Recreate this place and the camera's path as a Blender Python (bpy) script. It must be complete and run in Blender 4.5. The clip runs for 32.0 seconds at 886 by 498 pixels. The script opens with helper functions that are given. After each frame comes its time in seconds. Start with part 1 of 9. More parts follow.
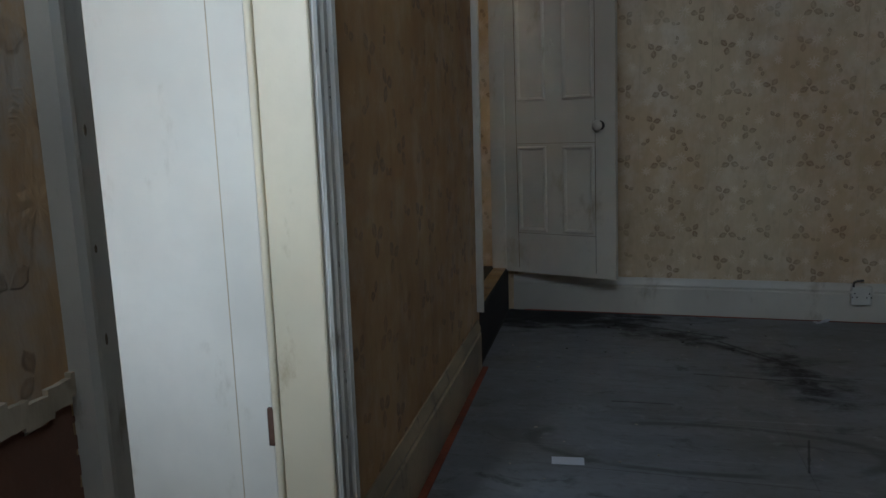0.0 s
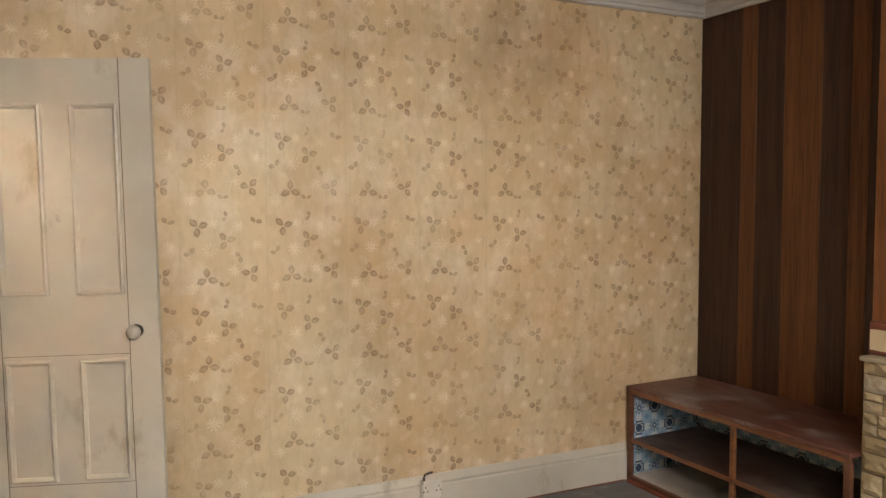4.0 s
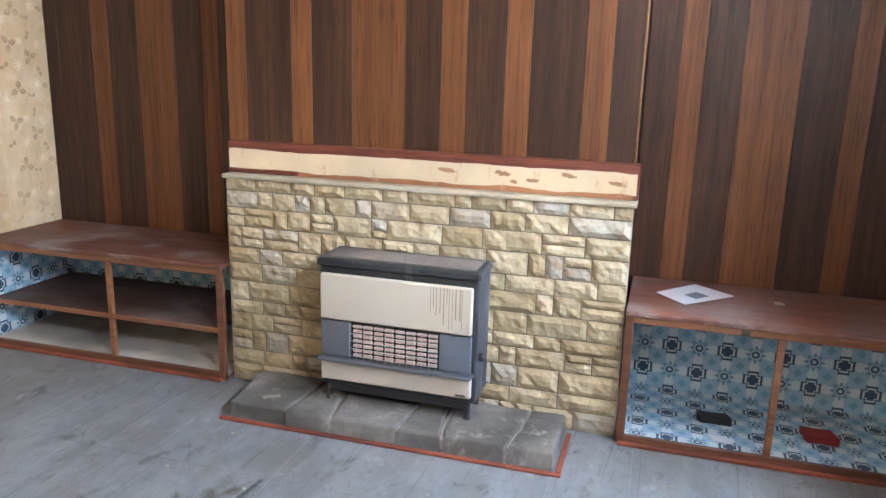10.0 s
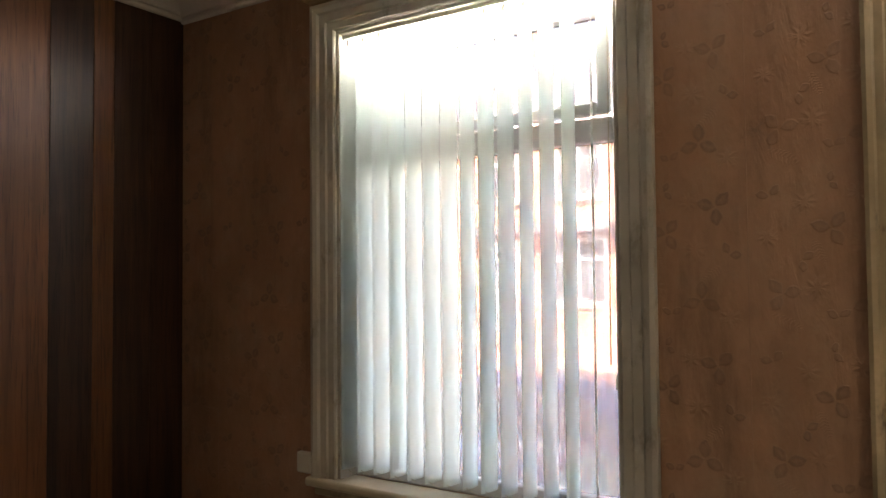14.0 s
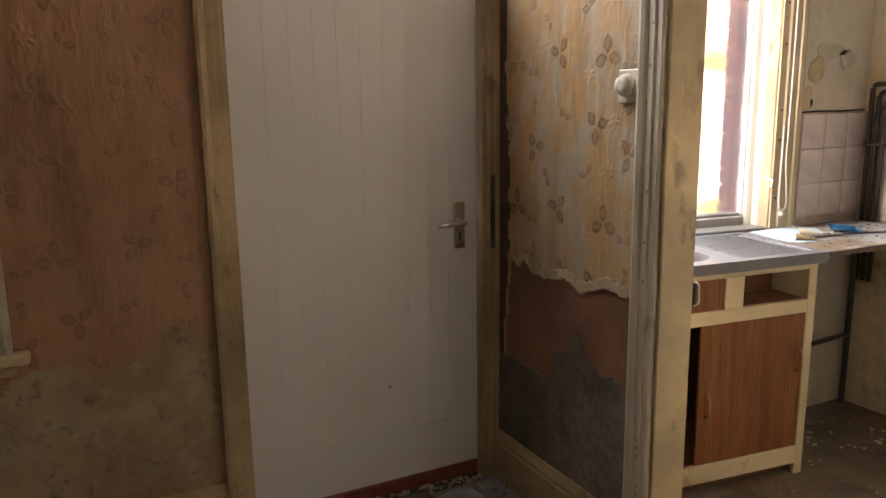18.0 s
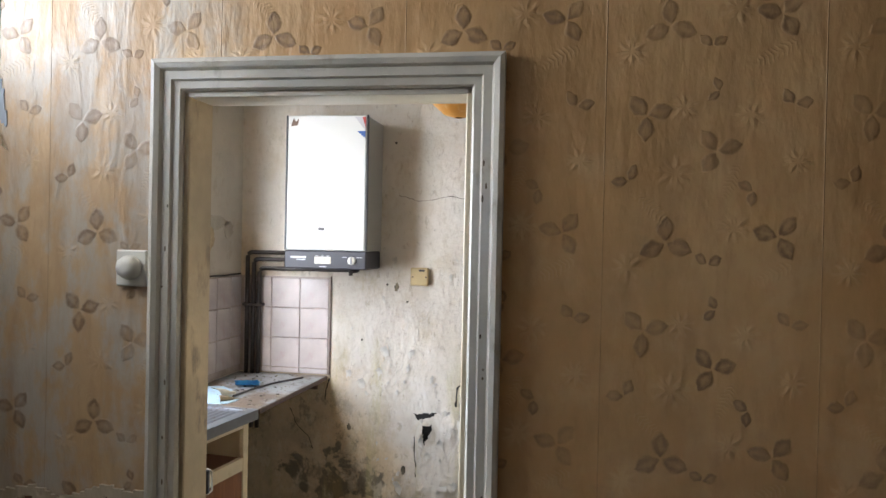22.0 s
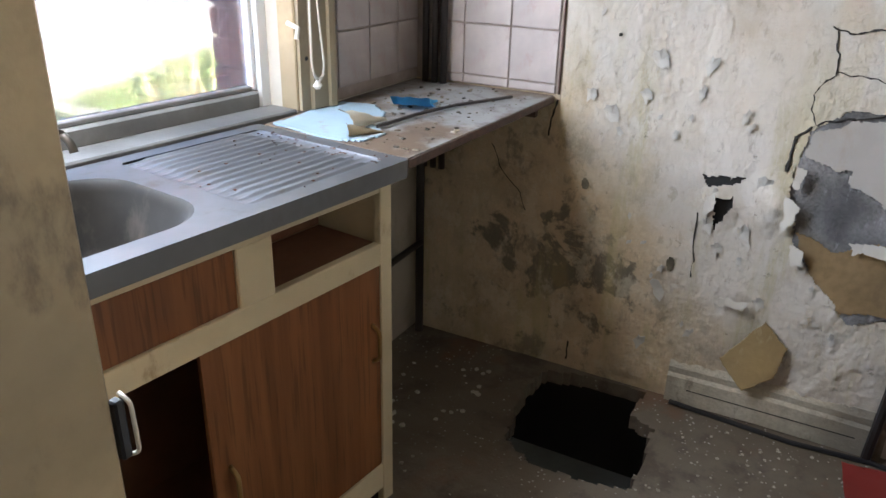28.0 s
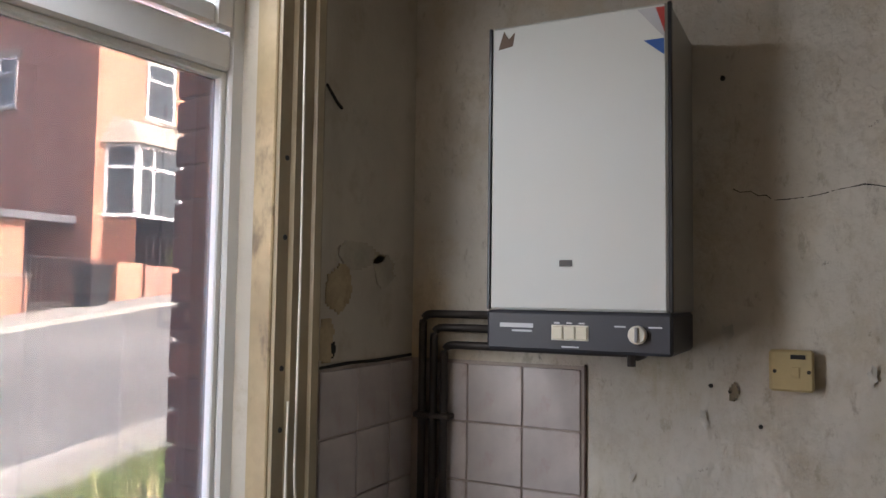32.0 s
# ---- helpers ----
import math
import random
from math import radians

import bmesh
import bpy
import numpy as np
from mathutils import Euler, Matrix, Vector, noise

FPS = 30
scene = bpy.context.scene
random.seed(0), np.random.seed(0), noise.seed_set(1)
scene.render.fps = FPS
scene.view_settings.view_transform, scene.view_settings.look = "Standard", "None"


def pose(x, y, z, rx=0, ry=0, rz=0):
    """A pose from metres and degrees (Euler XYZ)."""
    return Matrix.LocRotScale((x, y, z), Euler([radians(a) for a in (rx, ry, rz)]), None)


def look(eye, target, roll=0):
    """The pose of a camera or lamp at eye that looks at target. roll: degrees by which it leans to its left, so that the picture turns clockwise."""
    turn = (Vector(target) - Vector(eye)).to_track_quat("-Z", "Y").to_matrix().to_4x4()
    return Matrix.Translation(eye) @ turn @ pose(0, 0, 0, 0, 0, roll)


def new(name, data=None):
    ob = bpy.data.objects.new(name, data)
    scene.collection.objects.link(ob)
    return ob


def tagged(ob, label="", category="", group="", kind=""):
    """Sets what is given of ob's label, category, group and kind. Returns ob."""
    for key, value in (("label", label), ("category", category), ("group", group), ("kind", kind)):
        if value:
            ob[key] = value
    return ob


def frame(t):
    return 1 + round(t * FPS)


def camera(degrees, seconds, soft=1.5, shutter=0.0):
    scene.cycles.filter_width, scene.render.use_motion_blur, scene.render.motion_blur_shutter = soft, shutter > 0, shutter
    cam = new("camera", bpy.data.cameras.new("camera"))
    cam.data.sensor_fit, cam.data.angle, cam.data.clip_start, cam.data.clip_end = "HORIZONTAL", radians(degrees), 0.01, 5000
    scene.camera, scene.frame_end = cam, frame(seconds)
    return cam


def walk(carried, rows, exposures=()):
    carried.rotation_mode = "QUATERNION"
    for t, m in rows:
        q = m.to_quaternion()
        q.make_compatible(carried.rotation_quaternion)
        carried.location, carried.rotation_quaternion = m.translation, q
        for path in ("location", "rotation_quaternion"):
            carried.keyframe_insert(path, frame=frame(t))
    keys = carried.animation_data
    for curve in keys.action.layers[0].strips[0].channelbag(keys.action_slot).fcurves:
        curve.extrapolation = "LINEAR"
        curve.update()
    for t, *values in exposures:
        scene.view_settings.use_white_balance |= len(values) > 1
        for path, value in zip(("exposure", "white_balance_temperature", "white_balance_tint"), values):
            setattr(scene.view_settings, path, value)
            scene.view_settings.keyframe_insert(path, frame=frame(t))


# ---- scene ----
cam = camera(60.9, 32.0)
PATH = [
    (0, (0.60, 0.045, 1.18), (0.17, 1.96, 0.83), -1.7),
    (0.3, (0.60, 0.08, 1.22), (0.18, 2.0, 0.86), -1.5),
    (0.6, (0.48, 0.14, 1.231), (0.217, 2.06, 0.803), -1.3),
    (0.8, (0.416, 0.244, 1.275), (0.21, 2.128, 0.637), -2.2),
    (1, (0.406, 0.325, 1.345), (0.25, 2.131, 0.5), -2.8),
    (1.5, (0.384, 0.469, 1.398), (0.435, 2.285, 0.561), -0.4),
    (2, (0.378, 0.7, 1.444), (0.571, 2.563, 0.742), 0.6),
    (2.5, (0.341, 0.886, 1.495), (0.873, 2.743, 0.977), 0.4),
    (3, (0.289, 1.036, 1.553), (1.174, 2.794, 1.193), 0.2),
    (3.5, (0.272, 1.008, 1.574), (1.186, 2.772, 1.346), 0.5),
    (5.5, (0.214, 1.126, 1.622), (1.516, 2.624, 1.864), -0.3),
    (6, (0.256, 1.126, 1.625), (1.948, 2.158, 1.894), 1.2),
    (6.5, (0.297, 1.12, 1.621), (2.159, 1.797, 1.901), 2.8),
    (7, (0.315, 1.058, 1.618), (2.191, 1.69, 1.903), 2.8),
    (7.5, (0.313, 1.045, 1.621), (2.21, 1.612, 1.905), 2.2),
    (8, (0.305, 1.057, 1.599), (2.215, 1.594, 1.856), 2.2),
    (8.5, (0.293, 1.074, 1.558), (2.21, 1.626, 1.707), 2.2),
    (9, (0.287, 1.063, 1.504), (2.204, 1.631, 1.462), 2.0),
    (9.5, (0.295, 1.093, 1.502), (2.188, 1.639, 1.155), 1.8),
    (10, (0.324, 1.116, 1.44), (2.192, 1.656, 0.97), 1.6),
    (10.5, (0.393, 1.214, 1.386), (2.253, 1.746, 0.875), 1.3),
    (11, (0.476, 1.385, 1.378), (2.387, 1.684, 0.869), 1.3),
    (11.5, (0.533, 1.611, 1.38), (2.449, 1.329, 0.882), 2.9),
    (12, (0.574, 1.811, 1.437), (2.323, 0.975, 0.947), 2.3),
    (12.5, (0.696, 1.93, 1.436), (2.316, 0.823, 1.051), 2.4),
    (13, (0.763, 2.022, 1.468), (2.282, 0.74, 1.243), 2.3),
    (13.5, (0.82, 2.153, 1.518), (2.131, 0.644, 1.445), 1.0),
    (15.5, (1.041, 2.257, 1.537), (1.332, 0.314, 1.912), -2.7),
    (16, (1.137, 2.263, 1.536), (0.99, 0.312, 1.95), -2.9),
    (16.5, (1.28, 2.265, 1.536), (0.7, 0.395, 1.94), -4.6),
    (17, (1.328, 2.315, 1.517), (0.565, 0.503, 1.884), -5.2),
    (17.5, (1.335, 2.37, 1.50), (0.518, 0.553, 1.532), -3.4),
    (18, (1.40, 2.31, 1.421), (0.509, 0.565, 1.033), -0.8),
    (18.5, (1.36, 2.335, 1.378), (0.515, 0.618, 0.792), 0.6),
    (19, (1.37, 2.32, 1.36), (0.537, 0.61, 0.736), 1.8),
    (19.5, (1.365, 2.265, 1.32), (0.378, 0.635, 0.711), 3.1),
    (20, (1.355, 2.11, 1.355), (-0.042, 0.826, 0.732), 3.2),
    (20.5, (1.435, 1.96, 1.40), (-0.272, 1.083, 0.838), 3.9),
    (21, (1.634, 1.839, 1.45), (-0.271, 1.415, 1.018), 2.9),
    (21.5, (1.708, 1.792, 1.482), (-0.254, 1.47, 1.264), 1.9),
    (22, (1.717, 1.768, 1.531), (-0.254, 1.432, 1.512), 1.2),
    (22.5, (1.755, 1.785, 1.566), (-0.21, 1.448, 1.726), 0.5),
    (23, (1.776, 1.796, 1.581), (-0.166, 1.441, 1.903), -0.4),
    (23.5, (1.784, 1.797, 1.589), (-0.133, 1.427, 2.024), -0.6),
    (24, (1.777, 1.784, 1.583), (-0.129, 1.406, 2.056), -0.6),
    (24.5, (1.697, 1.745, 1.55), (-0.238, 1.355, 1.87), -0.4),
    (25, (1.514, 1.682, 1.5), (-0.446, 1.284, 1.557), -0.2),
    (25.5, (1.358, 1.667, 1.458), (-0.587, 1.252, 1.242), 1.2),
    (27.5, (0.396, 1.461, 1.383), (-1.295, 0.66, 0.676), 1.3),
    (28, (0.23, 1.352, 1.31), (-1.385, 0.485, 0.518), 1.35),
    (28.5, (0.109, 1.33, 1.316), (-1.403, 0.367, 0.429), 0.7),
    (29, (0.022, 1.262, 1.31), (-1.451, 0.275, 0.384), -0.1),
    (29.5, (-0.021, 1.221, 1.332), (-1.494, 0.23, 0.412), -0.3),
    (30, (-0.025, 1.211, 1.381), (-1.526, 0.189, 0.545), -0.1),
    (30.5, (-0.029, 1.173, 1.429), (-1.607, 0.113, 0.808), -0.1),
    (31, (-0.039, 1.14, 1.45), (-1.713, 0.106, 1.093), 0.6),
    (31.5, (-0.025, 1.12, 1.457), (-1.793, 0.189, 1.365), 1.3),
    (32, (-0.056, 1.121, 1.507), (-1.839, 0.223, 1.632), 0.8),
]
EXPOSURES = [(0.0, 6.5, 5400, 6), (1.0, 7.0, 6300, 11), (1.5, 8.2, 8000, 17), (2.0, 8.8, 9500, 17), (3.0, 8.95, 8000, 18), (3.5, 9.05, 7800, 18), (6.0, 9.0, 6200, 10), (7.0, 9.65, 5950, 11), (8.0, 9.65, 6000, 12), (9.0, 10.05, 5600, 12), (10.0, 10.2, 5700, 12), (11.0, 9.8, 5900, 12), (12.0, 8.3, 7000, 10), (13.0, 8.5, 7300, 11), (16.0, 7.0, 7600, 22), (17.0, 6.75, 7600, 22), (18.0, 8.2, 7900, 20), (19.0, 9.15, 7300, 16), (20.0, 8.85, 7100, 13), (22.0, 7.95, 6250, 13), (24.0, 7.3, 6900, 16), (25.0, 7.65, 6000, 12), (27.0, 7.6, 6000, 12), (28.0, 7.65, 6100, 13), (29.0, 7.7, 6200, 14), (30.0, 7.45, 6200, 13), (31.0, 6.35, 6200, 11), (32.0, 6.25, 6500, 15)]
walk(cam, [(t, look(e, g, r)) for t, e, g, r in PATH], EXPOSURES)

# ---- world, sun ----
SUN = Vector((-0.06, 0.74, 0.66)).normalized()
world = bpy.data.worlds.new("sky")
scene.world = world
world.use_nodes = True
wn = world.node_tree
sky = wn.nodes.new("ShaderNodeTexSky")
sky.sky_type, sky.sun_disc = "NISHITA", False
sky.sun_elevation, sky.sun_rotation = math.asin(SUN.z), math.atan2(SUN.x, SUN.y)
sky.air_density, sky.dust_density = 1.0, 5.0
wn.links.new(sky.outputs[0], wn.nodes["Background"].inputs[0])
wn.nodes["Background"].inputs[1].default_value = 0.15
sun = new("sun", bpy.data.lights.new("sun", "SUN"))
sun.data.energy, sun.data.angle, sun.data.color = 3.0, radians(0.6), (1.0, 0.95, 0.88)
sun.matrix_world = look(SUN * 40, (0, 0, 0))


# ---- helpers ----
class Mat:
    """A node material with short ways to add nodes."""

    def __init__(self, name, rough=0.6, metal=0.0, spec=0.5):
        self.mat = bpy.data.materials.new(name)
        self.mat.use_nodes = True
        self.t = self.mat.node_tree
        self.b = self.t.nodes["Principled BSDF"]
        self.b.inputs["Roughness"].default_value = rough
        self.b.inputs["Metallic"].default_value = metal
        self.b.inputs["Specular IOR Level"].default_value = spec
        self.co = self.t.nodes.new("ShaderNodeTexCoord").outputs["Object"]

    def put(self, sock, v):
        if isinstance(v, bpy.types.NodeSocket):
            self.t.links.new(v, sock)
        else:
            sock.default_value = (*v, 1.0) if isinstance(v, tuple) and len(v) == 3 and sock.type == "RGBA" else v

    def m(self, op, a, b=0.0, c=0.0, clamp=False):
        n = self.t.nodes.new("ShaderNodeMath")
        n.operation, n.use_clamp = op, clamp
        for i, v in enumerate((a, b, c)):
            self.put(n.inputs[i], v)
        return n.outputs[0]

    def vm(self, op, a, b=(0, 0, 0)):
        n = self.t.nodes.new("ShaderNodeVectorMath")
        n.operation = op
        self.put(n.inputs[0], a)
        if op == "SCALE":
            self.put(n.inputs["Scale"], b)
        elif op != "LENGTH":
            self.put(n.inputs[1], b)
        return n.outputs["Value"] if op in ("LENGTH", "DOT_PRODUCT") else n.outputs[0]

    def mix(self, f, a, b, blend="MIX"):
        n = self.t.nodes.new("ShaderNodeMix")
        n.data_type, n.blend_type = "RGBA", blend
        self.put(n.inputs[0], f), self.put(n.inputs[6], a), self.put(n.inputs[7], b)
        return n.outputs[2]

    def step(self, f, lo, hi):
        n = self.t.nodes.new("ShaderNodeMapRange")
        n.interpolation_type = "SMOOTHSTEP"
        for i, v in enumerate((f, lo, hi, 0.0, 1.0)):
            self.put(n.inputs[i], v)
        return n.outputs[0]

    def map(self, scale=(1, 1, 1), loc=(0, 0, 0), rot=(0, 0, 0), vec=None):
        n = self.t.nodes.new("ShaderNodeMapping")
        self.put(n.inputs[0], vec or self.co)
        n.inputs["Location"].default_value, n.inputs["Scale"].default_value = loc, scale
        n.inputs["Rotation"].default_value = rot
        return n.outputs[0]

    def noise(self, scale, vec=None, detail=4.0, rough=0.55, dist=0.0):
        n = self.t.nodes.new("ShaderNodeTexNoise")
        self.put(n.inputs["Vector"], vec or self.co)
        for k, v in (("Scale", scale), ("Detail", detail), ("Roughness", rough), ("Distortion", dist)):
            n.inputs[k].default_value = v
        return n.outputs[0]

    def voro(self, scale, vec=None, feature="F1", rnd=1.0):
        n = self.t.nodes.new("ShaderNodeTexVoronoi")
        n.feature = feature
        self.put(n.inputs["Vector"], vec or self.co)
        n.inputs["Scale"].default_value, n.inputs["Randomness"].default_value = scale, rnd
        return n.outputs[0]

    def xyz(self, vec=None):
        n = self.t.nodes.new("ShaderNodeSeparateXYZ")
        self.put(n.inputs[0], vec or self.co)
        return n.outputs

    def rnd(self):
        return self.t.nodes.new("ShaderNodeObjectInfo").outputs["Random"]

    def island(self):
        return self.t.nodes.new("ShaderNodeNewGeometry").outputs["Random Per Island"]

    def col(self, v):
        self.put(self.b.inputs["Base Color"], v)
        return self

    def rough(self, v):
        self.put(self.b.inputs["Roughness"], v)
        return self

    def bump(self, h, strength=0.3, dist=0.01):
        n = self.t.nodes.new("ShaderNodeBump")
        n.inputs["Strength"].default_value, n.inputs["Distance"].default_value = strength, dist
        self.put(n.inputs["Height"], h)
        self.t.links.new(n.outputs[0], self.b.inputs["Normal"])
        return self


BASE = {}


def thing(name, x, y, z, label, category, group="", kind=""):
    """An Empty at a thing's base, to carry its parts."""
    e = new(name)
    e.empty_display_size = 0.05
    e.location = (x, y, z)
    BASE[e.name] = Vector((x, y, z))
    return tagged(e, label, category, group, kind)


def mesh_of(name, bm, material, smooth=False):
    me = bpy.data.meshes.new(name)
    bmesh.ops.recalc_face_normals(bm, faces=bm.faces)
    bm.to_mesh(me)
    bm.free()
    for f in me.polygons:
        f.use_smooth = smooth
    me.materials.append(material)
    return me


def part(name, bm, material, parent, label="", smooth=False):
    """One mesh in world coordinates under a thing or a part."""
    ob = new(name, mesh_of(name, bm, material, smooth))
    ob.parent = parent
    if parent.name in BASE:
        ob.matrix_parent_inverse = Matrix.Translation(-BASE[parent.name])
    return tagged(ob, label)


def setting(name, bm, material, label, category, smooth=False, kind="structure"):
    return tagged(new(name, mesh_of(name, bm, material, smooth)), label, category, kind=kind)


def box(x0, x1, y0, y1, z0, z1, bevel=0.0, bm=None, seg=1):
    out = bm or bmesh.new()
    b = bmesh.new() if bevel else out
    v = [b.verts.new((x, y, z)) for x in (x0, x1) for y in (y0, y1) for z in (z0, z1)]
    for q in ((0, 1, 3, 2), (4, 6, 7, 5), (0, 4, 5, 1), (2, 3, 7, 6), (0, 2, 6, 4), (1, 5, 7, 3)):
        b.faces.new([v[i] for i in q])
    if bevel:
        bmesh.ops.bevel(b, geom=b.edges[:], offset=bevel, segments=seg, affect="EDGES", profile=0.5)
        if bm is None:
            out.free()
            return b
        join(out, b)
    return out


def join(bm, other, m=None):
    """Add the geometry of another bmesh, which is freed."""
    if m is not None:
        bmesh.ops.transform(other, matrix=m, verts=other.verts)
    vs = {v: bm.verts.new(v.co) for v in other.verts}
    for f in other.faces:
        bm.faces.new([vs[v] for v in f.verts])
    other.free()
    return bm


def turned(bm, m):
    bmesh.ops.transform(bm, matrix=m, verts=bm.verts)
    return bm


def sheet(axis, a0, a1, u, z, holes):
    """A wall slab across axis 'x' or 'y' from a0 to a1, over u and z, with rectangular holes (u0, u1, z0, z1) through it."""
    us = sorted({*u, *(h[0] for h in holes), *(h[1] for h in holes)})
    zs = sorted({*z, *(h[2] for h in holes), *(h[3] for h in holes)})
    us, zs = [v for v in us if u[0] <= v <= u[1]], [v for v in zs if z[0] <= v <= z[1]]

    def solid(i, j):
        if not (0 <= i < len(us) - 1 and 0 <= j < len(zs) - 1):
            return False
        cu, cz = (us[i] + us[i + 1]) / 2, (zs[j] + zs[j + 1]) / 2
        return not any(h[0] < cu < h[1] and h[2] < cz < h[3] for h in holes)

    bm = bmesh.new()
    vs = {}

    def v(a, uu, zz):
        k = (a, round(uu, 5), round(zz, 5))
        if k not in vs:
            vs[k] = bm.verts.new((a, uu, zz) if axis == "x" else (uu, a, zz))
        return vs[k]

    for i in range(len(us) - 1):
        for j in range(len(zs) - 1):
            if not solid(i, j):
                continue
            p, q, r, s = us[i], us[i + 1], zs[j], zs[j + 1]
            for a in (a0, a1):
                bm.faces.new((v(a, p, r), v(a, q, r), v(a, q, s), v(a, p, s)))
            for di, dj, e in ((-1, 0, ((p, r), (p, s))), (1, 0, ((q, r), (q, s))), (0, -1, ((p, r), (q, r))), (0, 1, ((p, s), (q, s)))):
                if not solid(i + di, j + dj):
                    (c, d), (g, h) = e
                    bm.faces.new((v(a0, c, d), v(a0, g, h), v(a1, g, h), v(a1, c, d)))
    return bm


def lathe(profile, steps=20, caps=True):
    """A turned body about z from (radius, height) pairs."""
    bm = bmesh.new()
    rings = [[bm.verts.new((r * math.cos(2 * math.pi * i / steps), r * math.sin(2 * math.pi * i / steps), z)) for i in range(steps)] for r, z in profile]
    for a, b in zip(rings, rings[1:]):
        for i in range(steps):
            bm.faces.new((a[i], a[(i + 1) % steps], b[(i + 1) % steps], b[i]))
    if caps:
        bm.faces.new(rings[0][::-1]), bm.faces.new(rings[-1])
    return bm


def tube(points, r, steps=10, bm=None):
    """A round bar along points."""
    bm = bm or bmesh.new()
    pts = [Vector(p) for p in points]
    prev = None
    for k, p in enumerate(pts):
        d = (pts[min(k + 1, len(pts) - 1)] - pts[max(k - 1, 0)]).normalized()
        side = d.cross((0, 0, 1)) if abs(d.z) < 0.9 else d.cross((0, 1, 0))
        side.normalize()
        up = side.cross(d)
        rr = r[k] if isinstance(r, (list, tuple)) else r
        ring = [bm.verts.new(p + (side * math.cos(2 * math.pi * i / steps) + up * math.sin(2 * math.pi * i / steps)) * rr) for i in range(steps)]
        if prev:
            for i in range(steps):
                bm.faces.new((prev[i], prev[(i + 1) % steps], ring[(i + 1) % steps], ring[i]))
        else:
            bm.faces.new(ring[::-1])
        prev = ring
    bm.faces.new(prev)
    return bm


def bend(points, r=0.03, n=5):
    """Points with their corners rounded."""
    out = [Vector(points[0])]
    for a, b, c in zip(points, points[1:], points[2:]):
        a, b, c = Vector(a), Vector(b), Vector(c)
        p, q = b + (a - b).normalized() * r, b + (c - b).normalized() * r
        for i in range(n + 1):
            s = i / n
            out.append(p * (1 - s) ** 2 + b * 2 * s * (1 - s) + q * s * s)
    return out + [Vector(points[-1])]


def strip(profile, path, closed=False):
    """A moulding: profile of (out, up) pairs carried along path points (x, y, z, nx, ny), n pointing off the wall; mitred by the given normals."""
    bm = bmesh.new()
    rings = [[bm.verts.new((x + nx * o, y + ny * o, z + u)) for o, u in profile] for x, y, z, nx, ny in path]
    if closed:
        rings.append(rings[0])
    for a, b in zip(rings, rings[1:]):
        for i in range(len(profile)):
            j = (i + 1) % len(profile)
            bm.faces.new((a[i], a[j], b[j], b[i]))
    if not closed:
        bm.faces.new(rings[0]), bm.faces.new(rings[-1][::-1])
    return bm


def ragged(pts, step=0.02, amp=0.008, seed=0):
    """A torn outline: the polygon's edges split and jittered."""
    rng = random.Random(seed)
    out = []
    for (a, b), (c, d) in zip(pts, pts[1:] + pts[:1]):
        n = max(1, int(math.hypot(c - a, d - b) / step))
        for i in range(n):
            s = i / n
            j = amp if i else amp * 0.3
            out.append((a + (c - a) * s + rng.uniform(-j, j), b + (d - b) * s + rng.uniform(-j, j)))
    return out


def slab(axis, a0, a1, outline):
    """A flat piece with the outline (u, z) on a wall across axis, from depth a0 to a1; axis 'z' lays (x, y) outlines flat."""
    bm = bmesh.new()

    def at(a, u, w):
        return (a, u, w) if axis == "x" else (u, a, w) if axis == "y" else (u, w, a)

    lo = [bm.verts.new(at(a0, u, w)) for u, w in outline]
    hi = [bm.verts.new(at(a1, u, w)) for u, w in outline]
    n = len(outline)
    for i in range(n):
        bm.faces.new((lo[i], lo[(i + 1) % n], hi[(i + 1) % n], hi[i]))
    caps = [bm.faces.new(lo[::-1]), bm.faces.new(hi)]
    bmesh.ops.triangulate(bm, faces=caps)
    return bm


def inside(pts, u, w):
    hit = False
    for (a, b), (c, d) in zip(pts, pts[1:] + pts[:1]):
        if (b > w) != (d > w) and u < (c - a) * (w - b) / (d - b) + a:
            hit = not hit
    return hit


def skirted(bm, axis, at):
    """Give a torn skin its edge: drop every open edge to the plane behind it."""
    k = {"x": 0, "y": 1, "z": 2}[axis]
    low = {}

    def drop(v):
        if v not in low:
            co = v.co.copy()
            co[k] = at
            low[v] = bm.verts.new(co)
        return low[v]

    for e in [e for e in bm.edges if len(e.link_faces) == 1]:
        a, b = e.verts
        bm.faces.new((a, b, drop(b), drop(a)))
    return bm


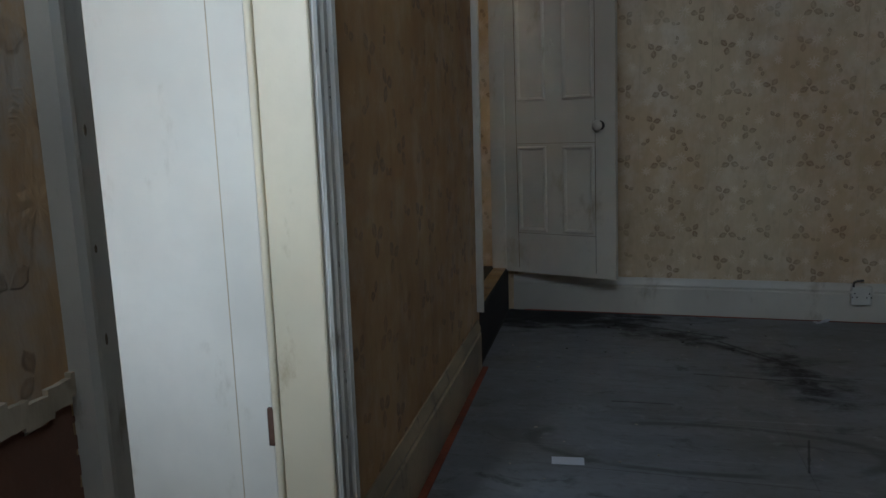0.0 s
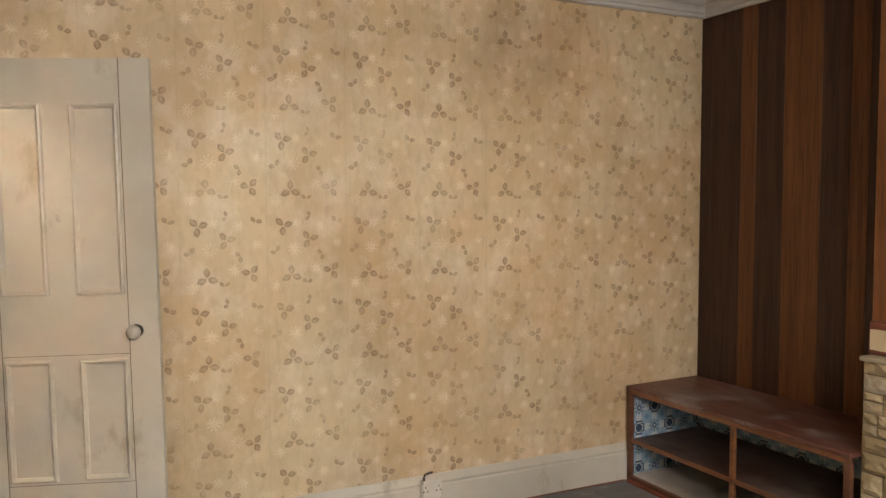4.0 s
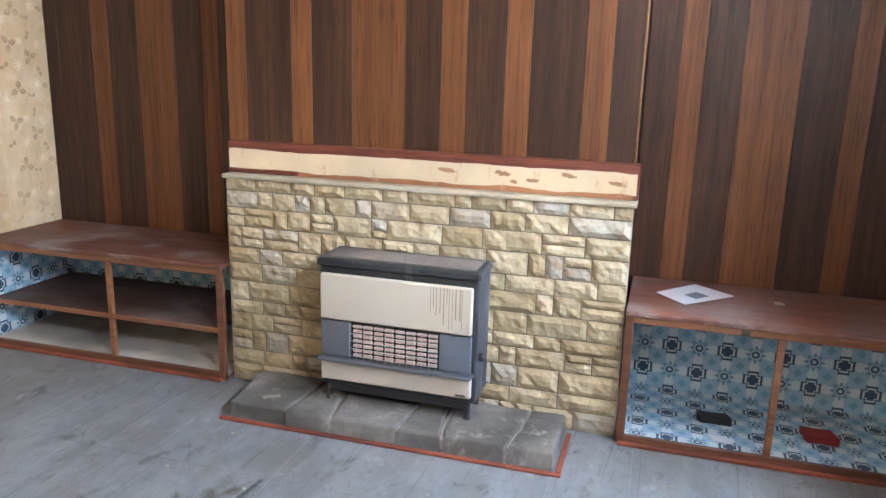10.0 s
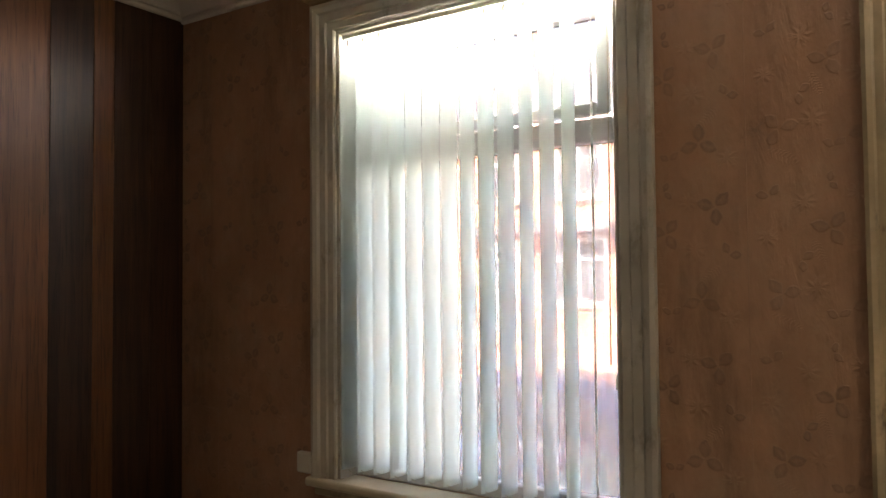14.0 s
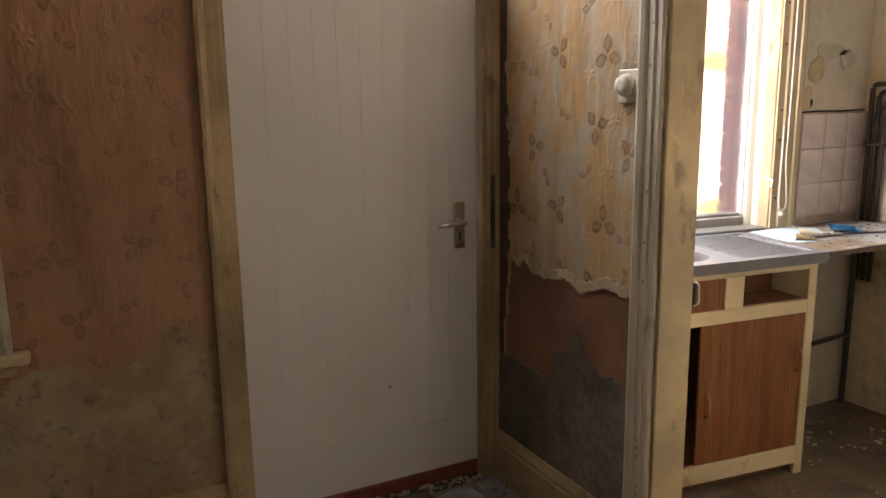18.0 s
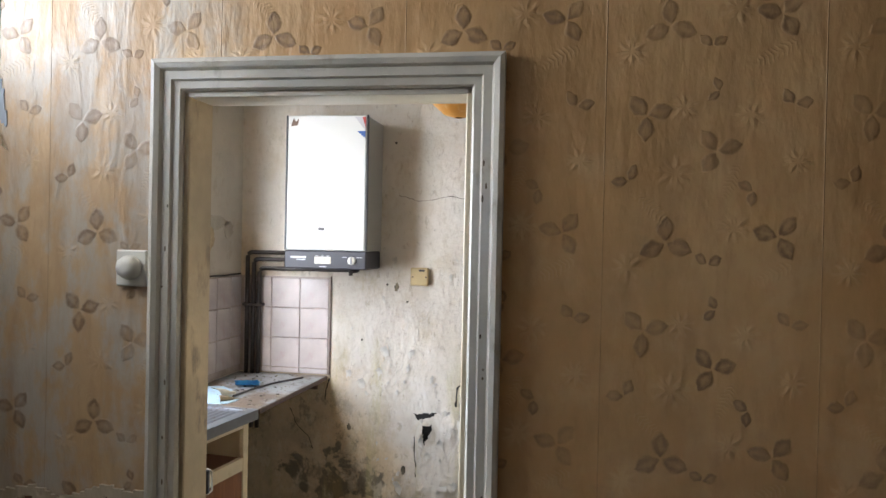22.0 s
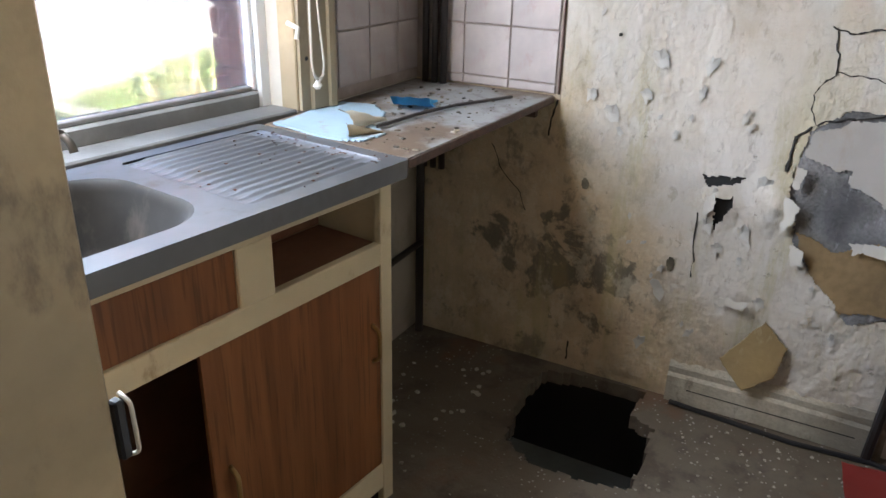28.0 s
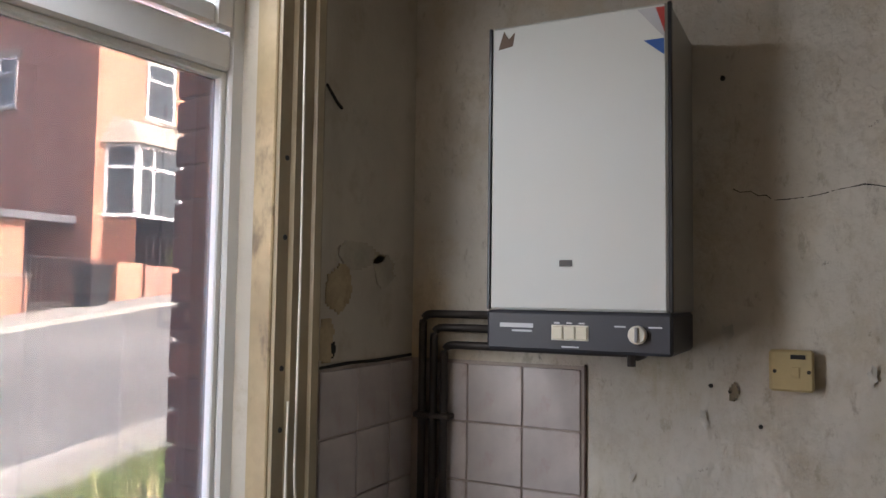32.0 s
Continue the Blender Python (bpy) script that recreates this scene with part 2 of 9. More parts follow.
def torn_sheet(axis, at, pts, sgn=1, thick=0.0025, cell=0.008, amp=0.014, seed=0, relief=0.0, lift=None, holes=()):
    """A torn piece lying on a wall: a fine grid kept where it falls within an uneven outline; lift gives its distance off the wall."""
    us, ws = [p[0] for p in pts], [p[1] for p in pts]
    u0, u1, w0, w1 = min(us) - amp, max(us) + amp, min(ws) - amp, max(ws) + amp
    nu, nw = int(math.ceil((u1 - u0) / cell)), int(math.ceil((w1 - w0) / cell))
    bm = bmesh.new()
    made = {}

    def vert(i, j):
        if (i, j) not in made:
            u, w = u0 + i * cell, w0 + j * cell
            q = Vector((u * 60, w * 60, seed))
            u, w = u + cell * 0.35 * noise.noise(q), w + cell * 0.35 * noise.noise(q + Vector((9, 4, 2)))
            d = at + sgn * (thick + (lift(u, w) if lift else 0.0) + relief * (0.5 + 0.5 * noise.noise(Vector((u * 22, w * 11, seed)))))
            made[i, j] = bm.verts.new((d, u, w) if axis == "x" else (u, d, w) if axis == "y" else (u, w, d))
        return made[i, j]

    for i in range(nu):
        for j in range(nw):
            u, w = u0 + (i + 0.5) * cell, w0 + (j + 0.5) * cell
            q = Vector((u * 14, w * 14, seed + 3))
            du = amp * (noise.noise(q) + 0.5 * noise.noise(q * 3.3))
            dw_ = amp * (noise.noise(q + Vector((7, 1, 5))) + 0.5 * noise.noise(q * 3.3 + Vector((7, 1, 5))))
            if inside(pts, u + du, w + dw_) and not any(inside(h, u + du, w + dw_) for h in holes):
                bm.faces.new((vert(i, j), vert(i + 1, j), vert(i + 1, j + 1), vert(i, j + 1)))
    if lift:
        bmesh.ops.recalc_face_normals(bm, faces=bm.faces)
        bmesh.ops.solidify(bm, geom=bm.faces[:], thickness=0.0015)
        return bm
    return skirted(bm, axis, at + sgn * 0.0003)

# ---- materials ----
def plain(name, c, rough=0.5, var=0.12, scale=9.0, metal=0.0, bump=0.15, dirt=None, spec=0.5):
    """Paint or solid stuff with cloudy variation, fine grain and grime."""
    g = Mat(name, rough, metal, spec)
    n1, n2 = g.noise(scale * 0.25), g.noise(scale * 6, detail=2)
    dark = tuple(v * (1 - var * 2) for v in c)
    lite = tuple(min(1, v * (1 + var * 0.6)) for v in c)
    k = g.mix(g.step(n1, 0.3, 0.7), dark, lite)
    k = g.mix(g.m("MULTIPLY", g.step(n2, 0.35, 0.75), var), k, dark)
    if dirt:
        spots = g.step(g.noise(scale * 1.3, g.map((1, 1, 0.5)), 6, 0.65), 0.56, 0.72)
        k = g.mix(g.m("MULTIPLY", spots, 0.75), k, dirt)
    g.col(k)
    g.rough(g.m("ADD", rough, g.m("MULTIPLY", g.m("SUBTRACT", n1, 0.5), 0.25), clamp=True))
    if bump:
        g.bump(g.noise(scale * 8, detail=3), bump, 0.004)
    return g.mat


def wallpaper(name, axis, ground, stain, leafc, pale=(0.62, 0.52, 0.36), wear=0.5, bleach=None, flower=0.3, relief=0.5, sc=1.0):
    """Embossed floral paper: leaf sprays in a half-drop repeat, pale blooms, seams, foxing and water stains."""
    g = Mat(name, 0.55)
    x, y, z = g.xyz()
    u = x if axis == "y" else y
    W, HT = 0.51 * sc, 0.53 * sc
    fu = g.m("FRACT", g.m("DIVIDE", u, W))
    fz = g.m("FRACT", g.m("DIVIDE", z, HT))
    cb = g.t.nodes.new("ShaderNodeCombineXYZ")
    g.put(cb.inputs[0], g.m("MULTIPLY", fu, W)), g.put(cb.inputs[1], g.m("MULTIPLY", fz, HT))
    wob = g.t.nodes.new("ShaderNodeTexNoise")
    wob.inputs["Scale"].default_value = 45.0
    g.put(wob.inputs["Vector"], g.co)
    uv = g.vm("ADD", g.vm("SCALE", cb.outputs[0], 1.0 / sc), g.vm("SCALE", g.vm("SUBTRACT", wob.outputs[1], (0.5, 0.5, 0.5)), 0.012))
    # sprays: centre, size, turn, number of leaves
    sprays = [(0.10, 0.43, 1.25, 0.3, 3), (0.265, 0.345, 1.2, 2.2, 3), (0.41, 0.14, 1.2, 0.9, 3), (0.15, 0.12, 1.3, 1.6, 3),
              (0.44, 0.455, 0.85, 0.2, 2), (0.35, 0.25, 0.8, 2.6, 2), (0.06, 0.27, 0.85, 1.2, 2), (0.25, 0.07, 0.75, 0.5, 2), (0.27, 0.49, 0.7, 1.9, 2)]
    leaf, soft, emboss = None, None, None

    def spot(px, py, t, a_, b_):
        mp = g.map()
        mp.node.vector_type = "TEXTURE"
        mp.node.inputs["Location"].default_value = (px, py, 0)
        mp.node.inputs["Rotation"].default_value = (0, 0, t)
        mp.node.inputs["Scale"].default_value = (a_, b_, 1)
        g.put(mp.node.inputs[0], uv)
        return mp

    for cx, cy, s, a, n in sprays:
        for i in range(n):
            t = a + i * 2.0 + (0.35 if i == 2 else 0)
            blade = g.vm("ABSOLUTE", spot(cx + 0.027 * s * math.cos(t), cy + 0.027 * s * math.sin(t), t, 0.0245 * s, 0.0165 * s))
            d = g.vm("DOT_PRODUCT", g.vm("POWER", blade, (2.0, 1.0, 1.0)), (1.0, 1.0, 0.0))
            leaf = d if leaf is None else g.m("MINIMUM", leaf, d)
    for cx, cy, s in ((0.34, 0.43, 1.0), (0.17, 0.29, 1.2), (0.45, 0.32, 0.9), (0.06, 0.06, 1.0), (0.31, 0.16, 1.1), (0.19, 0.45, 0.9)):
        mp = spot(cx, cy, cx * 9, 0.030 * s, 0.030 * s)
        mx, my, _ = g.xyz(mp)
        ang = g.m("ARCTAN2", my, mx)
        d = g.m("DIVIDE", g.vm("LENGTH", mp), g.m("ADD", 0.82, g.m("MULTIPLY", g.m("COSINE", g.m("MULTIPLY", ang, 6.0)), 0.18)))
        soft = d if soft is None else g.m("MINIMUM", soft, d)
        rad = g.vm("LENGTH", mp)
        rib = g.m("MULTIPLY", g.step(g.m("COSINE", g.m("MULTIPLY", ang, 9.0)), -0.2, 0.9), g.m("MULTIPLY", g.step(rad, 0.15, 0.45), g.step(rad, 1.45, 1.0)))
        emboss = rib if emboss is None else g.m("MAXIMUM", emboss, rib)
    for cx, cy, s, a in ((0.40, 0.05, 1.0, 0.5), (0.12, 0.20, 0.9, 2.4), (0.30, 0.27, 0.8, 1.2)):
        # fern fronds pressed into the paper
        mp = spot(cx, cy, a, 0.055 * s, 0.019 * s)
        mx, my, _ = g.xyz(mp)
        rib = g.m("COSINE", g.m("ADD", g.m("MULTIPLY", mx, 30.0), g.m("MULTIPLY", g.m("ABSOLUTE", my), 5.0)))
        rib = g.m("MULTIPLY", g.step(rib, -0.1, 0.8), g.step(g.vm("LENGTH", mp), 1.1, 0.8))
        emboss = g.m("MAXIMUM", emboss, rib)
    big = g.noise(1.3, None, 5, 0.6)
    k = g.mix(g.step(big, 0.35, 0.65), ground, stain)
    mid = g.noise(6, None, 5, 0.6)
    fine = g.noise(26, g.map((1, 1, 0.45)), 4, 0.6)
    k = g.mix(g.m("MULTIPLY", g.step(mid, 0.45, 0.7), 0.4), k, pale)
    k = g.mix(g.m("MULTIPLY", g.step(fine, 0.45, 0.75), 0.35), k, tuple(v * 0.72 for v in stain))
    if bleach:
        edge = g.m("ADD", g.m("ADD", y, g.m("MULTIPLY", g.m("SUBTRACT", z, 1.6), -0.12)), g.m("MULTIPLY", g.m("SUBTRACT", mid, 0.5), 1.3))
        washed = g.m("MULTIPLY", g.step(edge, 1.05, 0.55), g.m("ADD", 0.20, g.m("MULTIPLY", g.step(g.noise(8, g.map((1, 1, 0.5)), 6, 0.68), 0.60, 0.42), 0.80)))
        k = g.mix(washed, k, bleach)
    bloom = g.m("MULTIPLY", g.m("SUBTRACT", 1.0, g.step(soft, 0.55, 1.25)), g.step(g.noise(13, None, 4), 0.35, 0.6))
    k = g.mix(g.m("MULTIPLY", bloom, flower), k, tuple(min(1, v * 1.2) for v in pale))
    tan = g.step(g.noise(2.6, g.map((1, 1, 0.5), (4, 4, 1)), 8, 0.68), 0.46, 0.66)
    k = g.mix(g.m("MULTIPLY", tan, 0.6), k, tuple(v * 0.80 for v in stain))
    k = g.mix(g.m("MULTIPLY", emboss, flower * 0.8), k, tuple(min(1, v * 1.1) for v in pale))
    fade = g.m("ADD", 0.40, g.m("MULTIPLY", g.step(g.noise(3.1), 0.35, 0.6), 0.45))
    fade = g.m("MULTIPLY", fade, g.m("ADD", 0.55, g.m("MULTIPLY", g.step(g.noise(38), 0.35, 0.6), 0.45)))
    blade = g.m("SUBTRACT", g.step(leaf, 1.15, 0.72), g.m("MULTIPLY", g.step(leaf, 0.55, 0.05), 0.45))
    k = g.mix(g.m("MULTIPLY", blade, fade), k, leafc)
    # damp streaks and mould in patches of their own
    streak = g.step(g.noise(4.6, g.map((1, 1, 0.20)), 7, 0.68), 0.50, 0.68)
    k = g.mix(g.m("MULTIPLY", streak, 0.9 * wear), k, tuple(v * 0.55 for v in stain))
    mould = g.m("MULTIPLY", g.step(g.noise(4.5, None, 8, 0.7), 0.60, 0.76), wear * 0.8)
    k = g.mix(mould, k, (0.10, 0.085, 0.06))
    seam = g.step(g.m("ABSOLUTE", g.m("SUBTRACT", fu, 0.5)), 0.4965, 0.4990)
    k = g.mix(g.m("MULTIPLY", seam, 0.35), k, tuple(v * 0.5 for v in ground))
    g.col(k)
    g.rough(g.m("SUBTRACT", 0.60, g.m("MULTIPLY", g.step(mid, 0.4, 0.7), 0.18)))
    wrinkle = g.step(g.noise(15, g.map((1, 1, 0.30)), 4, 0.55, 0.4), 0.42, 0.66)
    h = g.m("ADD", g.m("MULTIPLY", fine, 0.6), g.m("MULTIPLY", g.m("SUBTRACT", 1.0, g.step(soft, 0.5, 1.2)), 0.30))
    h = g.m("ADD", h, g.m("MULTIPLY", g.m("MULTIPLY", wrinkle, g.m("ADD", 0.30, g.m("MULTIPLY", g.step(g.m("ADD", y, g.m("MULTIPLY", mid, 0.6)), 2.0, 1.1), 0.70))) if bleach else wrinkle, 0.9 * relief))
    h = g.m("ADD", h, g.m("MULTIPLY", g.m("SUBTRACT", 1.0, g.step(leaf, 0.7, 1.1)), 0.2))
    h = g.m("ADD", h, g.m("MULTIPLY", emboss, 0.24 * relief))
    h = g.m("ADD", h, g.m("MULTIPLY", seam, 0.35))
    g.bump(h, 0.55, 0.009)
    return g.mat


def wood(name, c, dark, axis="z", scale=1.0, rough=0.45, vary=0.25, gloss=0.5, island=False, dust=0.0):
    """Board with long grain along an axis; each board its own tone."""
    g = Mat(name, rough, 0.0, gloss)
    sc = {"z": (26, 26, 1.1), "x": (1.1, 26, 26), "y": (26, 1.1, 26)}[axis]
    r = g.island() if island else g.rnd()
    off = g.t.nodes.new("ShaderNodeCombineXYZ")
    g.put(off.inputs[0], g.m("MULTIPLY", r, 37.0)), g.put(off.inputs[1], g.m("MULTIPLY", r, 17.0)), g.put(off.inputs[2], g.m("MULTIPLY", r, 53.0))
    v = g.vm("ADD", g.map(tuple(s * scale for s in sc)), off.outputs[0])
    n = g.noise(1.0, v, 6, 0.62, 0.6)
    fine = g.noise(5.0, v, 3, 0.6)
    k = g.mix(g.step(n, 0.3, 0.72), c, dark)
    k = g.mix(g.m("MULTIPLY", g.step(fine, 0.52, 0.66), 0.55), k, tuple(x * 0.45 for x in dark))
    tone = g.m("ADD", 1.0 - vary, g.m("MULTIPLY", r, vary * 2))
    k = g.mix(1.0, k, g.t.nodes.new("ShaderNodeCombineColor").outputs[0], "MULTIPLY")
    cc = k.node.inputs[7].links[0].from_node
    for i in range(3):
        g.put(cc.inputs[i], tone)
    if dust:
        film = g.m("MULTIPLY", g.step(g.noise(3.2, None, 8, 0.70, 0.4), 0.45, 0.70), dust)
        k = g.mix(film, k, (0.36, 0.31, 0.28))
        g.rough(g.m("ADD", rough, g.m("MULTIPLY", film, 0.6), clamp=True))
    else:
        g.rough(g.m("ADD", rough, g.m("MULTIPLY", g.m("SUBTRACT", n, 0.5), 0.3)))
    g.col(k)
    g.bump(fine, 0.12, 0.002)
    return g.mat


def damp_plaster(name, base, grey, stain, brown=None):
    """Painted lining over damp plaster: chalky white, brown with rising damp and painted worktop shadow, mould clouds.
    """
    g = Mat(name, 0.7)
    big, mid, fine = g.noise(1.6, None, 5, 0.6), g.noise(7, None, 6, 0.65), g.noise(40, None, 4, 0.6)
    x, y, z = g.xyz()
    k = g.mix(g.step(big, 0.4, 0.62), base, grey)
    k = g.mix(g.m("MULTIPLY", g.step(mid, 0.52, 0.68), 0.45), k, stain)
    k = g.mix(g.m("MULTIPLY", g.step(g.noise(3.0, g.map((1, 1, 0.25), (1, 5, 0)), 5, 0.6), 0.56, 0.70), 0.35), k, stain)
    if brown:
        # damp brown below a diagonal that paints in the worktop's cast shadow
        line = g.m("ADD", g.m("ADD", g.m("MULTIPLY", y, 1.35), z), g.m("MULTIPLY", g.m("SUBTRACT", g.noise(4.5, None, 6, 0.6), 0.5), 0.9))
        shade_damp = g.step(line, 1.95, 1.58)
        k = g.mix(g.m("MULTIPLY", shade_damp, 0.85), k, g.mix(g.step(mid, 0.4, 0.65), brown, tuple(v * 0.75 for v in brown)))
        # black mould cloud
        dy, dz = g.m("DIVIDE", g.m("SUBTRACT", y, 0.66), 0.34), g.m("DIVIDE", g.m("SUBTRACT", z, 0.36), 0.26)
        rr = g.m("SQRT", g.m("ADD", g.m("MULTIPLY", dy, dy), g.m("MULTIPLY", dz, dz)))
        mould = g.step(g.m("SUBTRACT", g.noise(8.5, None, 9, 0.66, 0.4), g.m("MULTIPLY", rr, 0.16)), 0.43, 0.50)
        k = g.mix(g.m("MULTIPLY", mould, 0.82), k, (0.085, 0.078, 0.062))
        k = g.mix(g.m("MULTIPLY", g.step(g.noise(12, g.map((1, 1, 0.6), (2, 2, 7)), 8, 0.72), 0.52, 0.68), 0.35), k, (0.40, 0.33, 0.22))
        k = g.mix(g.m("MULTIPLY", g.step(g.noise(30, g.map((1, 1, 0.5), (5, 2, 7)), 5, 0.7), 0.56, 0.70), 0.5), k, (0.27, 0.22, 0.15))
        runs = g.step(g.noise(9, g.map((1, 1, 0.16), (7, 3, 2)), 6, 0.66), 0.50, 0.64)
        k = g.mix(g.m("MULTIPLY", g.m("MULTIPLY", runs, g.step(z, 1.25, 0.75)), 0.55), k, (0.40, 0.35, 0.17))
        k = g.mix(g.m("MULTIPLY", g.step(g.noise(6.5, g.map((1, 1, 0.7), (1, 9, 4)), 8, 0.7), 0.52, 0.62), 0.30), k, (0.40, 0.33, 0.235))
        k = g.mix(g.m("MULTIPLY", g.m("MULTIPLY", g.step(g.noise(10, g.map((1, 1, 0.8), (3, 8, 1)), 9, 0.74), 0.50, 0.60), g.step(line, 2.1, 1.6)), 0.55), k, (0.62, 0.54, 0.40))
        k = g.mix(g.m("MULTIPLY", g.m("MULTIPLY", g.step(g.noise(6, g.map((1, 1, 0.8), (9, 1, 6)), 9, 0.74), 0.53, 0.62), g.step(line, 2.0, 1.5)), 0.6), k, (0.13, 0.115, 0.09))
        spots = g.step(g.noise(21, None, 6, 0.7), 0.64, 0.72)
        k = g.mix(g.m("MULTIPLY", spots, 0.6), k, (0.10, 0.085, 0.06))
        k = g.mix(g.m("MULTIPLY", g.step(g.noise(5.5, g.map((1, 1, 0.4), (9, 2, 0)), 5), 0.60, 0.72), 0.5), k, (0.34, 0.27, 0.13))
    else:
        mould = g.step(g.noise(5.0, g.map((1, 1, 0.9), (3, 1, 2)), 9, 0.72), 0.58, 0.74)
        k = g.mix(g.m("MULTIPLY", mould, 0.5), k, (0.10, 0.09, 0.07))
    g.col(k)
    h = g.m("ADD", g.step(g.noise(34, g.map((1, 1, 0.7)), 7, 0.68), 0.42, 0.62), g.m("MULTIPLY", fine, 0.5))
    g.bump(h, 0.38 if brown else 0.2, 0.007)
    g.rough(g.m("SUBTRACT", 0.75, g.m("MULTIPLY", mid, 0.3)))
    return g.mat


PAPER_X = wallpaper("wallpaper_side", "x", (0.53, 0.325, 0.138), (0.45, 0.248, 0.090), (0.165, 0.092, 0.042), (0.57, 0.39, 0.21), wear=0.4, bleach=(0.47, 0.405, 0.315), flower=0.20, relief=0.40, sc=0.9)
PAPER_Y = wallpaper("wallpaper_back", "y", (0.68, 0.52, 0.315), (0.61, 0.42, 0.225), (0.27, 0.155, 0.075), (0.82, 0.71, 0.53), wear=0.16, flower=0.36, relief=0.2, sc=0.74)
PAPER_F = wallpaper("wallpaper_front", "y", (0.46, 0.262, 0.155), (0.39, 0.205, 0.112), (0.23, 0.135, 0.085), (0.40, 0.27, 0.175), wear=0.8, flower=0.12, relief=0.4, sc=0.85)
PINK = plain("pink_plaster", (0.34, 0.165, 0.10), 0.85, 0.26, 7, bump=0.35, dirt=(0.17, 0.095, 0.06))
GREYPL = plain("grey_render", (0.21, 0.182, 0.142), 0.9, 0.4, 6, bump=0.8, dirt=(0.06, 0.045, 0.032))
CREAM = plain("cream_gloss_paint", (0.60, 0.50, 0.33), 0.38, 0.10, 6, dirt=(0.33, 0.24, 0.13))
CREAM2 = plain("yellowed_paint", (0.47, 0.36, 0.21), 0.42, 0.22, 9, dirt=(0.12, 0.085, 0.06))
OFFWHITE = plain("aged_white_gloss", (0.62, 0.56, 0.45), 0.4, 0.10, 5, dirt=(0.40, 0.33, 0.22))
STONEPAINT = plain("grey_cream_architrave", (0.55, 0.50, 0.405), 0.45, 0.14, 8, dirt=(0.24, 0.19, 0.12))
UPVC = plain("white_plastic_frame", (0.76, 0.76, 0.75), 0.35, 0.03, 6, bump=0.03)
WHITEDOOR = plain("white_door_paint", (0.72, 0.72, 0.73), 0.4, 0.02, 5, bump=0.05)
CEIL = Mat("ceiling_paper", 0.8)
c1, c2 = CEIL.noise(0.9, None, 6, 0.62), CEIL.noise(24, None, 4)
fold = CEIL.m("ABSOLUTE", CEIL.m("SUBTRACT", CEIL.noise(1.7, CEIL.map((1, 2.2, 1), rot=(0, 0, 0.5)), 5, 0.55, 0.6), 0.5))
fold = CEIL.step(fold, 0.045, 0.0)
ck = CEIL.mix(CEIL.step(c1, 0.35, 0.65), (0.56, 0.535, 0.50), (0.68, 0.66, 0.625))
ck = CEIL.mix(CEIL.m("MULTIPLY", CEIL.step(CEIL.noise(3.4, None, 7, 0.68), 0.56, 0.72), 0.6), ck, (0.46, 0.42, 0.37))
ck = CEIL.mix(CEIL.m("MULTIPLY", CEIL.step(CEIL.noise(40, None, 3), 0.6, 0.75), 0.25), ck, (0.48, 0.455, 0.42))
CEIL.col(ck).bump(CEIL.m("ADD", CEIL.m("ADD", CEIL.m("MULTIPLY", fold, 0.16), CEIL.m("MULTIPLY", CEIL.noise(5, None, 3), 0.6)), CEIL.m("MULTIPLY", c2, 0.14)), 0.45, 0.014)
CEIL = CEIL.mat
CORNICE = plain("cornice_paint", (0.60, 0.56, 0.50), 0.6, 0.08, 6, dirt=(0.42, 0.36, 0.28))
KCEIL = plain("kitchen_ceiling_paint", (0.55, 0.53, 0.49), 0.8, 0.12, 4)
DAMP = damp_plaster("damp_plaster", (0.63, 0.575, 0.49), (0.53, 0.485, 0.415), (0.46, 0.375, 0.245), (0.60, 0.455, 0.275))
KWALL = damp_plaster("dull_kitchen_paint", (0.50, 0.45, 0.365), (0.42, 0.375, 0.305), (0.32, 0.25, 0.16))
TILE = plain("marbled_tile", (0.52, 0.455, 0.425), 0.22, 0.12, 18, bump=0.02, dirt=(0.42, 0.32, 0.29))
GROUT = plain("dirty_grout", (0.42, 0.35, 0.30), 0.9, 0.2, 20)
CHROME = plain("polished_chrome", (0.80, 0.80, 0.80), 0.12, 0.05, 8, metal=1.0, bump=0.0)
DULLMETAL = plain("tarnished_brass_chrome", (0.17, 0.155, 0.135), 0.35, 0.25, 16, metal=0.9, dirt=(0.2, 0.17, 0.12))
# bowl steel, stained, and darkened to carry the shade inside the bowl
SINKBOWL = plain("shaded_bowl_steel", (0.062, 0.060, 0.056), 0.58, 0.22, 7, metal=0.5, bump=0.08, dirt=(0.12, 0.105, 0.09), spec=0.3)
STEEL = plain("stainless_steel", (0.26, 0.27, 0.29), 0.55, 0.14, 6, metal=0.95, bump=0.05, dirt=(0.20, 0.185, 0.165))
BLACK = plain("black_plastic", (0.016, 0.016, 0.018), 0.35, 0.1, 8)
PIPE = plain("dark_copper_pipe", (0.055, 0.045, 0.04), 0.45, 0.25, 14, metal=0.4)
BOILERW = plain("boiler_enamel", (0.54, 0.54, 0.50), 0.55, 0.03, 3, bump=0.02)
YELLOWED = plain("yellowed_plastic", (0.50, 0.39, 0.20), 0.4, 0.15, 12, dirt=(0.2, 0.13, 0.06))
WHITEPL = plain("white_plastic", (0.68, 0.64, 0.54), 0.35, 0.08, 10)
REDWOOD = wood("red_stained_timber", (0.20, 0.055, 0.028), (0.12, 0.03, 0.017), "y", 1.0, 0.4, 0.1)
REDEDGE = plain("red_floor_edge", (0.30, 0.075, 0.035), 0.7, 0.3, 12, dirt=(0.12, 0.06, 0.04))
OAK = wood("orange_oak_panel", (0.205, 0.077, 0.026), (0.122, 0.042, 0.014), "z", 1.0, 0.44, 0.16, 0.34)
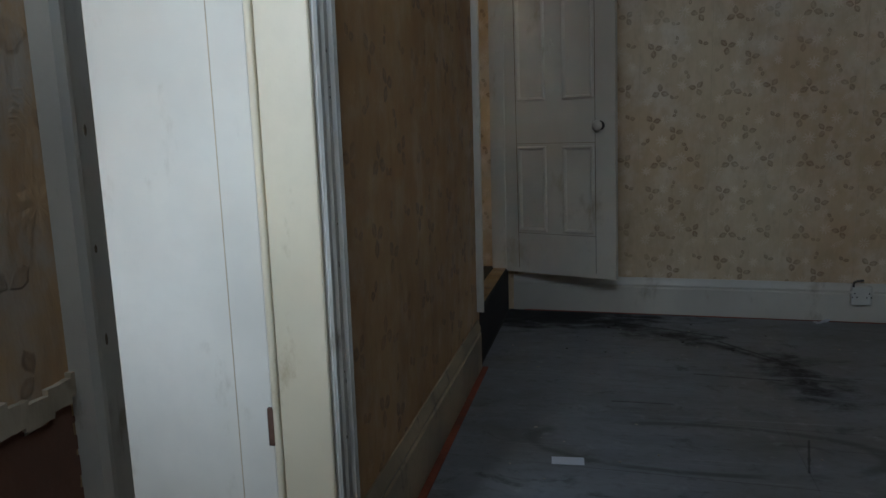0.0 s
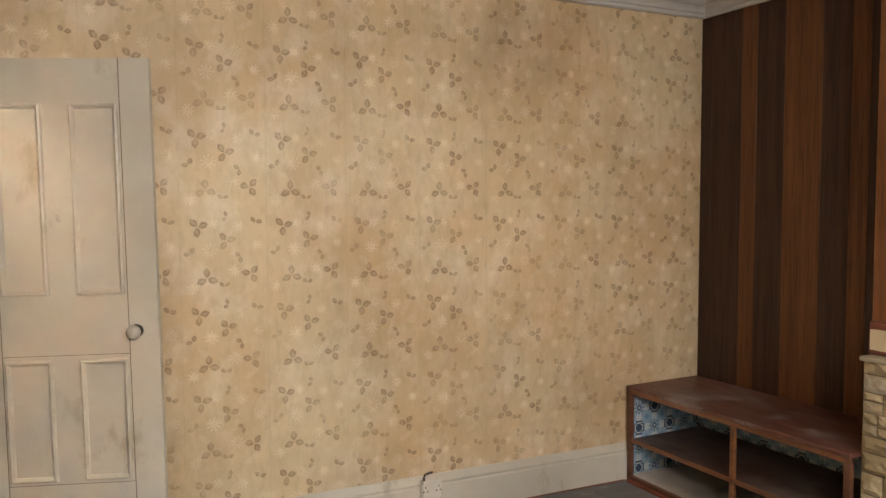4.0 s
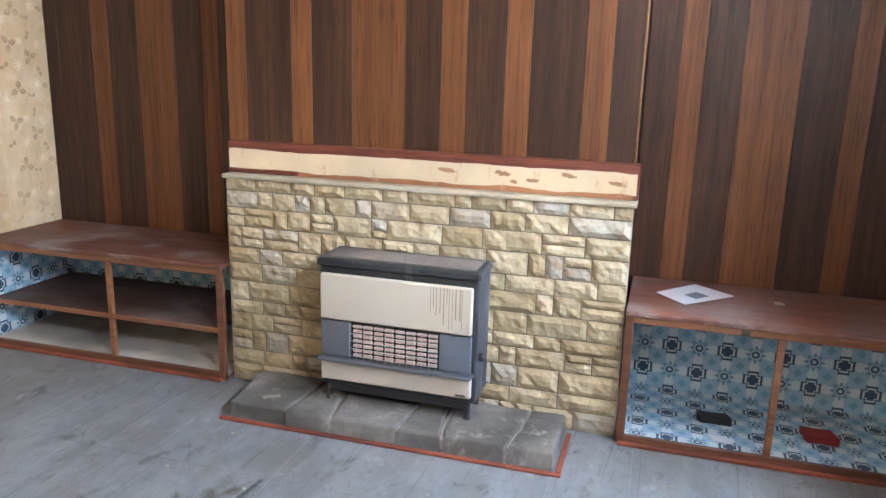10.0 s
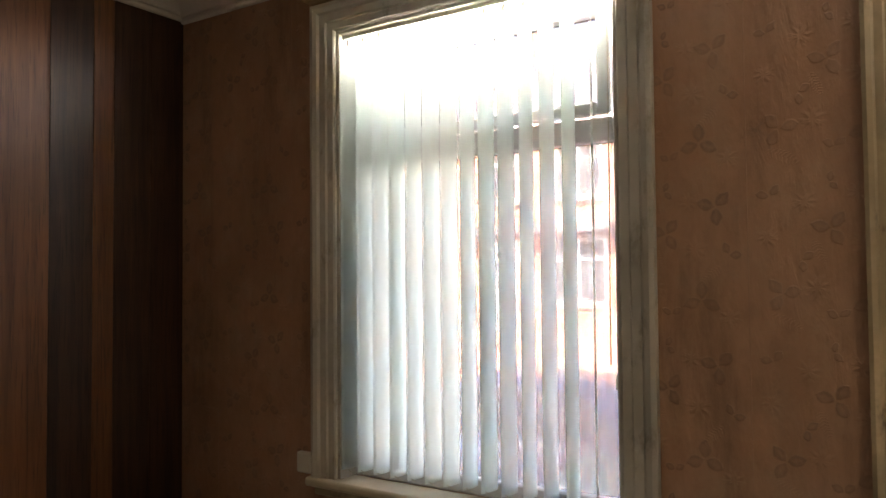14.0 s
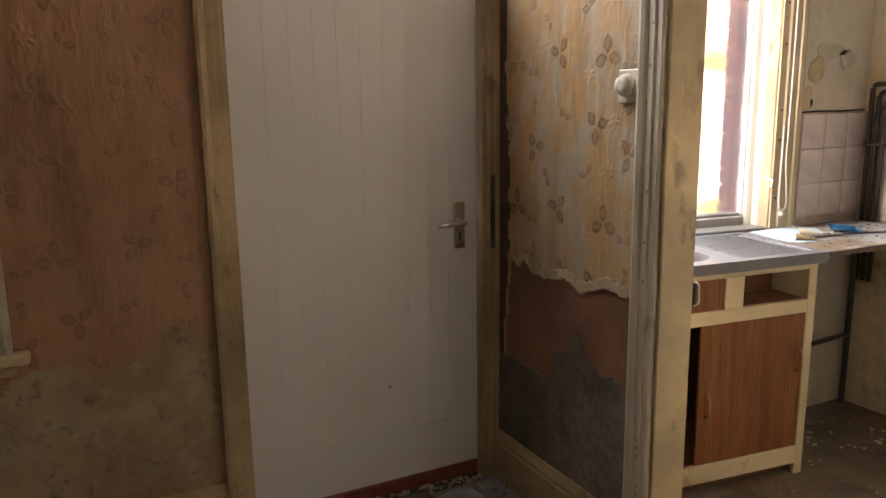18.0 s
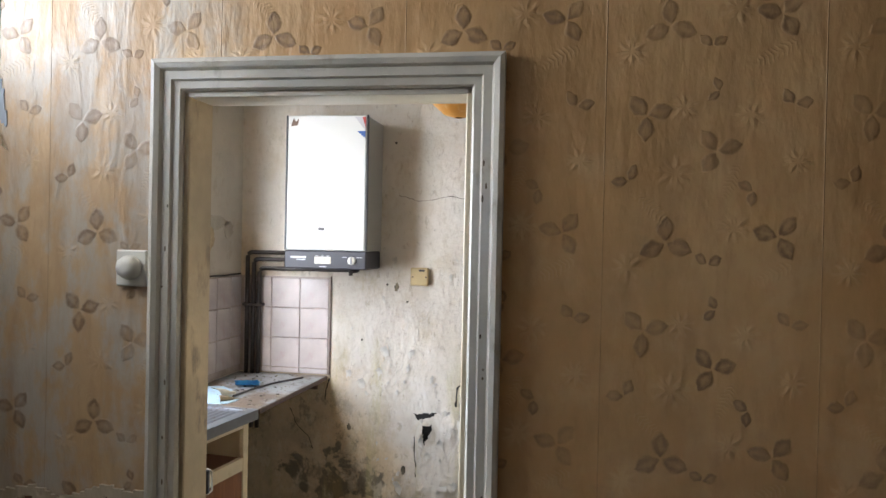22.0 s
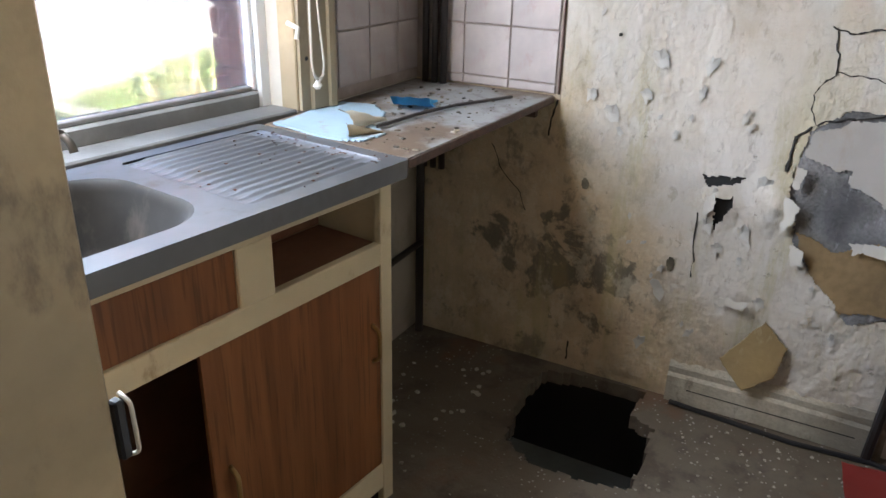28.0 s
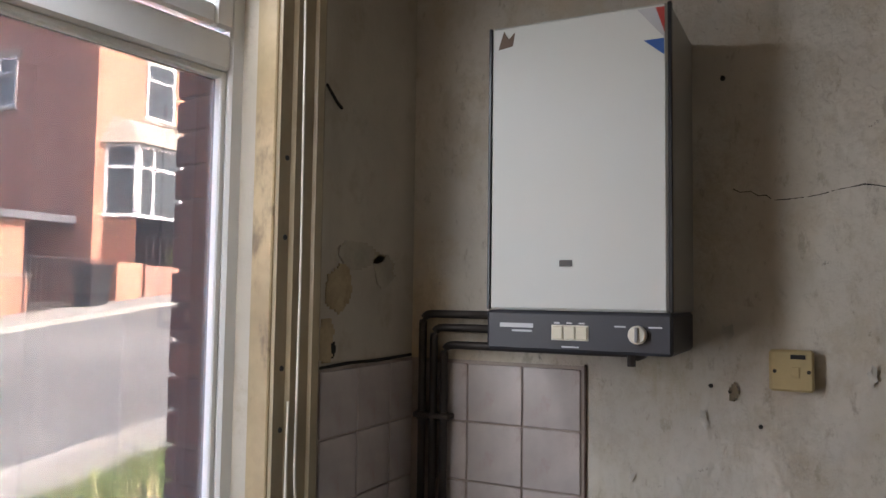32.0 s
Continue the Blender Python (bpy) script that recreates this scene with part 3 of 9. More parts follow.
DARKOAK = wood("dark_oak_panel", (0.074, 0.031, 0.015), (0.036, 0.0155, 0.0085), "z", 1.0, 0.44, 0.18, 0.34)
SHELFW = wood("cupboard_timber", (0.19, 0.075, 0.035), (0.11, 0.042, 0.02), "y", 1.0, 0.42, 0.1)
SHELFD = wood("dark_shelf_board", (0.10, 0.045, 0.028), (0.05, 0.024, 0.016), "y", 1.0, 0.55, 0.1, dust=0.3)
RAWWOOD = wood("orange_softwood", (0.36, 0.17, 0.06), (0.24, 0.10, 0.035), "y", 1.0, 0.5, 0.15)
SAPELE = wood("brown_laminate", (0.25, 0.100, 0.035), (0.155, 0.056, 0.019), "z", 0.8, 0.38, 0.08)
PALEPINE = wood("pale_pine", (0.52, 0.34, 0.18), (0.40, 0.24, 0.11), "x", 1.0, 0.5, 0.1)
DUST = plain("dusty_board", (0.22, 0.18, 0.15), 0.85, 0.3, 9)

SOOTY = plain("soot_blackened_timber", (0.035, 0.028, 0.022), 0.85, 0.3, 9)

# ---- large structure: living room ----
W, D, H = 3.72, 4.33, 2.77
# the back wall runs slightly askew
SKEW = Matrix(((1, 0, 0, 0), (-0.05, 1, 0, 0.18), (0, 0, 1, 0), (0, 0, 0, 1)))


def back_y(x):
    return D + 0.18 - 0.05 * x


KX, KY, KH = -1.81, 0.15, 2.62
OUT = -0.27
WIN = (1.667, 2.795, 0.755, 2.48)
DOOR = (0.045, 0.935, -0.02, 2.49)
KDO = (0.828, 1.537, -0.02, 1.885)
STAIR = (3.46, 4.42, 0.27, 2.16)
KWIN = (-1.235, -0.22, 0.872, 2.34)
KOUT = -0.03

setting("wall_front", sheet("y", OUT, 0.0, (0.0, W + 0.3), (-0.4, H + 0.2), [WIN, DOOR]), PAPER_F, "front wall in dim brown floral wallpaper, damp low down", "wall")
setting("wall_back", turned(sheet("y", D, D + 0.2, (-1.2, W + 0.3), (-0.2, H + 0.2), []), SKEW), PAPER_Y, "back wall in faded cream and gold floral wallpaper", "wall")
setting("wall_fireplace", sheet("x", W, W + 0.3, (0.0, D), (-0.2, H + 0.2), []), DARKOAK, "party wall behind the fireplace and its alcoves", "wall")
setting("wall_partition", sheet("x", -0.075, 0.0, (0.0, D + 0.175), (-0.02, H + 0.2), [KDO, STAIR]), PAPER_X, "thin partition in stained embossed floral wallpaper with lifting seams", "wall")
setting("chimney_breast", box(3.31, W, 1.232, 2.958, -0.02, H + 0.1), DARKOAK, "chimney breast carrying the timber panelling", "wall")


def floor_mat():
    g = Mat("grey_floor_sheet", 0.55)
    x, y, z = g.xyz()
    n = g.noise(2.0, g.map((0.6, 3.0, 1)), 6, 0.62)
    big = g.noise(1.1, None, 5, 0.6)
    wisp = g.noise(2.6, g.map((0.8, 1.6, 1), (4, 2, 0), (0, 0, 0.5)), 8, 0.68, 0.6)
    k = g.mix(g.step(n, 0.3, 0.7), (0.192, 0.200, 0.212), (0.258, 0.268, 0.282))
    k = g.mix(g.m("MULTIPLY", g.step(big, 0.42, 0.65), 0.55), k, (0.185, 0.165, 0.138))
    k = g.mix(g.m("MULTIPLY", g.step(wisp, 0.5, 0.75), 0.45), k, (0.110, 0.100, 0.088))

    def run(ax, ay, bx, by, w):
        """Distance to a trodden line, in widths."""
        dx, dy = bx - ax, by - ay
        l2 = dx * dx + dy * dy
        px, py = g.m("SUBTRACT", x, ax), g.m("SUBTRACT", y, ay)
        t = g.m("DIVIDE", g.m("ADD", g.m("MULTIPLY", px, dx), g.m("MULTIPLY", py, dy)), l2, clamp=True)
        ex, ey = g.m("SUBTRACT", px, g.m("MULTIPLY", t, dx)), g.m("SUBTRACT", py, g.m("MULTIPLY", t, dy))
        return g.m("DIVIDE", g.m("SQRT", g.m("ADD", g.m("MULTIPLY", ex, ex), g.m("MULTIPLY", ey, ey))), w)

    ex, ey = g.m("DIVIDE", g.m("SUBTRACT", x, 0.93), 0.60), g.m("DIVIDE", g.m("SUBTRACT", y, 2.66), 0.20)
    ring_ = g.m("ABSOLUTE", g.m("SUBTRACT", g.m("SQRT", g.m("ADD", g.m("MULTIPLY", ex, ex), g.m("MULTIPLY", ey, ey))), 1.0))
    scuff = g.m("MULTIPLY", g.step(g.m("ADD", ring_, g.m("MULTIPLY", g.m("SUBTRACT", n, 0.5), 0.15)), 0.09, 0.02), g.step(g.noise(2.3, None, 4), 0.40, 0.52))
    k = g.mix(g.m("MULTIPLY", scuff, 0.6), k, (0.045, 0.042, 0.038))
    scr = g.step(g.noise(3.0, g.map((0.5, 14, 1), (0, 0, 0), (0, 0, 0.2)), 4, 0.7), 0.64, 0.72)
    k = g.mix(g.m("MULTIPLY", scr, 0.30), k, (0.05, 0.045, 0.04))
    gr = g.step(g.noise(16, g.map((1, 1.8, 1), (1, 6, 0)), 7, 0.72), 0.48, 0.70)
    k = g.mix(g.m("MULTIPLY", gr, 0.45), k, (0.120, 0.113, 0.104))
    blot = g.step(g.noise(5.0, g.map((1, 1.5, 1), (8, 1, 0)), 7, 0.7, 0.5), 0.56, 0.68)
    k = g.mix(g.m("MULTIPLY", blot, 0.6), k, (0.055, 0.050, 0.045))
    # board joints showing through, running along the room's width
    wav = g.m("MULTIPLY", g.m("SUBTRACT", g.noise(0.9, None, 3), 0.5), 0.03)
    bj = g.m("FRACT", g.m("DIVIDE", g.m("ADD", g.m("ADD", y, g.m("MULTIPLY", x, 0.06)), wav), 0.155))
    joint = g.m("MULTIPLY", g.step(g.m("ABSOLUTE", g.m("SUBTRACT", bj, 0.5)), 0.485, 0.497), g.step(g.noise(1.7, g.map((0.4, 2, 1), (3, 7, 0)), 5, 0.65), 0.44, 0.58))
    k = g.mix(g.m("MULTIPLY", joint, 0.75), k, (0.05, 0.047, 0.042))
    cloud = g.step(g.noise(2.4, g.map((1, 1.3, 1), (6, 3, 0)), 7, 0.66, 0.4), 0.40, 0.68)
    k = g.mix(g.m("MULTIPLY", cloud, 0.35), k, (0.115, 0.105, 0.090))
    dusty = g.step(g.noise(9, None, 6, 0.7), 0.55, 0.8)
    k = g.mix(g.m("MULTIPLY", dusty, 0.65), k, (0.40, 0.40, 0.395))
    line = g.step(g.noise(2.2, g.map((0.35, 26, 1), (3, 0, 0), (0, 0, -0.12)), 5, 0.7), 0.60, 0.68)
    k = g.mix(g.m("MULTIPLY", line, 0.4), k, (0.38, 0.38, 0.37))
    # soot tracked from the corner across the room, and a round scuff
    soot = None
    for q in ((-0.05, 4.30, 0.40, 4.34, 0.16), (0.40, 4.34, 1.05, 3.97, 0.10), (1.10, 3.92, 1.34, 3.68, 0.035), (1.38, 3.64, 1.48, 3.25, 0.12), (1.80, 3.20, 1.95, 2.75, 0.10), (2.02, 2.62, 2.35, 2.45, 0.06)):
        d = run(*q)
        soot = d if soot is None else g.m("MINIMUM", soot, d)
    fuzz = g.m("MULTIPLY", g.m("SUBTRACT", g.noise(7.5, g.map((1, 1.5, 1)), 8, 0.72, 0.5), 0.5), 6.5)
    mark = g.step(g.m("ADD", soot, fuzz), 1.7, -0.6)
    k = g.mix(g.m("MULTIPLY", mark, 0.90), k, g.mix(g.step(x, 1.5, 1.8), (0.020, 0.018, 0.016), (0.060, 0.043, 0.018)))
    # sooty corner by the stair
    cr_ = g.m("SQRT", g.m("ADD", g.m("MULTIPLY", g.m("MULTIPLY", x, x), 0.35), g.m("MULTIPLY", g.m("SUBTRACT", y, 4.42), g.m("MULTIPLY", g.m("SUBTRACT", y, 4.42), 3.0))))
    sootc = g.step(g.m("ADD", cr_, g.m("MULTIPLY", g.m("SUBTRACT", g.noise(4.5, g.map((1, 2.2, 1)), 8, 0.68, 0.5), 0.5), 1.3)), 0.72, 0.30)
    k = g.mix(g.m("MULTIPLY", sootc, 0.88), k, (0.016, 0.015, 0.014))
    # thin black drag marks and pale scratches
    for q in ((0.55, 4.30, 1.20, 4.02, 0.010), (1.15, 3.95, 1.45, 3.60, 0.012), (0.62, 3.06, 0.86, 3.06, 0.006), (0.98, 3.44, 1.34, 3.40, 0.007), (1.30, 2.78, 1.24, 2.52, 0.005), (2.10, 2.42, 2.45, 2.38, 0.014)):
        d = g.m("ADD", run(*q), g.m("MULTIPLY", g.m("SUBTRACT", g.noise(24, None, 4, 0.6), 0.5), 2.4))
        k = g.mix(g.m("MULTIPLY", g.step(d, 1.2, 0.3), 0.8), k, (0.022, 0.019, 0.017))
    g.col(k)
    g.rough(g.m("ADD", g.m("ADD", 0.45, g.m("MULTIPLY", n, 0.3)), g.m("MULTIPLY", g.m("MAXIMUM", mark, sootc), 0.4), clamp=True))
    g.bump(g.m("ADD", g.noise(60), g.m("MULTIPLY", n, 2.0)), 0.12, 0.003)
    return g.mat


FLOORM = floor_mat()
floor = setting("floor", box(-0.02, W, OUT, D + 0.19, -0.1, -0.006), plain("floor_underlay", (0.05, 0.045, 0.04), 0.9), "living room floor of worn grey hardboard sheets, sooty by the back wall", "floor")
for x0 in range(3):
    for y0 in range(4):
        xa, xb = 0.012 + x0 * 1.23, min(0.012 + (x0 + 1) * 1.23, W - 0.002)
        ya, yb = 0.015 + y0 * 1.08, (0.015 + (y0 + 1) * 1.08 if y0 < 3 else D + 0.17)
        part("floor_sheet", box(xa, xb - 0.001, ya, yb - 0.001, -0.006, 0.0), FLOORM, floor)
setting("ceiling", box(-0.075, W + 0.3, OUT, D + 0.2, H, H + 0.2), CEIL, "papered white ceiling with wrinkles and grey staining", "ceiling")

# cornices: profile of (out, up) from the lower wall edge: a bead, a cove between fillets, a stepped lip under the ceiling
def cornice_run(name, low, label, path, depth=0.11):
    h = H - low
    prof = [(0.0, 0.0), (0.016, 0.0), (0.022, 0.004), (0.024, 0.010), (0.022, 0.016), (0.014, 0.019), (0.014, 0.026), (0.024, 0.028)]
    c0, c1 = Vector((0.026, 0.030)), Vector((depth * 0.58, h * 0.70))
    for i in range(7):
        a = math.pi / 2 * i / 6
        prof.append((c0.x + (c1.x - c0.x) * (1 - math.cos(a)), c0.y + (c1.y - c0.y) * math.sin(a)))
    prof += [(depth * 0.60, h * 0.66), (depth * 0.66, h * 0.66), (depth * 0.68, h * 0.78), (depth * 0.76, h * 0.80), (depth * 0.77, h * 0.74), (depth * 0.84, h * 0.74), (depth * 0.86, h * 0.86),
             (depth * 0.92, h * 0.86), (depth * 0.97, h * 0.90), (depth, h * 0.96), (depth, h - 0.001), (0.0, h - 0.001)]
    setting(name, strip(prof, path), CORNICE, label, "cornice", smooth=False)


E_ = 0.001
FX = 3.285
cornice_run("cornice_front", 2.680, "moulded plaster cornice above the front wall, dim and grey", [(0, E_, 2.680, 1, 1), (W, E_, 2.680, -1, 1)], 0.15)
cornice_run("cornice_partition", 2.665, "moulded plaster cornice above the partition, chipped paint", [(E_, D + 0.175, 2.665, 1, -1), (E_, 0, 2.665, 1, 1)], 0.15)
cornice_run("cornice_back", 2.675, "moulded plaster cornice above the back wall", [(W, back_y(W) - E_, 2.675, -1, -1), (0, back_y(0) - E_, 2.675, 1, -1)], 0.10)
cornice_run("cornice_chimney", 2.690, "moulded plaster cornice stepping round the chimney breast", [
    (W - E_, 0, 2.690, -1, 1), (W - E_, 1.222, 2.690, -1, -1), (FX, 1.222, 2.690, -1, -1), (FX, 2.970, 2.690, -1, 1), (W - E_, 2.970, 2.690, -1, 1)], 0.165)
cornice_run("cornice_alcove", 2.675, "moulded plaster cornice in the alcove by the back wall", [(W - E_, 2.971, 2.675, -1, 0), (W - E_, D, 2.675, -1, -1)], 0.10)

# ---- kitchen shell ----
# the window's stretch of the kitchen front wall runs askew from its inner jamb
WALLTURN = Matrix.Translation((KWIN[0], KY, 0)) @ pose(0, 0, 0, 0, 0, -7.0) @ Matrix.Translation((-KWIN[0], -KY, 0))
SINKTURN = Matrix.Translation((-1.04, 0.587, 0)) @ pose(0, 0, 0, 0, 0, -7.0) @ Matrix.Translation((1.04, -0.587, 0))
setting("wall_kitchen_front", sheet("y", KOUT, KY, (KX - 0.3, KWIN[0] - 0.0005), (-0.4, H + 0.2), []), KWALL, "kitchen window wall in dull cracked paint", "wall")
setting("wall_kitchen_window", turned(sheet("y", KOUT, KY, (KWIN[0], -0.035), (-0.4, H + 0.2), [KWIN]), WALLTURN), KWALL, "kitchen window wall in dull cracked paint", "wall")
setting("wall_kitchen_gable", sheet("x", KX - 0.3, KX, (KY, D + 0.2), (-0.5, H + 0.2), []), DAMP, "kitchen end wall, plaster blistered and mouldy", "wall")
setting("wall_kitchen_back", sheet("y", 2.60, 2.72, (KX, -0.075), (-0.2, KH), []), KWALL, "plain rear kitchen wall", "wall")
setting("wall_stair", sheet("x", -1.0, -0.92, (2.72, D + 0.2), (-0.2, H), []), KWALL, "plain wall beside the boxed stair", "wall")
setting("kitchen_ceiling", box(KX, -0.075, -0.05, 2.60, KH, KH + 0.1), KCEIL, "plain kitchen ceiling", "ceiling")
setting("roof_deck", box(KX - 0.3, W + 0.3, OUT, D + 0.2, H + 0.2, H + 0.3), KCEIL, "floor deck above the rooms", "ceiling")
# kitchen floor with a hole broken through it
ring = [(-1.375, 0.70), (-1.56, 0.66), (-1.76, 0.672), (-1.795, 0.80), (-1.79, 0.99), (-1.66, 0.975), (-1.62, 1.055), (-1.48, 1.06), (-1.34, 1.065), (-1.31, 0.94), (-1.30, 0.80)]
KF = torn_sheet("z", -0.045, [(KX - 0.02, KY - 0.02), (-1.2, KY - 0.02), (-0.0755, -0.03), (-0.0755, 2.61), (KX - 0.02, 2.61)], 1, 0.043, 0.010, 0.014, 4, 0.004, None, (ring,))


def kfloor_mat():
    g = Mat("rotten_kitchen_floor", 0.7)
    n, big = g.noise(6, None, 7, 0.65), g.noise(1.8, None, 5, 0.6)
    k = g.mix(g.step(big, 0.4, 0.62), (0.112, 0.086, 0.058), (0.165, 0.135, 0.100))
    k = g.mix(g.m("MULTIPLY", g.step(n, 0.5, 0.64), 0.7), k, (0.060, 0.046, 0.034))
    k = g.mix(g.m("MULTIPLY", g.step(g.noise(2.4, g.map((1, 1, 1), (2, 8, 0)), 6, 0.65), 0.54, 0.66), 0.6), k, (0.16, 0.075, 0.035))
    crumbs = g.step(g.voro(55), 0.20, 0.12)
    k = g.mix(g.m("MULTIPLY", crumbs, g.step(g.noise(5), 0.45, 0.6)), k, (0.42, 0.40, 0.36))
    g.col(k)
    g.bump(g.m("ADD", g.noise(28, None, 6, 0.65), g.m("MULTIPLY", crumbs, 0.5)), 0.5, 0.008)
    return g.mat


setting("threshold_kitchen", box(-0.078, -0.0195, 0.864, 1.522, -0.03, 0.006, 0.003), SHELFD, "worn timber threshold strip in the kitchen doorway", "threshold")
KFLOORM = kfloor_mat()
setting("floor_kitchen", KF, KFLOORM, "rotten dark kitchen floor with a ragged hole broken through it", "floor")
# near-black colour paints the shade in the void below the hole
PITM = plain("pit_shade_black", (0.010, 0.0095, 0.008), 0.9, 0.3, 6)
setting("pit_walls", sheet("x", -0.0755, -0.07, (KY, 2.6), (-0.95, -0.003), []), PITM, "black lining that paints the shade under the kitchen floor", "wall")
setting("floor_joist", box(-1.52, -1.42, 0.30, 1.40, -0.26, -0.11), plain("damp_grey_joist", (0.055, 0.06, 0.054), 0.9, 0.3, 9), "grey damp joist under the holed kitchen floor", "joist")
setting("pit_floor", box(KX, -0.0755, KY, 2.6, -1.0, -0.9), PITM, "black lining that paints the shade at the bottom of the hole", "floor")
setting("pit_front", sheet("y", -0.075, -0.07, (KX, -0.08), (-0.95, -0.003), []), PITM, "black painted-shade lining under the kitchen window", "wall")
setting("pit_end", sheet("x", KX + 0.001, KX + 0.004, (KY, 2.59), (-0.9, -0.047), []), PITM, "black painted-shade lining under the kitchen end wall", "wall")
setting("pit_back", sheet("y", 2.59, 2.599, (KX, -0.08), (-0.95, -0.003), []), PITM, "black painted-shade lining under the rear of the kitchen", "wall")

# ---- glass ----
def glass_mat(name, tint, rough=0.0, haze=0.06):
    """A dusty pane: a dark tint that dims the daylight view, a grey film and a faint shine."""
    g = Mat(name, 0.05)
    t = g.t
    clear = t.nodes.new("ShaderNodeBsdfTransparent")
    clear.inputs[0].default_value = (*tint, 1)
    shine = t.nodes.new("ShaderNodeBsdfGlossy")
    shine.inputs["Roughness"].default_value = 0.03
    film = t.nodes.new("ShaderNodeBsdfTranslucent")
    film.inputs[0].default_value = (0.62, 0.62, 0.60, 1)
    a, b = t.nodes.new("ShaderNodeMixShader"), t.nodes.new("ShaderNodeMixShader")
    b.inputs[0].default_value = 0.03
    g.put(a.inputs[0], g.m("MULTIPLY", g.m("ADD", 0.7, g.m("MULTIPLY", g.noise(4, None, 6, 0.65), 0.3)), haze))
    t.links.new(clear.outputs[0], a.inputs[1]), t.links.new(film.outputs[0], a.inputs[2])
    t.links.new(a.outputs[0], b.inputs[1]), t.links.new(shine.outputs[0], b.inputs[2])
    t.links.new(b.outputs[0], t.nodes["Material Output"].inputs[0])
    return g.mat


# tints hold down the outdoor brightness at the high indoor exposure
GLASS = glass_mat("dimmed_dusty_glass", (0.120, 0.120, 0.122), 0.0, 0.06)
KGLASS = glass_mat("dimmed_grimy_glass", (0.170, 0.170, 0.170), 0.0, 0.030)


def frosted_mat():
    g = Mat("obscured_glass", 0.35)
    g.b.inputs["Transmission Weight"].default_value = 1.0
    g.b.inputs["IOR"].default_value = 1.3
    grime = g.step(g.noise(55, None, 6, 0.75), 0.46, 0.62)
    g.col(g.mix(grime, (0.025, 0.0255, 0.0262), (0.011, 0.011, 0.011)))
    g.bump(g.voro(70), 0.6, 0.004)
    return g.mat


FROST = frosted_mat()


def pane(name, bm, parent, mat=None):
    ob = part(name, bm, mat or GLASS, parent)
    ob.visible_shadow = False
    return ob


# ---- living room window: frame, sill, blind ----
wx0, wx1, wz0, wz1 = WIN
win = thing("window_1", (wx0 + wx1) / 2, -0.1, wz0, "white window with a fixed lower light and a top vent, behind blinds", "window", kind="structure")
fr = bmesh.new()
fy0, fy1 = -0.16, -0.09
for b_ in ((wx0, wx0 + 0.05, wz0, wz1), (wx1 - 0.05, wx1, wz0, wz1), (wx0 + 0.05, wx1 - 0.05, wz0, wz0 + 0.06), (wx0 + 0.05, wx1 - 0.05, wz1 - 0.06, wz1), (wx0 + 0.05, wx1 - 0.05, 1.955, 2.035)):
    box(b_[0], b_[1], fy0, fy1, b_[2], b_[3], 0.006, fr)
part("window_frame", fr, UPVC, win)
cas = bmesh.new()
for b_ in ((wx0 + 0.055, wx0 + 0.10, 2.04, wz1 - 0.065), (wx1 - 0.10, wx1 - 0.055, 2.04, wz1 - 0.065), (wx0 + 0.10, wx1 - 0.10, 2.04, 2.085), (wx0 + 0.10, wx1 - 0.10, wz1 - 0.11, wz1 - 0.065)):
    box(b_[0], b_[1], fy0 + 0.01, fy1 + 0.012, b_[2], b_[3], 0.006, cas)
part("vent_sash", cas, UPVC, win)
pane("pane", box(wx0 + 0.05, wx1 - 0.05, -0.128, -0.122, wz0 + 0.06, 1.955), win)
pane("pane", box(wx0 + 0.10, wx1 - 0.10, -0.128, -0.122, 2.085, wz1 - 0.11), win)
lin = bmesh.new()
for b_ in ((wx0 - 0.002, wx0 + 0.012, wz0, wz1), (wx1 - 0.012, wx1 + 0.002, wz0, wz1)):
    box(b_[0], b_[1], -0.09, 0.0, b_[2], b_[3], 0.0, lin)
box(wx0, wx1, -0.09, 0.0, wz1 - 0.012, wz1 + 0.002, 0.0, lin)
part("reveal_lining", lin, STONEPAINT, win)
part("window_sill", box(1.515, 2.93, -0.092, 0.045, 0.722, 0.757, 0.012, None, 3), CREAM, win, "deep cream gloss-painted sill board with rounded nosing")
part("sill_moulding", box(1.55, 2.90, 0.0, 0.022, 0.690, 0.722, 0.006), CREAM2, win)


def architrave(name, u0, u1, z1, axis, at, sgn, mat, w, z0, parent, wall_low=0.0):
    """A moulded surround of three mitred lengths, each a part; u0..u1 and z1 are its inner edges."""
    prof = [(0.0, 0.010), (0.006, 0.016), (w * 0.30, 0.016), (w * 0.36, 0.022), (w * 0.62, 0.022), (w * 0.70, 0.030), (w * 0.86, 0.034), (w, 0.030), (w, 0.001), (0.0, 0.001)]
    for side in ("l", "r", "t"):
        bm = bmesh.new()
        ends = []
        for k in (0, 1):
            vs = []
            for o, d in prof:
                if side == "l":
                    u, z = u0 - o, (z0 if k == 0 else z1 + o)
                elif side == "r":
                    u, z = u1 + o, (z0 if k == 0 else z1 + o)
                else:
                    u, z = (u0 - o, z1 + o) if k == 0 else (u1 + o, z1 + o)
                a = at + sgn * d
                vs.append(bm.verts.new((a, u, z) if axis == "x" else (u, a, z)))
            ends.append(vs)
        for i in range(len(prof)):
            j = (i + 1) % len(prof)
            bm.faces.new((ends[0][i], ends[0][j], ends[1][j], ends[1][i]))
        bm.faces.new(ends[0]), bm.faces.new(ends[1][::-1])
        part("architrave", bm, mat, parent)


architrave("win", wx0, wx1, wz1, "y", 0.0, 1, STONEPAINT, 0.112, 0.757, win)
part("pelmet_batten", box(1.53, 2.92, 0.0, 0.062, 2.606, 2.634, 0.002), PALEPINE, win, "bare orange timber batten above the blind")
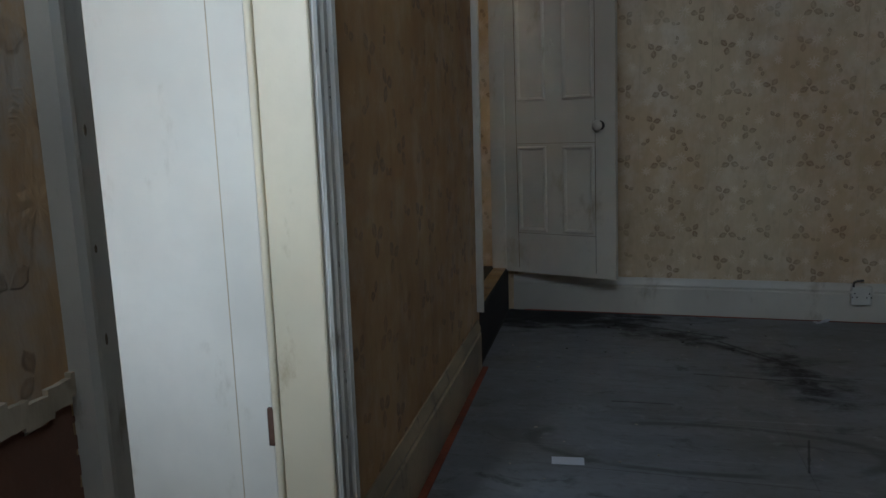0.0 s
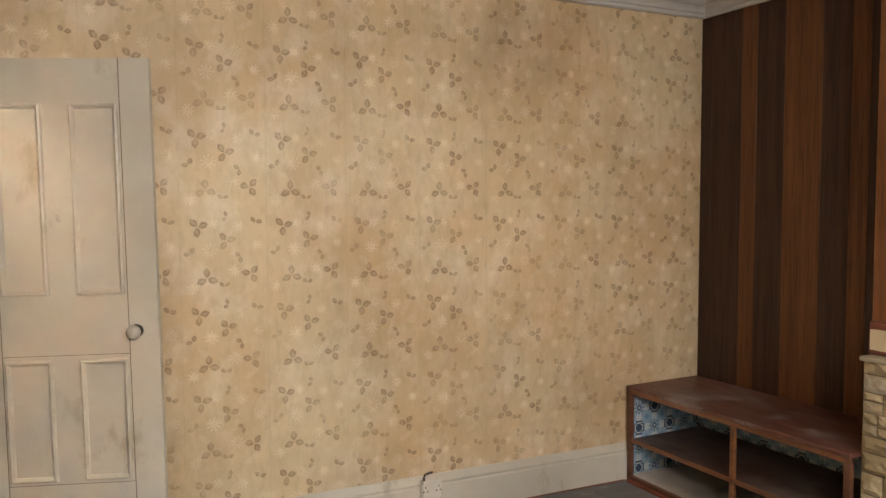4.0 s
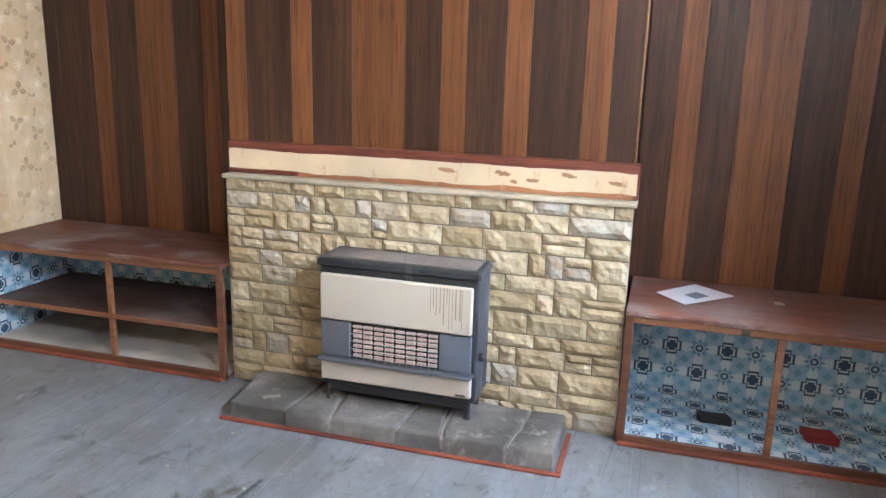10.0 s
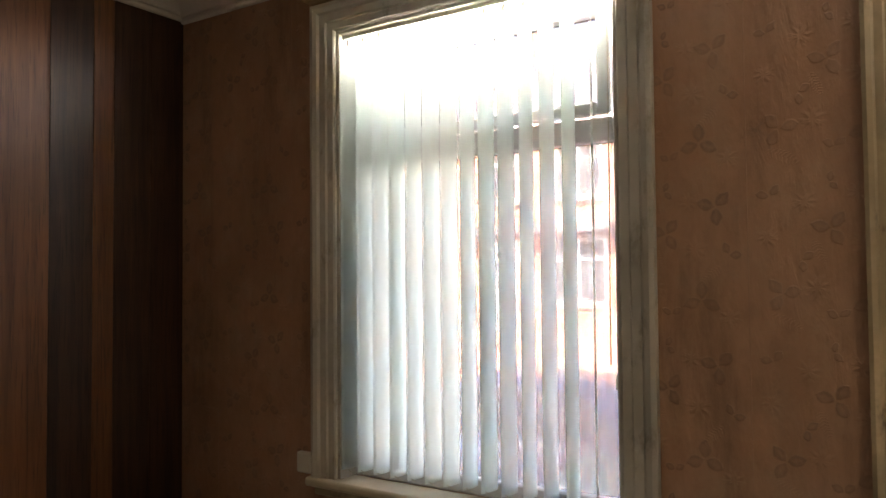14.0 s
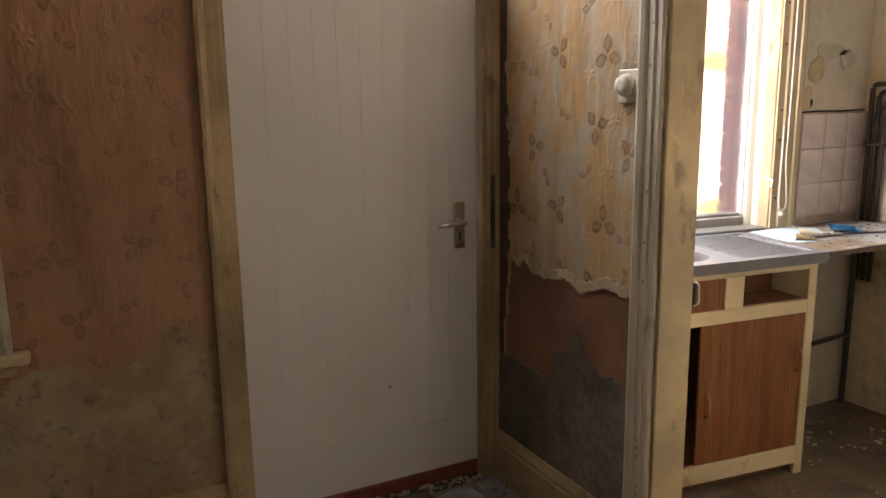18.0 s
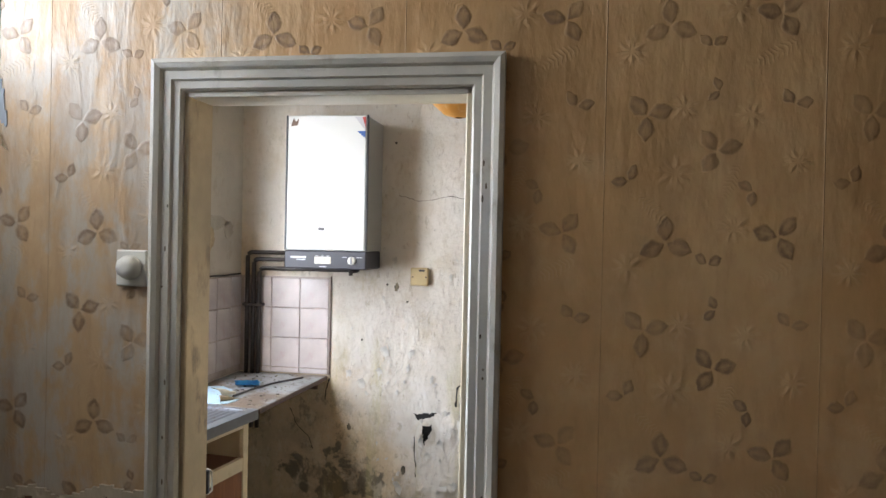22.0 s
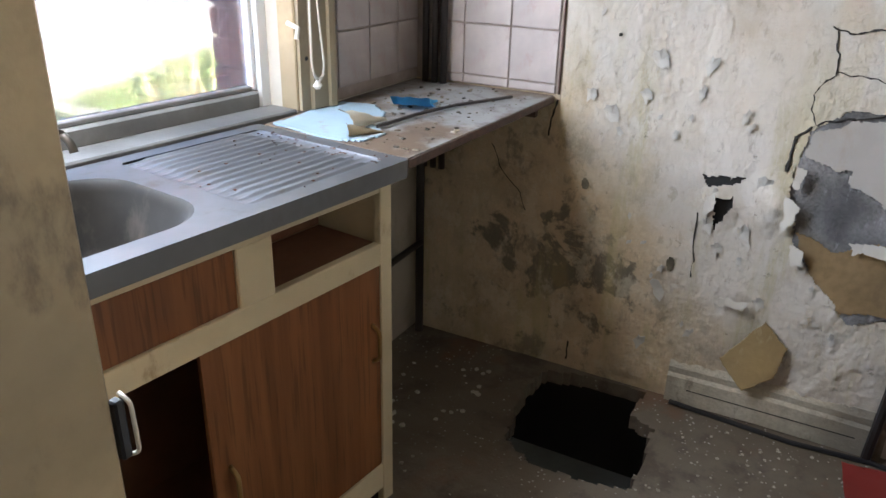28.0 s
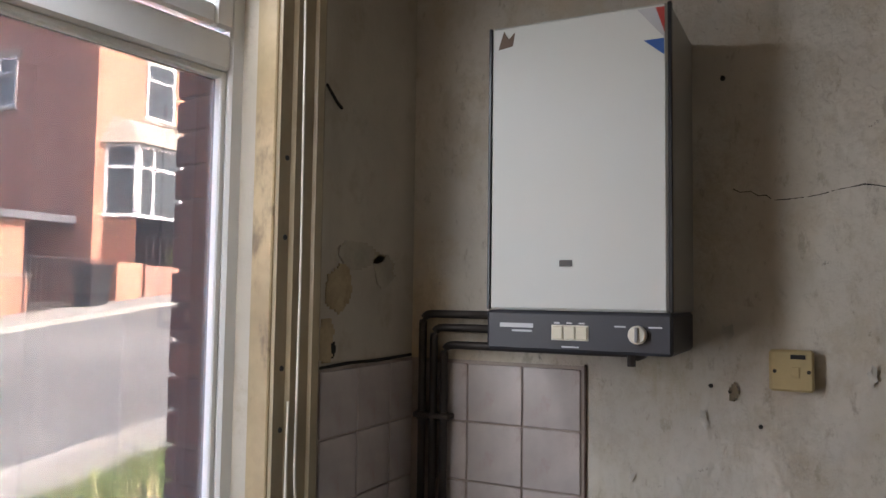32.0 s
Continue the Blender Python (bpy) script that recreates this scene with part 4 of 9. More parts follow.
part("window_latch", tube([(1.668 + 0.03, -0.088, 1.20), (1.70, -0.06, 1.21), (1.70, -0.05, 1.17)], 0.008), WHITEPL, win)

# vertical blind
SLAT = Mat("blind_fabric", 0.8)
SLAT.col(SLAT.mix(SLAT.step(SLAT.noise(40, SLAT.map((1, 1, 0.15)), 3), 0.3, 0.7), (0.72, 0.74, 0.69), (0.82, 0.84, 0.79)))
tr = SLAT.t.nodes.new("ShaderNodeBsdfTranslucent")
tr.inputs[0].default_value = (0.90, 0.94, 0.91, 1)
mx_ = SLAT.t.nodes.new("ShaderNodeMixShader")
mx_.inputs[0].default_value = 0.7
SLAT.t.links.new(SLAT.b.outputs[0], mx_.inputs[1]), SLAT.t.links.new(tr.outputs[0], mx_.inputs[2])
SLAT.t.links.new(mx_.outputs[0], SLAT.t.nodes["Material Output"].inputs[0])
blind = thing("vertical_blind", 2.23, -0.04, 0.79, "white fabric vertical blind with open slats in the front window", "blind")
part("head_rail", box(1.70, 2.785, -0.055, -0.02, 2.452, 2.475, 0.003), WHITEPL, blind)


def slat_bm(z0, z1, w=0.084, bow=0.006):
    bm = bmesh.new()
    cols = []
    for i in range(7):
        s = -1 + 2 * i / 6
        cols.append([bm.verts.new((s * w / 2, bow * (1 - s * s), z)) for z in (z0, z0 + 0.03, (z0 + z1) / 2, z1)])
    for a, b in zip(cols, cols[1:]):
        for k in range(3):
            bm.faces.new((a[k], b[k], b[k + 1], a[k + 1]))
    bmesh.ops.solidify(bm, geom=bm.faces[:], thickness=0.0012)
    return bm


slat_me = mesh_of("slat", slat_bm(0.795, 2.425), SLAT.mat, True)
rng = random.Random(3)
for i in range(14):
    s = new("slat", slat_me)
    s.parent, s.matrix_parent_inverse = blind, Matrix.Translation(-BASE[blind.name])
    x = 2.765 - i * 0.0765
    s.matrix_basis = pose(x, -0.038, 0, 0, 0, (79 if i < 13 else 112) + rng.uniform(-4, 4))
    part("hanger", box(x - 0.006, x + 0.006, -0.044, -0.032, 2.424, 2.454), WHITEPL, blind)
chain = bmesh.new()
for i in range(14):
    x = 2.765 - i * 0.0765
    tube([(x, -0.012, 0.80), (x - 0.038, -0.012, 0.785), (x - 0.0765, -0.012, 0.80)], 0.0012, 5, chain)
part("bottom_chain", chain, WHITEPL, blind)
part("pull_cord", tube([(1.705, -0.02, 2.45), (1.704, -0.015, 1.8), (1.708, -0.015, 1.25)], 0.002, 6), WHITEPL, blind)

# socket box beside the window
wsb = thing("cable_outlet", 2.945, 0.0, 0.76, "small yellowed plastic outlet beside the window frame", "outlet")
part("plate", box(2.912, 2.985, 0.0, 0.03, 0.765, 0.845, 0.006), WHITEPL, wsb)

# ---- front door: frame, transom light, leaf ----
dz = 2.035
fd = thing("door_1", 0.49, -0.08, 0.0, "front doorway with moulded surround and an obscured glass transom light", "door frame", kind="structure")
fr = bmesh.new()
box(0.925, 0.937, -0.20, 0.0, 0.0, 2.49, 0.0, fr), box(0.043, 0.060, -0.20, 0.0, 0.0, 2.49, 0.0, fr)
part("jamb_lining", fr, CREAM2, fd)
bars = bmesh.new()
box(0.060, 0.925, -0.14, -0.006, 2.037, 2.095, 0.008, bars)
part("transom_bar", bars, plain("brown_pink_paint", (0.30, 0.19, 0.13), 0.45, 0.15, 8, dirt=(0.15, 0.1, 0.07)), fd)
tf = bmesh.new()
box(0.060, 0.925, -0.09, -0.02, 2.468, 2.49, 0.004, tf), box(0.060, 0.078, -0.09, -0.02, 2.095, 2.468, 0.004, tf), box(0.907, 0.925, -0.09, -0.02, 2.095, 2.468, 0.004, tf)
part("transom_frame", tf, CREAM2, fd)
pane("transom_pane", box(0.078, 0.907, -0.058, -0.052, 2.095, 2.468), fd, FROST)
architrave("fd", 0.045, 0.935, 2.49, "y", 0.0, 1, CREAM2, 0.078, 0.0, fd)
part("threshold", box(0.060, 0.925, -0.16, -0.040, 0.0, 0.0585, 0.006), REDWOOD, fd, "worn red-brown timber threshold")
part("keep_plate", box(0.028, 0.046, 0.030, 0.034, 0.90, 1.16), DULLMETAL, fd, "rusty iron lock keep")

leaf = thing("front_door", 0.49, -0.06, 0.055, "closed white ledged front door with bead grooves and chrome lever handle", "door")
bm = bmesh.new()
x0, x1, z0, z1 = 0.0615, 0.9235, 0.060, 2.0355
box(x0, x1, -0.078, -0.044, z0, z1, 0.002, bm)
part("core", bm, WHITEDOOR, leaf)
bm = bmesh.new()
for b_ in ((x0, x0 + 0.115, z0, z1), (x1 - 0.115, x1, z0, z1), (x0 + 0.115, x1 - 0.115, z0, z0 + 0.19)):
    box(b_[0], b_[1], -0.044, -0.0424, b_[2], b_[3], 0.0, bm)
bmesh.ops.remove_doubles(bm, verts=bm.verts, dist=1e-5)
part("stiles_and_rails", bm, WHITEDOOR, leaf)
nb = 8
for i in range(nb):
    a = x0 + 0.118 + i * (x1 - x0 - 0.236) / nb
    part("board", box(a + 0.0007, a + (x1 - x0 - 0.236) / nb - 0.0007, -0.044, -0.0426, z0 + 0.193, z1, 0.0006), WHITEDOOR, leaf)
hd = part("handle_plate", box(0.112, 0.158, -0.0395, -0.031, 0.894, 1.064, 0.004), CHROME, leaf, "chrome back plate")
part("lever", tube(bend([(0.135, -0.031, 0.994), (0.135, 0.016, 0.994), (0.20, 0.018, 0.995), (0.245, 0.016, 0.989)], 0.012), [0.010] * 13 + [0.008], 10), CHROME, hd, smooth=True)
part("keyhole", box(0.131, 0.139, -0.031, -0.0295, 0.924, 0.954, 0.001), BLACK, hd)
for zz in (0.904, 1.054):
    part("screw", turned(lathe([(0.005, 0), (0.004, 0.0015)], 10), pose(0.135, -0.031, zz, -90)), CHROME, hd)
part("spy_hole", turned(lathe([(0.007, 0), (0.006, 0.004)], 12), pose(0.175, -0.0395, 1.898, -90)), BLACK, leaf)
part("nail_mark", turned(lathe([(0.004, 0), (0.003, 0.002)], 8), pose(0.42, -0.0395, 0.42, -90)), BLACK, leaf)

# the sky's light that comes in through the obscured transom
tl = new("transom_daylight", bpy.data.lights.new("transom_daylight", "AREA"))
tl.data.shape, tl.data.size, tl.data.size_y, tl.data.energy, tl.data.color = "RECTANGLE", 0.80, 0.35, 0.125, (0.86, 0.93, 1.0)
tl.matrix_world = look((0.49, -0.10, 2.28), (0.49, 2.0, 1.9))

# the sky's light in the head of the living room window, behind the blind's rail
wl = new("window_daylight", bpy.data.lights.new("window_daylight", "AREA"))
wl.data.shape, wl.data.size, wl.data.size_y, wl.data.energy, wl.data.color = "RECTANGLE", 1.04, 0.03, 0.09, (0.88, 0.94, 1.0)
wl.matrix_world = look((2.23, -0.074, 2.446), (2.23, 0.9, 1.15))

# the sky's light behind the closed stretch of the blind
wl = new("window_daylight", bpy.data.lights.new("window_pane_daylight", "AREA"))
wl.data.shape, wl.data.size, wl.data.size_y, wl.data.energy, wl.data.color = "RECTANGLE", 0.52, 1.08, 0.007, (0.88, 0.94, 1.0)
wl.matrix_world = look((2.47, -0.086, 1.39), (2.47, 1.0, 1.39))

# ---- kitchen doorway in the partition ----
kd = thing("door_2", -0.03, 1.19, 0.0, "kitchen doorway with thick grey-cream moulded architrave, paint chipped", "door frame", kind="structure")
ky0, ky1, _, kz1 = KDO
lin = bmesh.new()
part("near_jamb", box(-0.116, 0.004, ky0 - 0.001, ky0 + 0.014, 0.0, kz1, 0.003), CREAM2, kd, "yellowed cream jamb with scuffs and rust spots")
part("far_jamb", box(-0.116, 0.004, ky1 - 0.014, ky1 + 0.001, 0.0, kz1, 0.003), CREAM, kd)
part("head_jamb", box(-0.116, 0.004, ky0, ky1, kz1 - 0.014, kz1 + 0.001, 0.002), OFFWHITE, kd)
part("door_stop", box(-0.134, -0.1165, ky1 - 0.022, ky1 + 0.002, 0.0, kz1 - 0.014, 0.007, None, 3), CREAM, kd)
architrave("kd", ky0, ky1, kz1, "x", 0.0, 1, STONEPAINT, 0.076, 0.0, kd)

kleaf = thing("kitchen_door", -0.45, 1.55, 0.01, "open cream-painted kitchen door, wooden ball knob, folded back", "door")
ang = pose(-0.137, 1.540, 0, 0, 0, -4.0)
part("leaf", turned(box(-0.66, -0.006, 0.0, 0.034, 0.012, 1.865, 0.003), ang), OFFWHITE, kleaf)
part("stile_joint", turned(box(-0.098, -0.0955, -0.0008, 0.0, 0.02, 1.86), ang), CREAM2, kleaf)
part("ball_knob", turned(lathe([(0.010, 0.0), (0.010, 0.018), (0.020, 0.026), (0.027, 0.042), (0.024, 0.058), (0.012, 0.067), (0.002, 0.069)], 20), ang @ pose(-0.61, 0.0, 0.87, 90)), RAWWOOD, kleaf, "turned pale wooden ball knob", True)
part("hinge", box(-0.146, -0.128, 1.516, 1.5265, 0.455, 0.545, 0.002), plain("rusty_iron", (0.13, 0.06, 0.03), 0.8, 0.4, 20), kleaf, "rusty butt hinge")
part("hinge", box(-0.146, -0.128, 1.516, 1.5265, 1.50, 1.58, 0.002), CREAM, kleaf)

CHIP = plain("bare_chipped_edge", (0.16, 0.115, 0.07), 0.9, 0.3, 30)
crng = random.Random(41)
chips = thing("paint_chips", 0.03, 1.18, 0.9, "dark chips where paint has flaked off the kitchen doorway architrave", "damaged paint", kind="structure")
for k in range(22):
    side = k % 2
    y = (0.791 if side else 1.574) + crng.uniform(-0.008, 0.008)
    z, hh = crng.uniform(0.25, 1.85), crng.uniform(0.004, 0.016)
    part("chip", turned(lathe([(0.0028, 0.0), (0.002, 0.0012)], 7), pose(0.0215, y, z, 0, 90) @ Matrix.Diagonal((hh / 0.004, 1.0, 1.0, 1.0))), CHIP, chips)
kp = thing("door_keep", -0.118, 0.842, 0.89, "black box keep with bent pale lip on the kitchen door lining", "door keep")
part("box", box(-0.127, -0.1165, 0.834, 0.846, 0.858, 0.920, 0.002), BLACK, kp)
part("lip", tube(bend([(-0.129, 0.836, 0.922), (-0.129, 0.850, 0.916), (-0.129, 0.852, 0.864), (-0.129, 0.836, 0.854)], 0.006), 0.0022, 7), WHITEPL, kp, "worn pale metal lip", True)
th = thing("light_dimmer", 0.0, 0.70, 1.40, "round cream dimmer knob on a square wall plate", "dimmer switch")
part("plate", box(0.0, 0.012, 0.655, 0.738, 1.405, 1.495, 0.004), WHITEPL, th)
part("knob", turned(lathe([(0.030, 0.0), (0.030, 0.010), (0.025, 0.024), (0.010, 0.027)], 24), pose(0.012, 0.695, 1.452, 0, 90)), WHITEPL, th, "", True)

# ---- boxed stair opening and its open door ----
so = thing("door_3", -0.03, 3.85, 0.27, "raised stair opening at the end of the partition with white trim", "door frame", kind="structure")
sy0, sy1, sz0, sz1 = STAIR
architrave("so", sy0, sy1, sz1, "x", 0.0, 1, OFFWHITE, 0.065, 0.27, so)
part("jamb", box(-0.080, 0.004, sy0 - 0.001, sy0 + 0.014, sz0, sz1, 0.003), OFFWHITE, so)
part("jamb", box(-0.080, 0.004, sy1 - 0.014, sy1 + 0.001, sz0, sz1, 0.003), OFFWHITE, so)
part("bottom_step", box(-0.92, 0.006, sy0, sy1 + 0.06, 0.235, 0.268, 0.006), SOOTY, so)
part("riser", box(-0.006, 0.004, sy0, sy1 + 0.06, 0.0, 0.235), SOOTY, so)
for i in range(1, 6):
    part("stair_tread", box(-0.92, -0.08 - i * 0.13, sy0 + 0.01, sy1, 0.24 + i * 0.19, 0.27 + i * 0.19), SHELFD, so)

sd = thing("stair_door", 0.33, 4.22, 0.26, "open cream four-panel stair door, knob painted over, against back wall", "door")
ang = pose(0.012, 4.445, 0, 0, -0.9, -22)
L = 0.69
core = sheet("y", -0.032, 0.0, (0.0, L), (0.255, 2.15), [])
part("leaf", turned(core, ang), OFFWHITE, sd)
for a, b, za, zb in ((0.105, 0.285, 0.50, 0.985), (0.385, 0.57, 0.50, 0.985), (0.105, 0.285, 1.235, 1.98), (0.385, 0.57, 1.235, 1.98)):
    bm = bmesh.new()
    prof = [(0.0, 0.0), (0.003, 0.012), (0.010, 0.016), (0.020, 0.006), (0.024, -0.004)]
    for (ua, wa, ub, wb) in ((a, za, b, zb),):
        rings = []
        for o, d in prof:
            rings.append([bm.verts.new((u, -0.032 - d, w)) for u, w in ((ua + o, wa + o), (ub - o, wa + o), (ub - o, wb - o), (ua + o, wb - o))])
        for p, q in zip(rings, rings[1:]):
            for i in range(4):
                bm.faces.new((p[i], p[(i + 1) % 4], q[(i + 1) % 4], q[i]))
        inner = [bm.verts.new((u, -0.0322, w)) for u, w in ((ua + 0.026, wa + 0.026), (ub - 0.026, wa + 0.026), (ub - 0.026, wb - 0.026), (ua + 0.026, wb - 0.026))]
        bm.faces.new(inner)
    part("panel_moulding", turned(bm, ang), OFFWHITE, sd)
groove = plain("dark_joint", (0.16, 0.11, 0.06), 0.8)
for a, b, za, zb in ((0.095, 0.098, 0.28, 2.15), (0.575, 0.578, 0.28, 2.15), (0.098, 0.575, 0.487, 0.489), (0.098, 0.575, 1.0, 1.002)):
    part("joint", turned(box(a, b, -0.0327, -0.032, za, zb), ang), groove, sd)
part("door_knob", turned(lathe([(0.012, 0), (0.012, 0.02), (0.024, 0.03), (0.028, 0.043), (0.020, 0.056), (0.002, 0.06)], 20), ang @ pose(0.605, -0.032, 1.09, 90)), OFFWHITE, sd, "", True)
part("rose", turned(lathe([(0.026, 0), (0.024, 0.004)], 20), ang @ pose(0.605, -0.032, 1.09, 90)), DULLMETAL, sd)
part("coat_hook", turned(tube([(0.335, -0.032, 1.53), (0.335, -0.055, 1.53), (0.335, -0.06, 1.555)], 0.006, 8), ang), OFFWHITE, sd)


# ---- skirtings ----
def skirting(name, path, h, mat, label, depth=0.02, skew=None):
    prof = [(0.001, 0.0), (depth, 0.0), (depth, h * 0.72), (depth * 0.72, h * 0.76), (depth * 0.92, h * 0.82), (depth * 0.55, h * 0.93), (depth * 0.35, h), (0.001, h)]
    bm = strip(prof, path)
    setting(name, turned(bm, skew) if skew else bm, mat, label, "skirting board")


skirting("baseboard_back", [(0.035, D, 0, 0, -1), (3.175, D, 0, 0, -1)], 0.215, OFFWHITE, "tall moulded white skirting along the back wall, scuffed", 0.02, SKEW)
skirting("baseboard_front", [(0.998, 0, 0, 0, 1), (3.175, 0, 0, 0, 1)], 0.225, CREAM2, "tall moulded yellowed skirting under the window")
skirting("baseboard_partition_short", [(0, 0.002, 0.005, 1, 0), (0, 0.7515, 0.005, 1, 0)], 0.19, CREAM2, "short moulded skirting beside the kitchen doorway, dirty")
skirting("baseboard_partition_long", [(0, 1.609, 0, 1, 0), (0, 3.394, 0, 1, 0)], 0.235, CREAM2, "moulded skirting along the partition, papered over")
part_strip = thing("floor_edge_strip", 0.03, 2.5, 0.0, "red-brown painted strip along the partition skirting", "floor strip", "red floor edge strips")
part("strip", box(0.022, 0.050, 1.63, 3.40, 0.0005, 0.007, 0.002), REDEDGE, part_strip)
e2 = thing("floor_edge_strip", 2.1, 0.03, 0.0, "red-brown painted strip along the front skirting", "floor strip", "red floor edge strips")
part("strip", box(1.02, 3.15, 0.022, 0.048, 0.0005, 0.006, 0.002), REDEDGE, e2)
e3 = thing("floor_edge_strip", 2.1, D - 0.03, 0.0, "thin red-brown strip along the back skirting", "floor strip", "red floor edge strips")
part("strip", turned(box(0.10, 3.15, D - 0.030, D - 0.021, 0.0005, 0.005, 0.001), SKEW), REDEDGE, e3)


# mildewed, bleached paper low on the front wall
md = thing("mildewed_wall", 2.0, 0.0, 0.23, "bleached mildewed lower part of the front wall paper", "damaged wall", kind="structure")
MILD = Mat("mildewed_paper", 0.8)
m1, m2, m3 = MILD.noise(3.5, None, 6, 0.65), MILD.noise(11, None, 7, 0.7), MILD.noise(34, None, 4, 0.6)
mk = MILD.mix(MILD.step(m1, 0.38, 0.6), (0.42, 0.34, 0.23), (0.33, 0.23, 0.14))
mk = MILD.mix(MILD.m("MULTIPLY", MILD.step(m2, 0.54, 0.66), 0.75), mk, (0.13, 0.11, 0.075))
mk = MILD.mix(MILD.m("MULTIPLY", MILD.step(m3, 0.5, 0.7), 0.4), mk, (0.46, 0.40, 0.30))
MILD.col(mk).bump(m2, 0.4, 0.005)
part("lower_paper", torn_sheet("y", 0.0, [(0.999, 0.226), (3.16, 0.226), (3.16, 0.50), (2.9, 0.56), (2.5, 0.50), (2.1, 0.62), (1.75, 0.55), (1.5, 0.70), (1.3, 0.64), (1.12, 0.78), (0.999, 0.70)], 1, 0.0016, 0.016, 0.03, 6), MILD.mat, md)


# ---- sockets ----
def socket(x, y, z, ry, label, w=0.145, h=0.085):
    s = thing("wall_socket", x, y, z, label, "wall socket", "wall sockets")
    m = pose(x, y, z, 0, 0, ry)
    part("box", turned(box(-w / 2, w / 2, 0.0, 0.035, -h / 2, h / 2, 0.005), m), WHITEPL, s)
    for k in (-0.035, 0.035):
        bm = bmesh.new()
        for a, b in ((0, 0.018), (-0.011, -0.004), (0.011, -0.004)):
            box(k + a - 0.003, k + a + 0.003, 0.035, 0.0356, b - 0.006, b + 0.002, 0.0, bm)
        part("pin_holes", turned(bm, m), BLACK, s)
        part("switch", turned(box(k - 0.005 + (0.018 if k > 0 else -0.018), k + 0.005 + (0.018 if k > 0 else -0.018), 0.035, 0.039, 0.012, 0.03, 0.001), m), WHITEPL, s)
    return s


socket(1.925, back_y(1.925) - 0.021, 0.155, 177.1, "yellowed double socket on the white skirting, cable above", 0.10, 0.10)
socket(1.63, 0.021, 0.105, 0, "dirty white double socket on the front skirting")
cable = thing("loose_cable", 1.90, back_y(1.9) - 0.03, 0.2, "stub of grey cable rising behind the socket", "cable")
part("cord", tube(bend([(1.885, back_y(1.9) - 0.045, 0.18), (1.88, back_y(1.9) - 0.05, 0.235), (1.93, back_y(1.9) - 0.045, 0.24)], 0.02), 0.006, 8), DULLMETAL, cable)
wire = thing("loose_cable", 1.4, 0.03, 0.12, "looped black wire hanging along the front skirting", "cable")
part("cord", tube(bend([(1.53, 0.028, 0.155), (1.48, 0.030, 0.11), (1.42, 0.030, 0.165), (1.38, 0.030, 0.13), (1.32, 0.028, 0.18), (1.25, 0.028, 0.17), (1.235, 0.03, 0.12)], 0.02), 0.004, 6), BLACK, wire)

# ---- timber panelling on the fireplace wall: widths alternate dark and orange ----
def panelling(name, x, edges, kinds, z0, z1, label, thick=0.012):
    t = thing(name, x, (edges[0] + edges[-1]) / 2, z0, label, "wall panelling", kind="structure")
    for a, b, k in zip(edges, edges[1:], kinds):
        hi, lo = max(a, b), min(a, b)
        part("plank", box(x, x + thick, lo + 0.0006, hi - 0.0006, z0, z1, 0.0009), OAK if k == "o" else DARKOAK, t)


panelling("panelling_breast", 3.29, [2.974, 2.880, 2.664, 2.569, 2.387, 2.154, 2.002, 1.899, 1.740, 1.641, 1.434, 1.330, 1.222], "odododododod", 1.06, 2.70, "alternating dark and orange oak planks on the chimney breast")
panelling("panelling_left_alcove", W - 0.014, [4.335, 4.245, 4.030, 3.927, 3.752, 3.533, 3.375, 3.280, 2.972], "ddododod", 0.55, 2.69, "alternating dark and orange oak planks in the alcove by the back wall")
panelling("panelling_right_alcove", W - 0.014, [1.220, 1.088, 0.990, 0.838, 0.617, 0.437, 0.345, 0.170, 0.002], "dodododd", 0.55, 2.69, "alternating dark and orange oak planks in the alcove by the window")
part_edge = thing("panelling_edge_bead", 3.287, 1.222, 1.06, "pale timber bead on the outer corner of the chimney breast", "bead", kind="structure")
part("bead", box(3.287, 3.302, 1.216, 1.2215, 1.10, 2.68, 0.001), RAWWOOD, part_edge)
rt = thing("panelling_return", 3.5, 1.225, 1.0, "dark plank returns on the sides of the chimney breast", "wall panelling", kind="structure")
part("plank", box(3.303, W - 0.015, 1.2225, 1.2315, 0.55, 2.69), DARKOAK, rt)
part("plank", box(3.303, W - 0.015, 2.9585, 2.9685, 0.55, 2.69), DARKOAK, rt)


# ---- stone fireplace ----
def stone_mat():
    g = Mat("split_sandstone", 0.85)
    r = g.rnd()
    n, f = g.noise(14, None, 6, 0.65), g.noise(70, None, 4, 0.6)
    k = g.mix(r, (0.36, 0.265, 0.135), (0.53, 0.42, 0.255))
    k = g.mix(g.m("MULTIPLY", g.step(g.m("FRACT", g.m("MULTIPLY", r, 7.3)), 0.78, 0.90), 0.55), k, (0.37, 0.34, 0.295))
    k = g.mix(g.m("MULTIPLY", g.step(n, 0.48, 0.66), 0.65), k, (0.27, 0.18, 0.08))
    k = g.mix(g.m("MULTIPLY", g.step(f, 0.5, 0.7), 0.35), k, (0.22, 0.17, 0.11))
    g.col(k)
    g.bump(g.m("ADD", n, g.m("MULTIPLY", f, 0.4)), 0.7, 0.012)
    return g.mat


STONE = stone_mat()
MORTAR = plain("old_mortar", (0.27, 0.22, 0.145), 0.95, 0.2, 14, bump=0.4)
fp = thing("stone_fireplace", 3.23, 2.08, 0.0, "cream split-stone fire surround, sooty round the gas fire", "fireplace")
part("backing", box(3.212, 3.309, 1.208, 2.950, 0.0, 0.942), MORTAR, fp)
rng = random.Random(11)


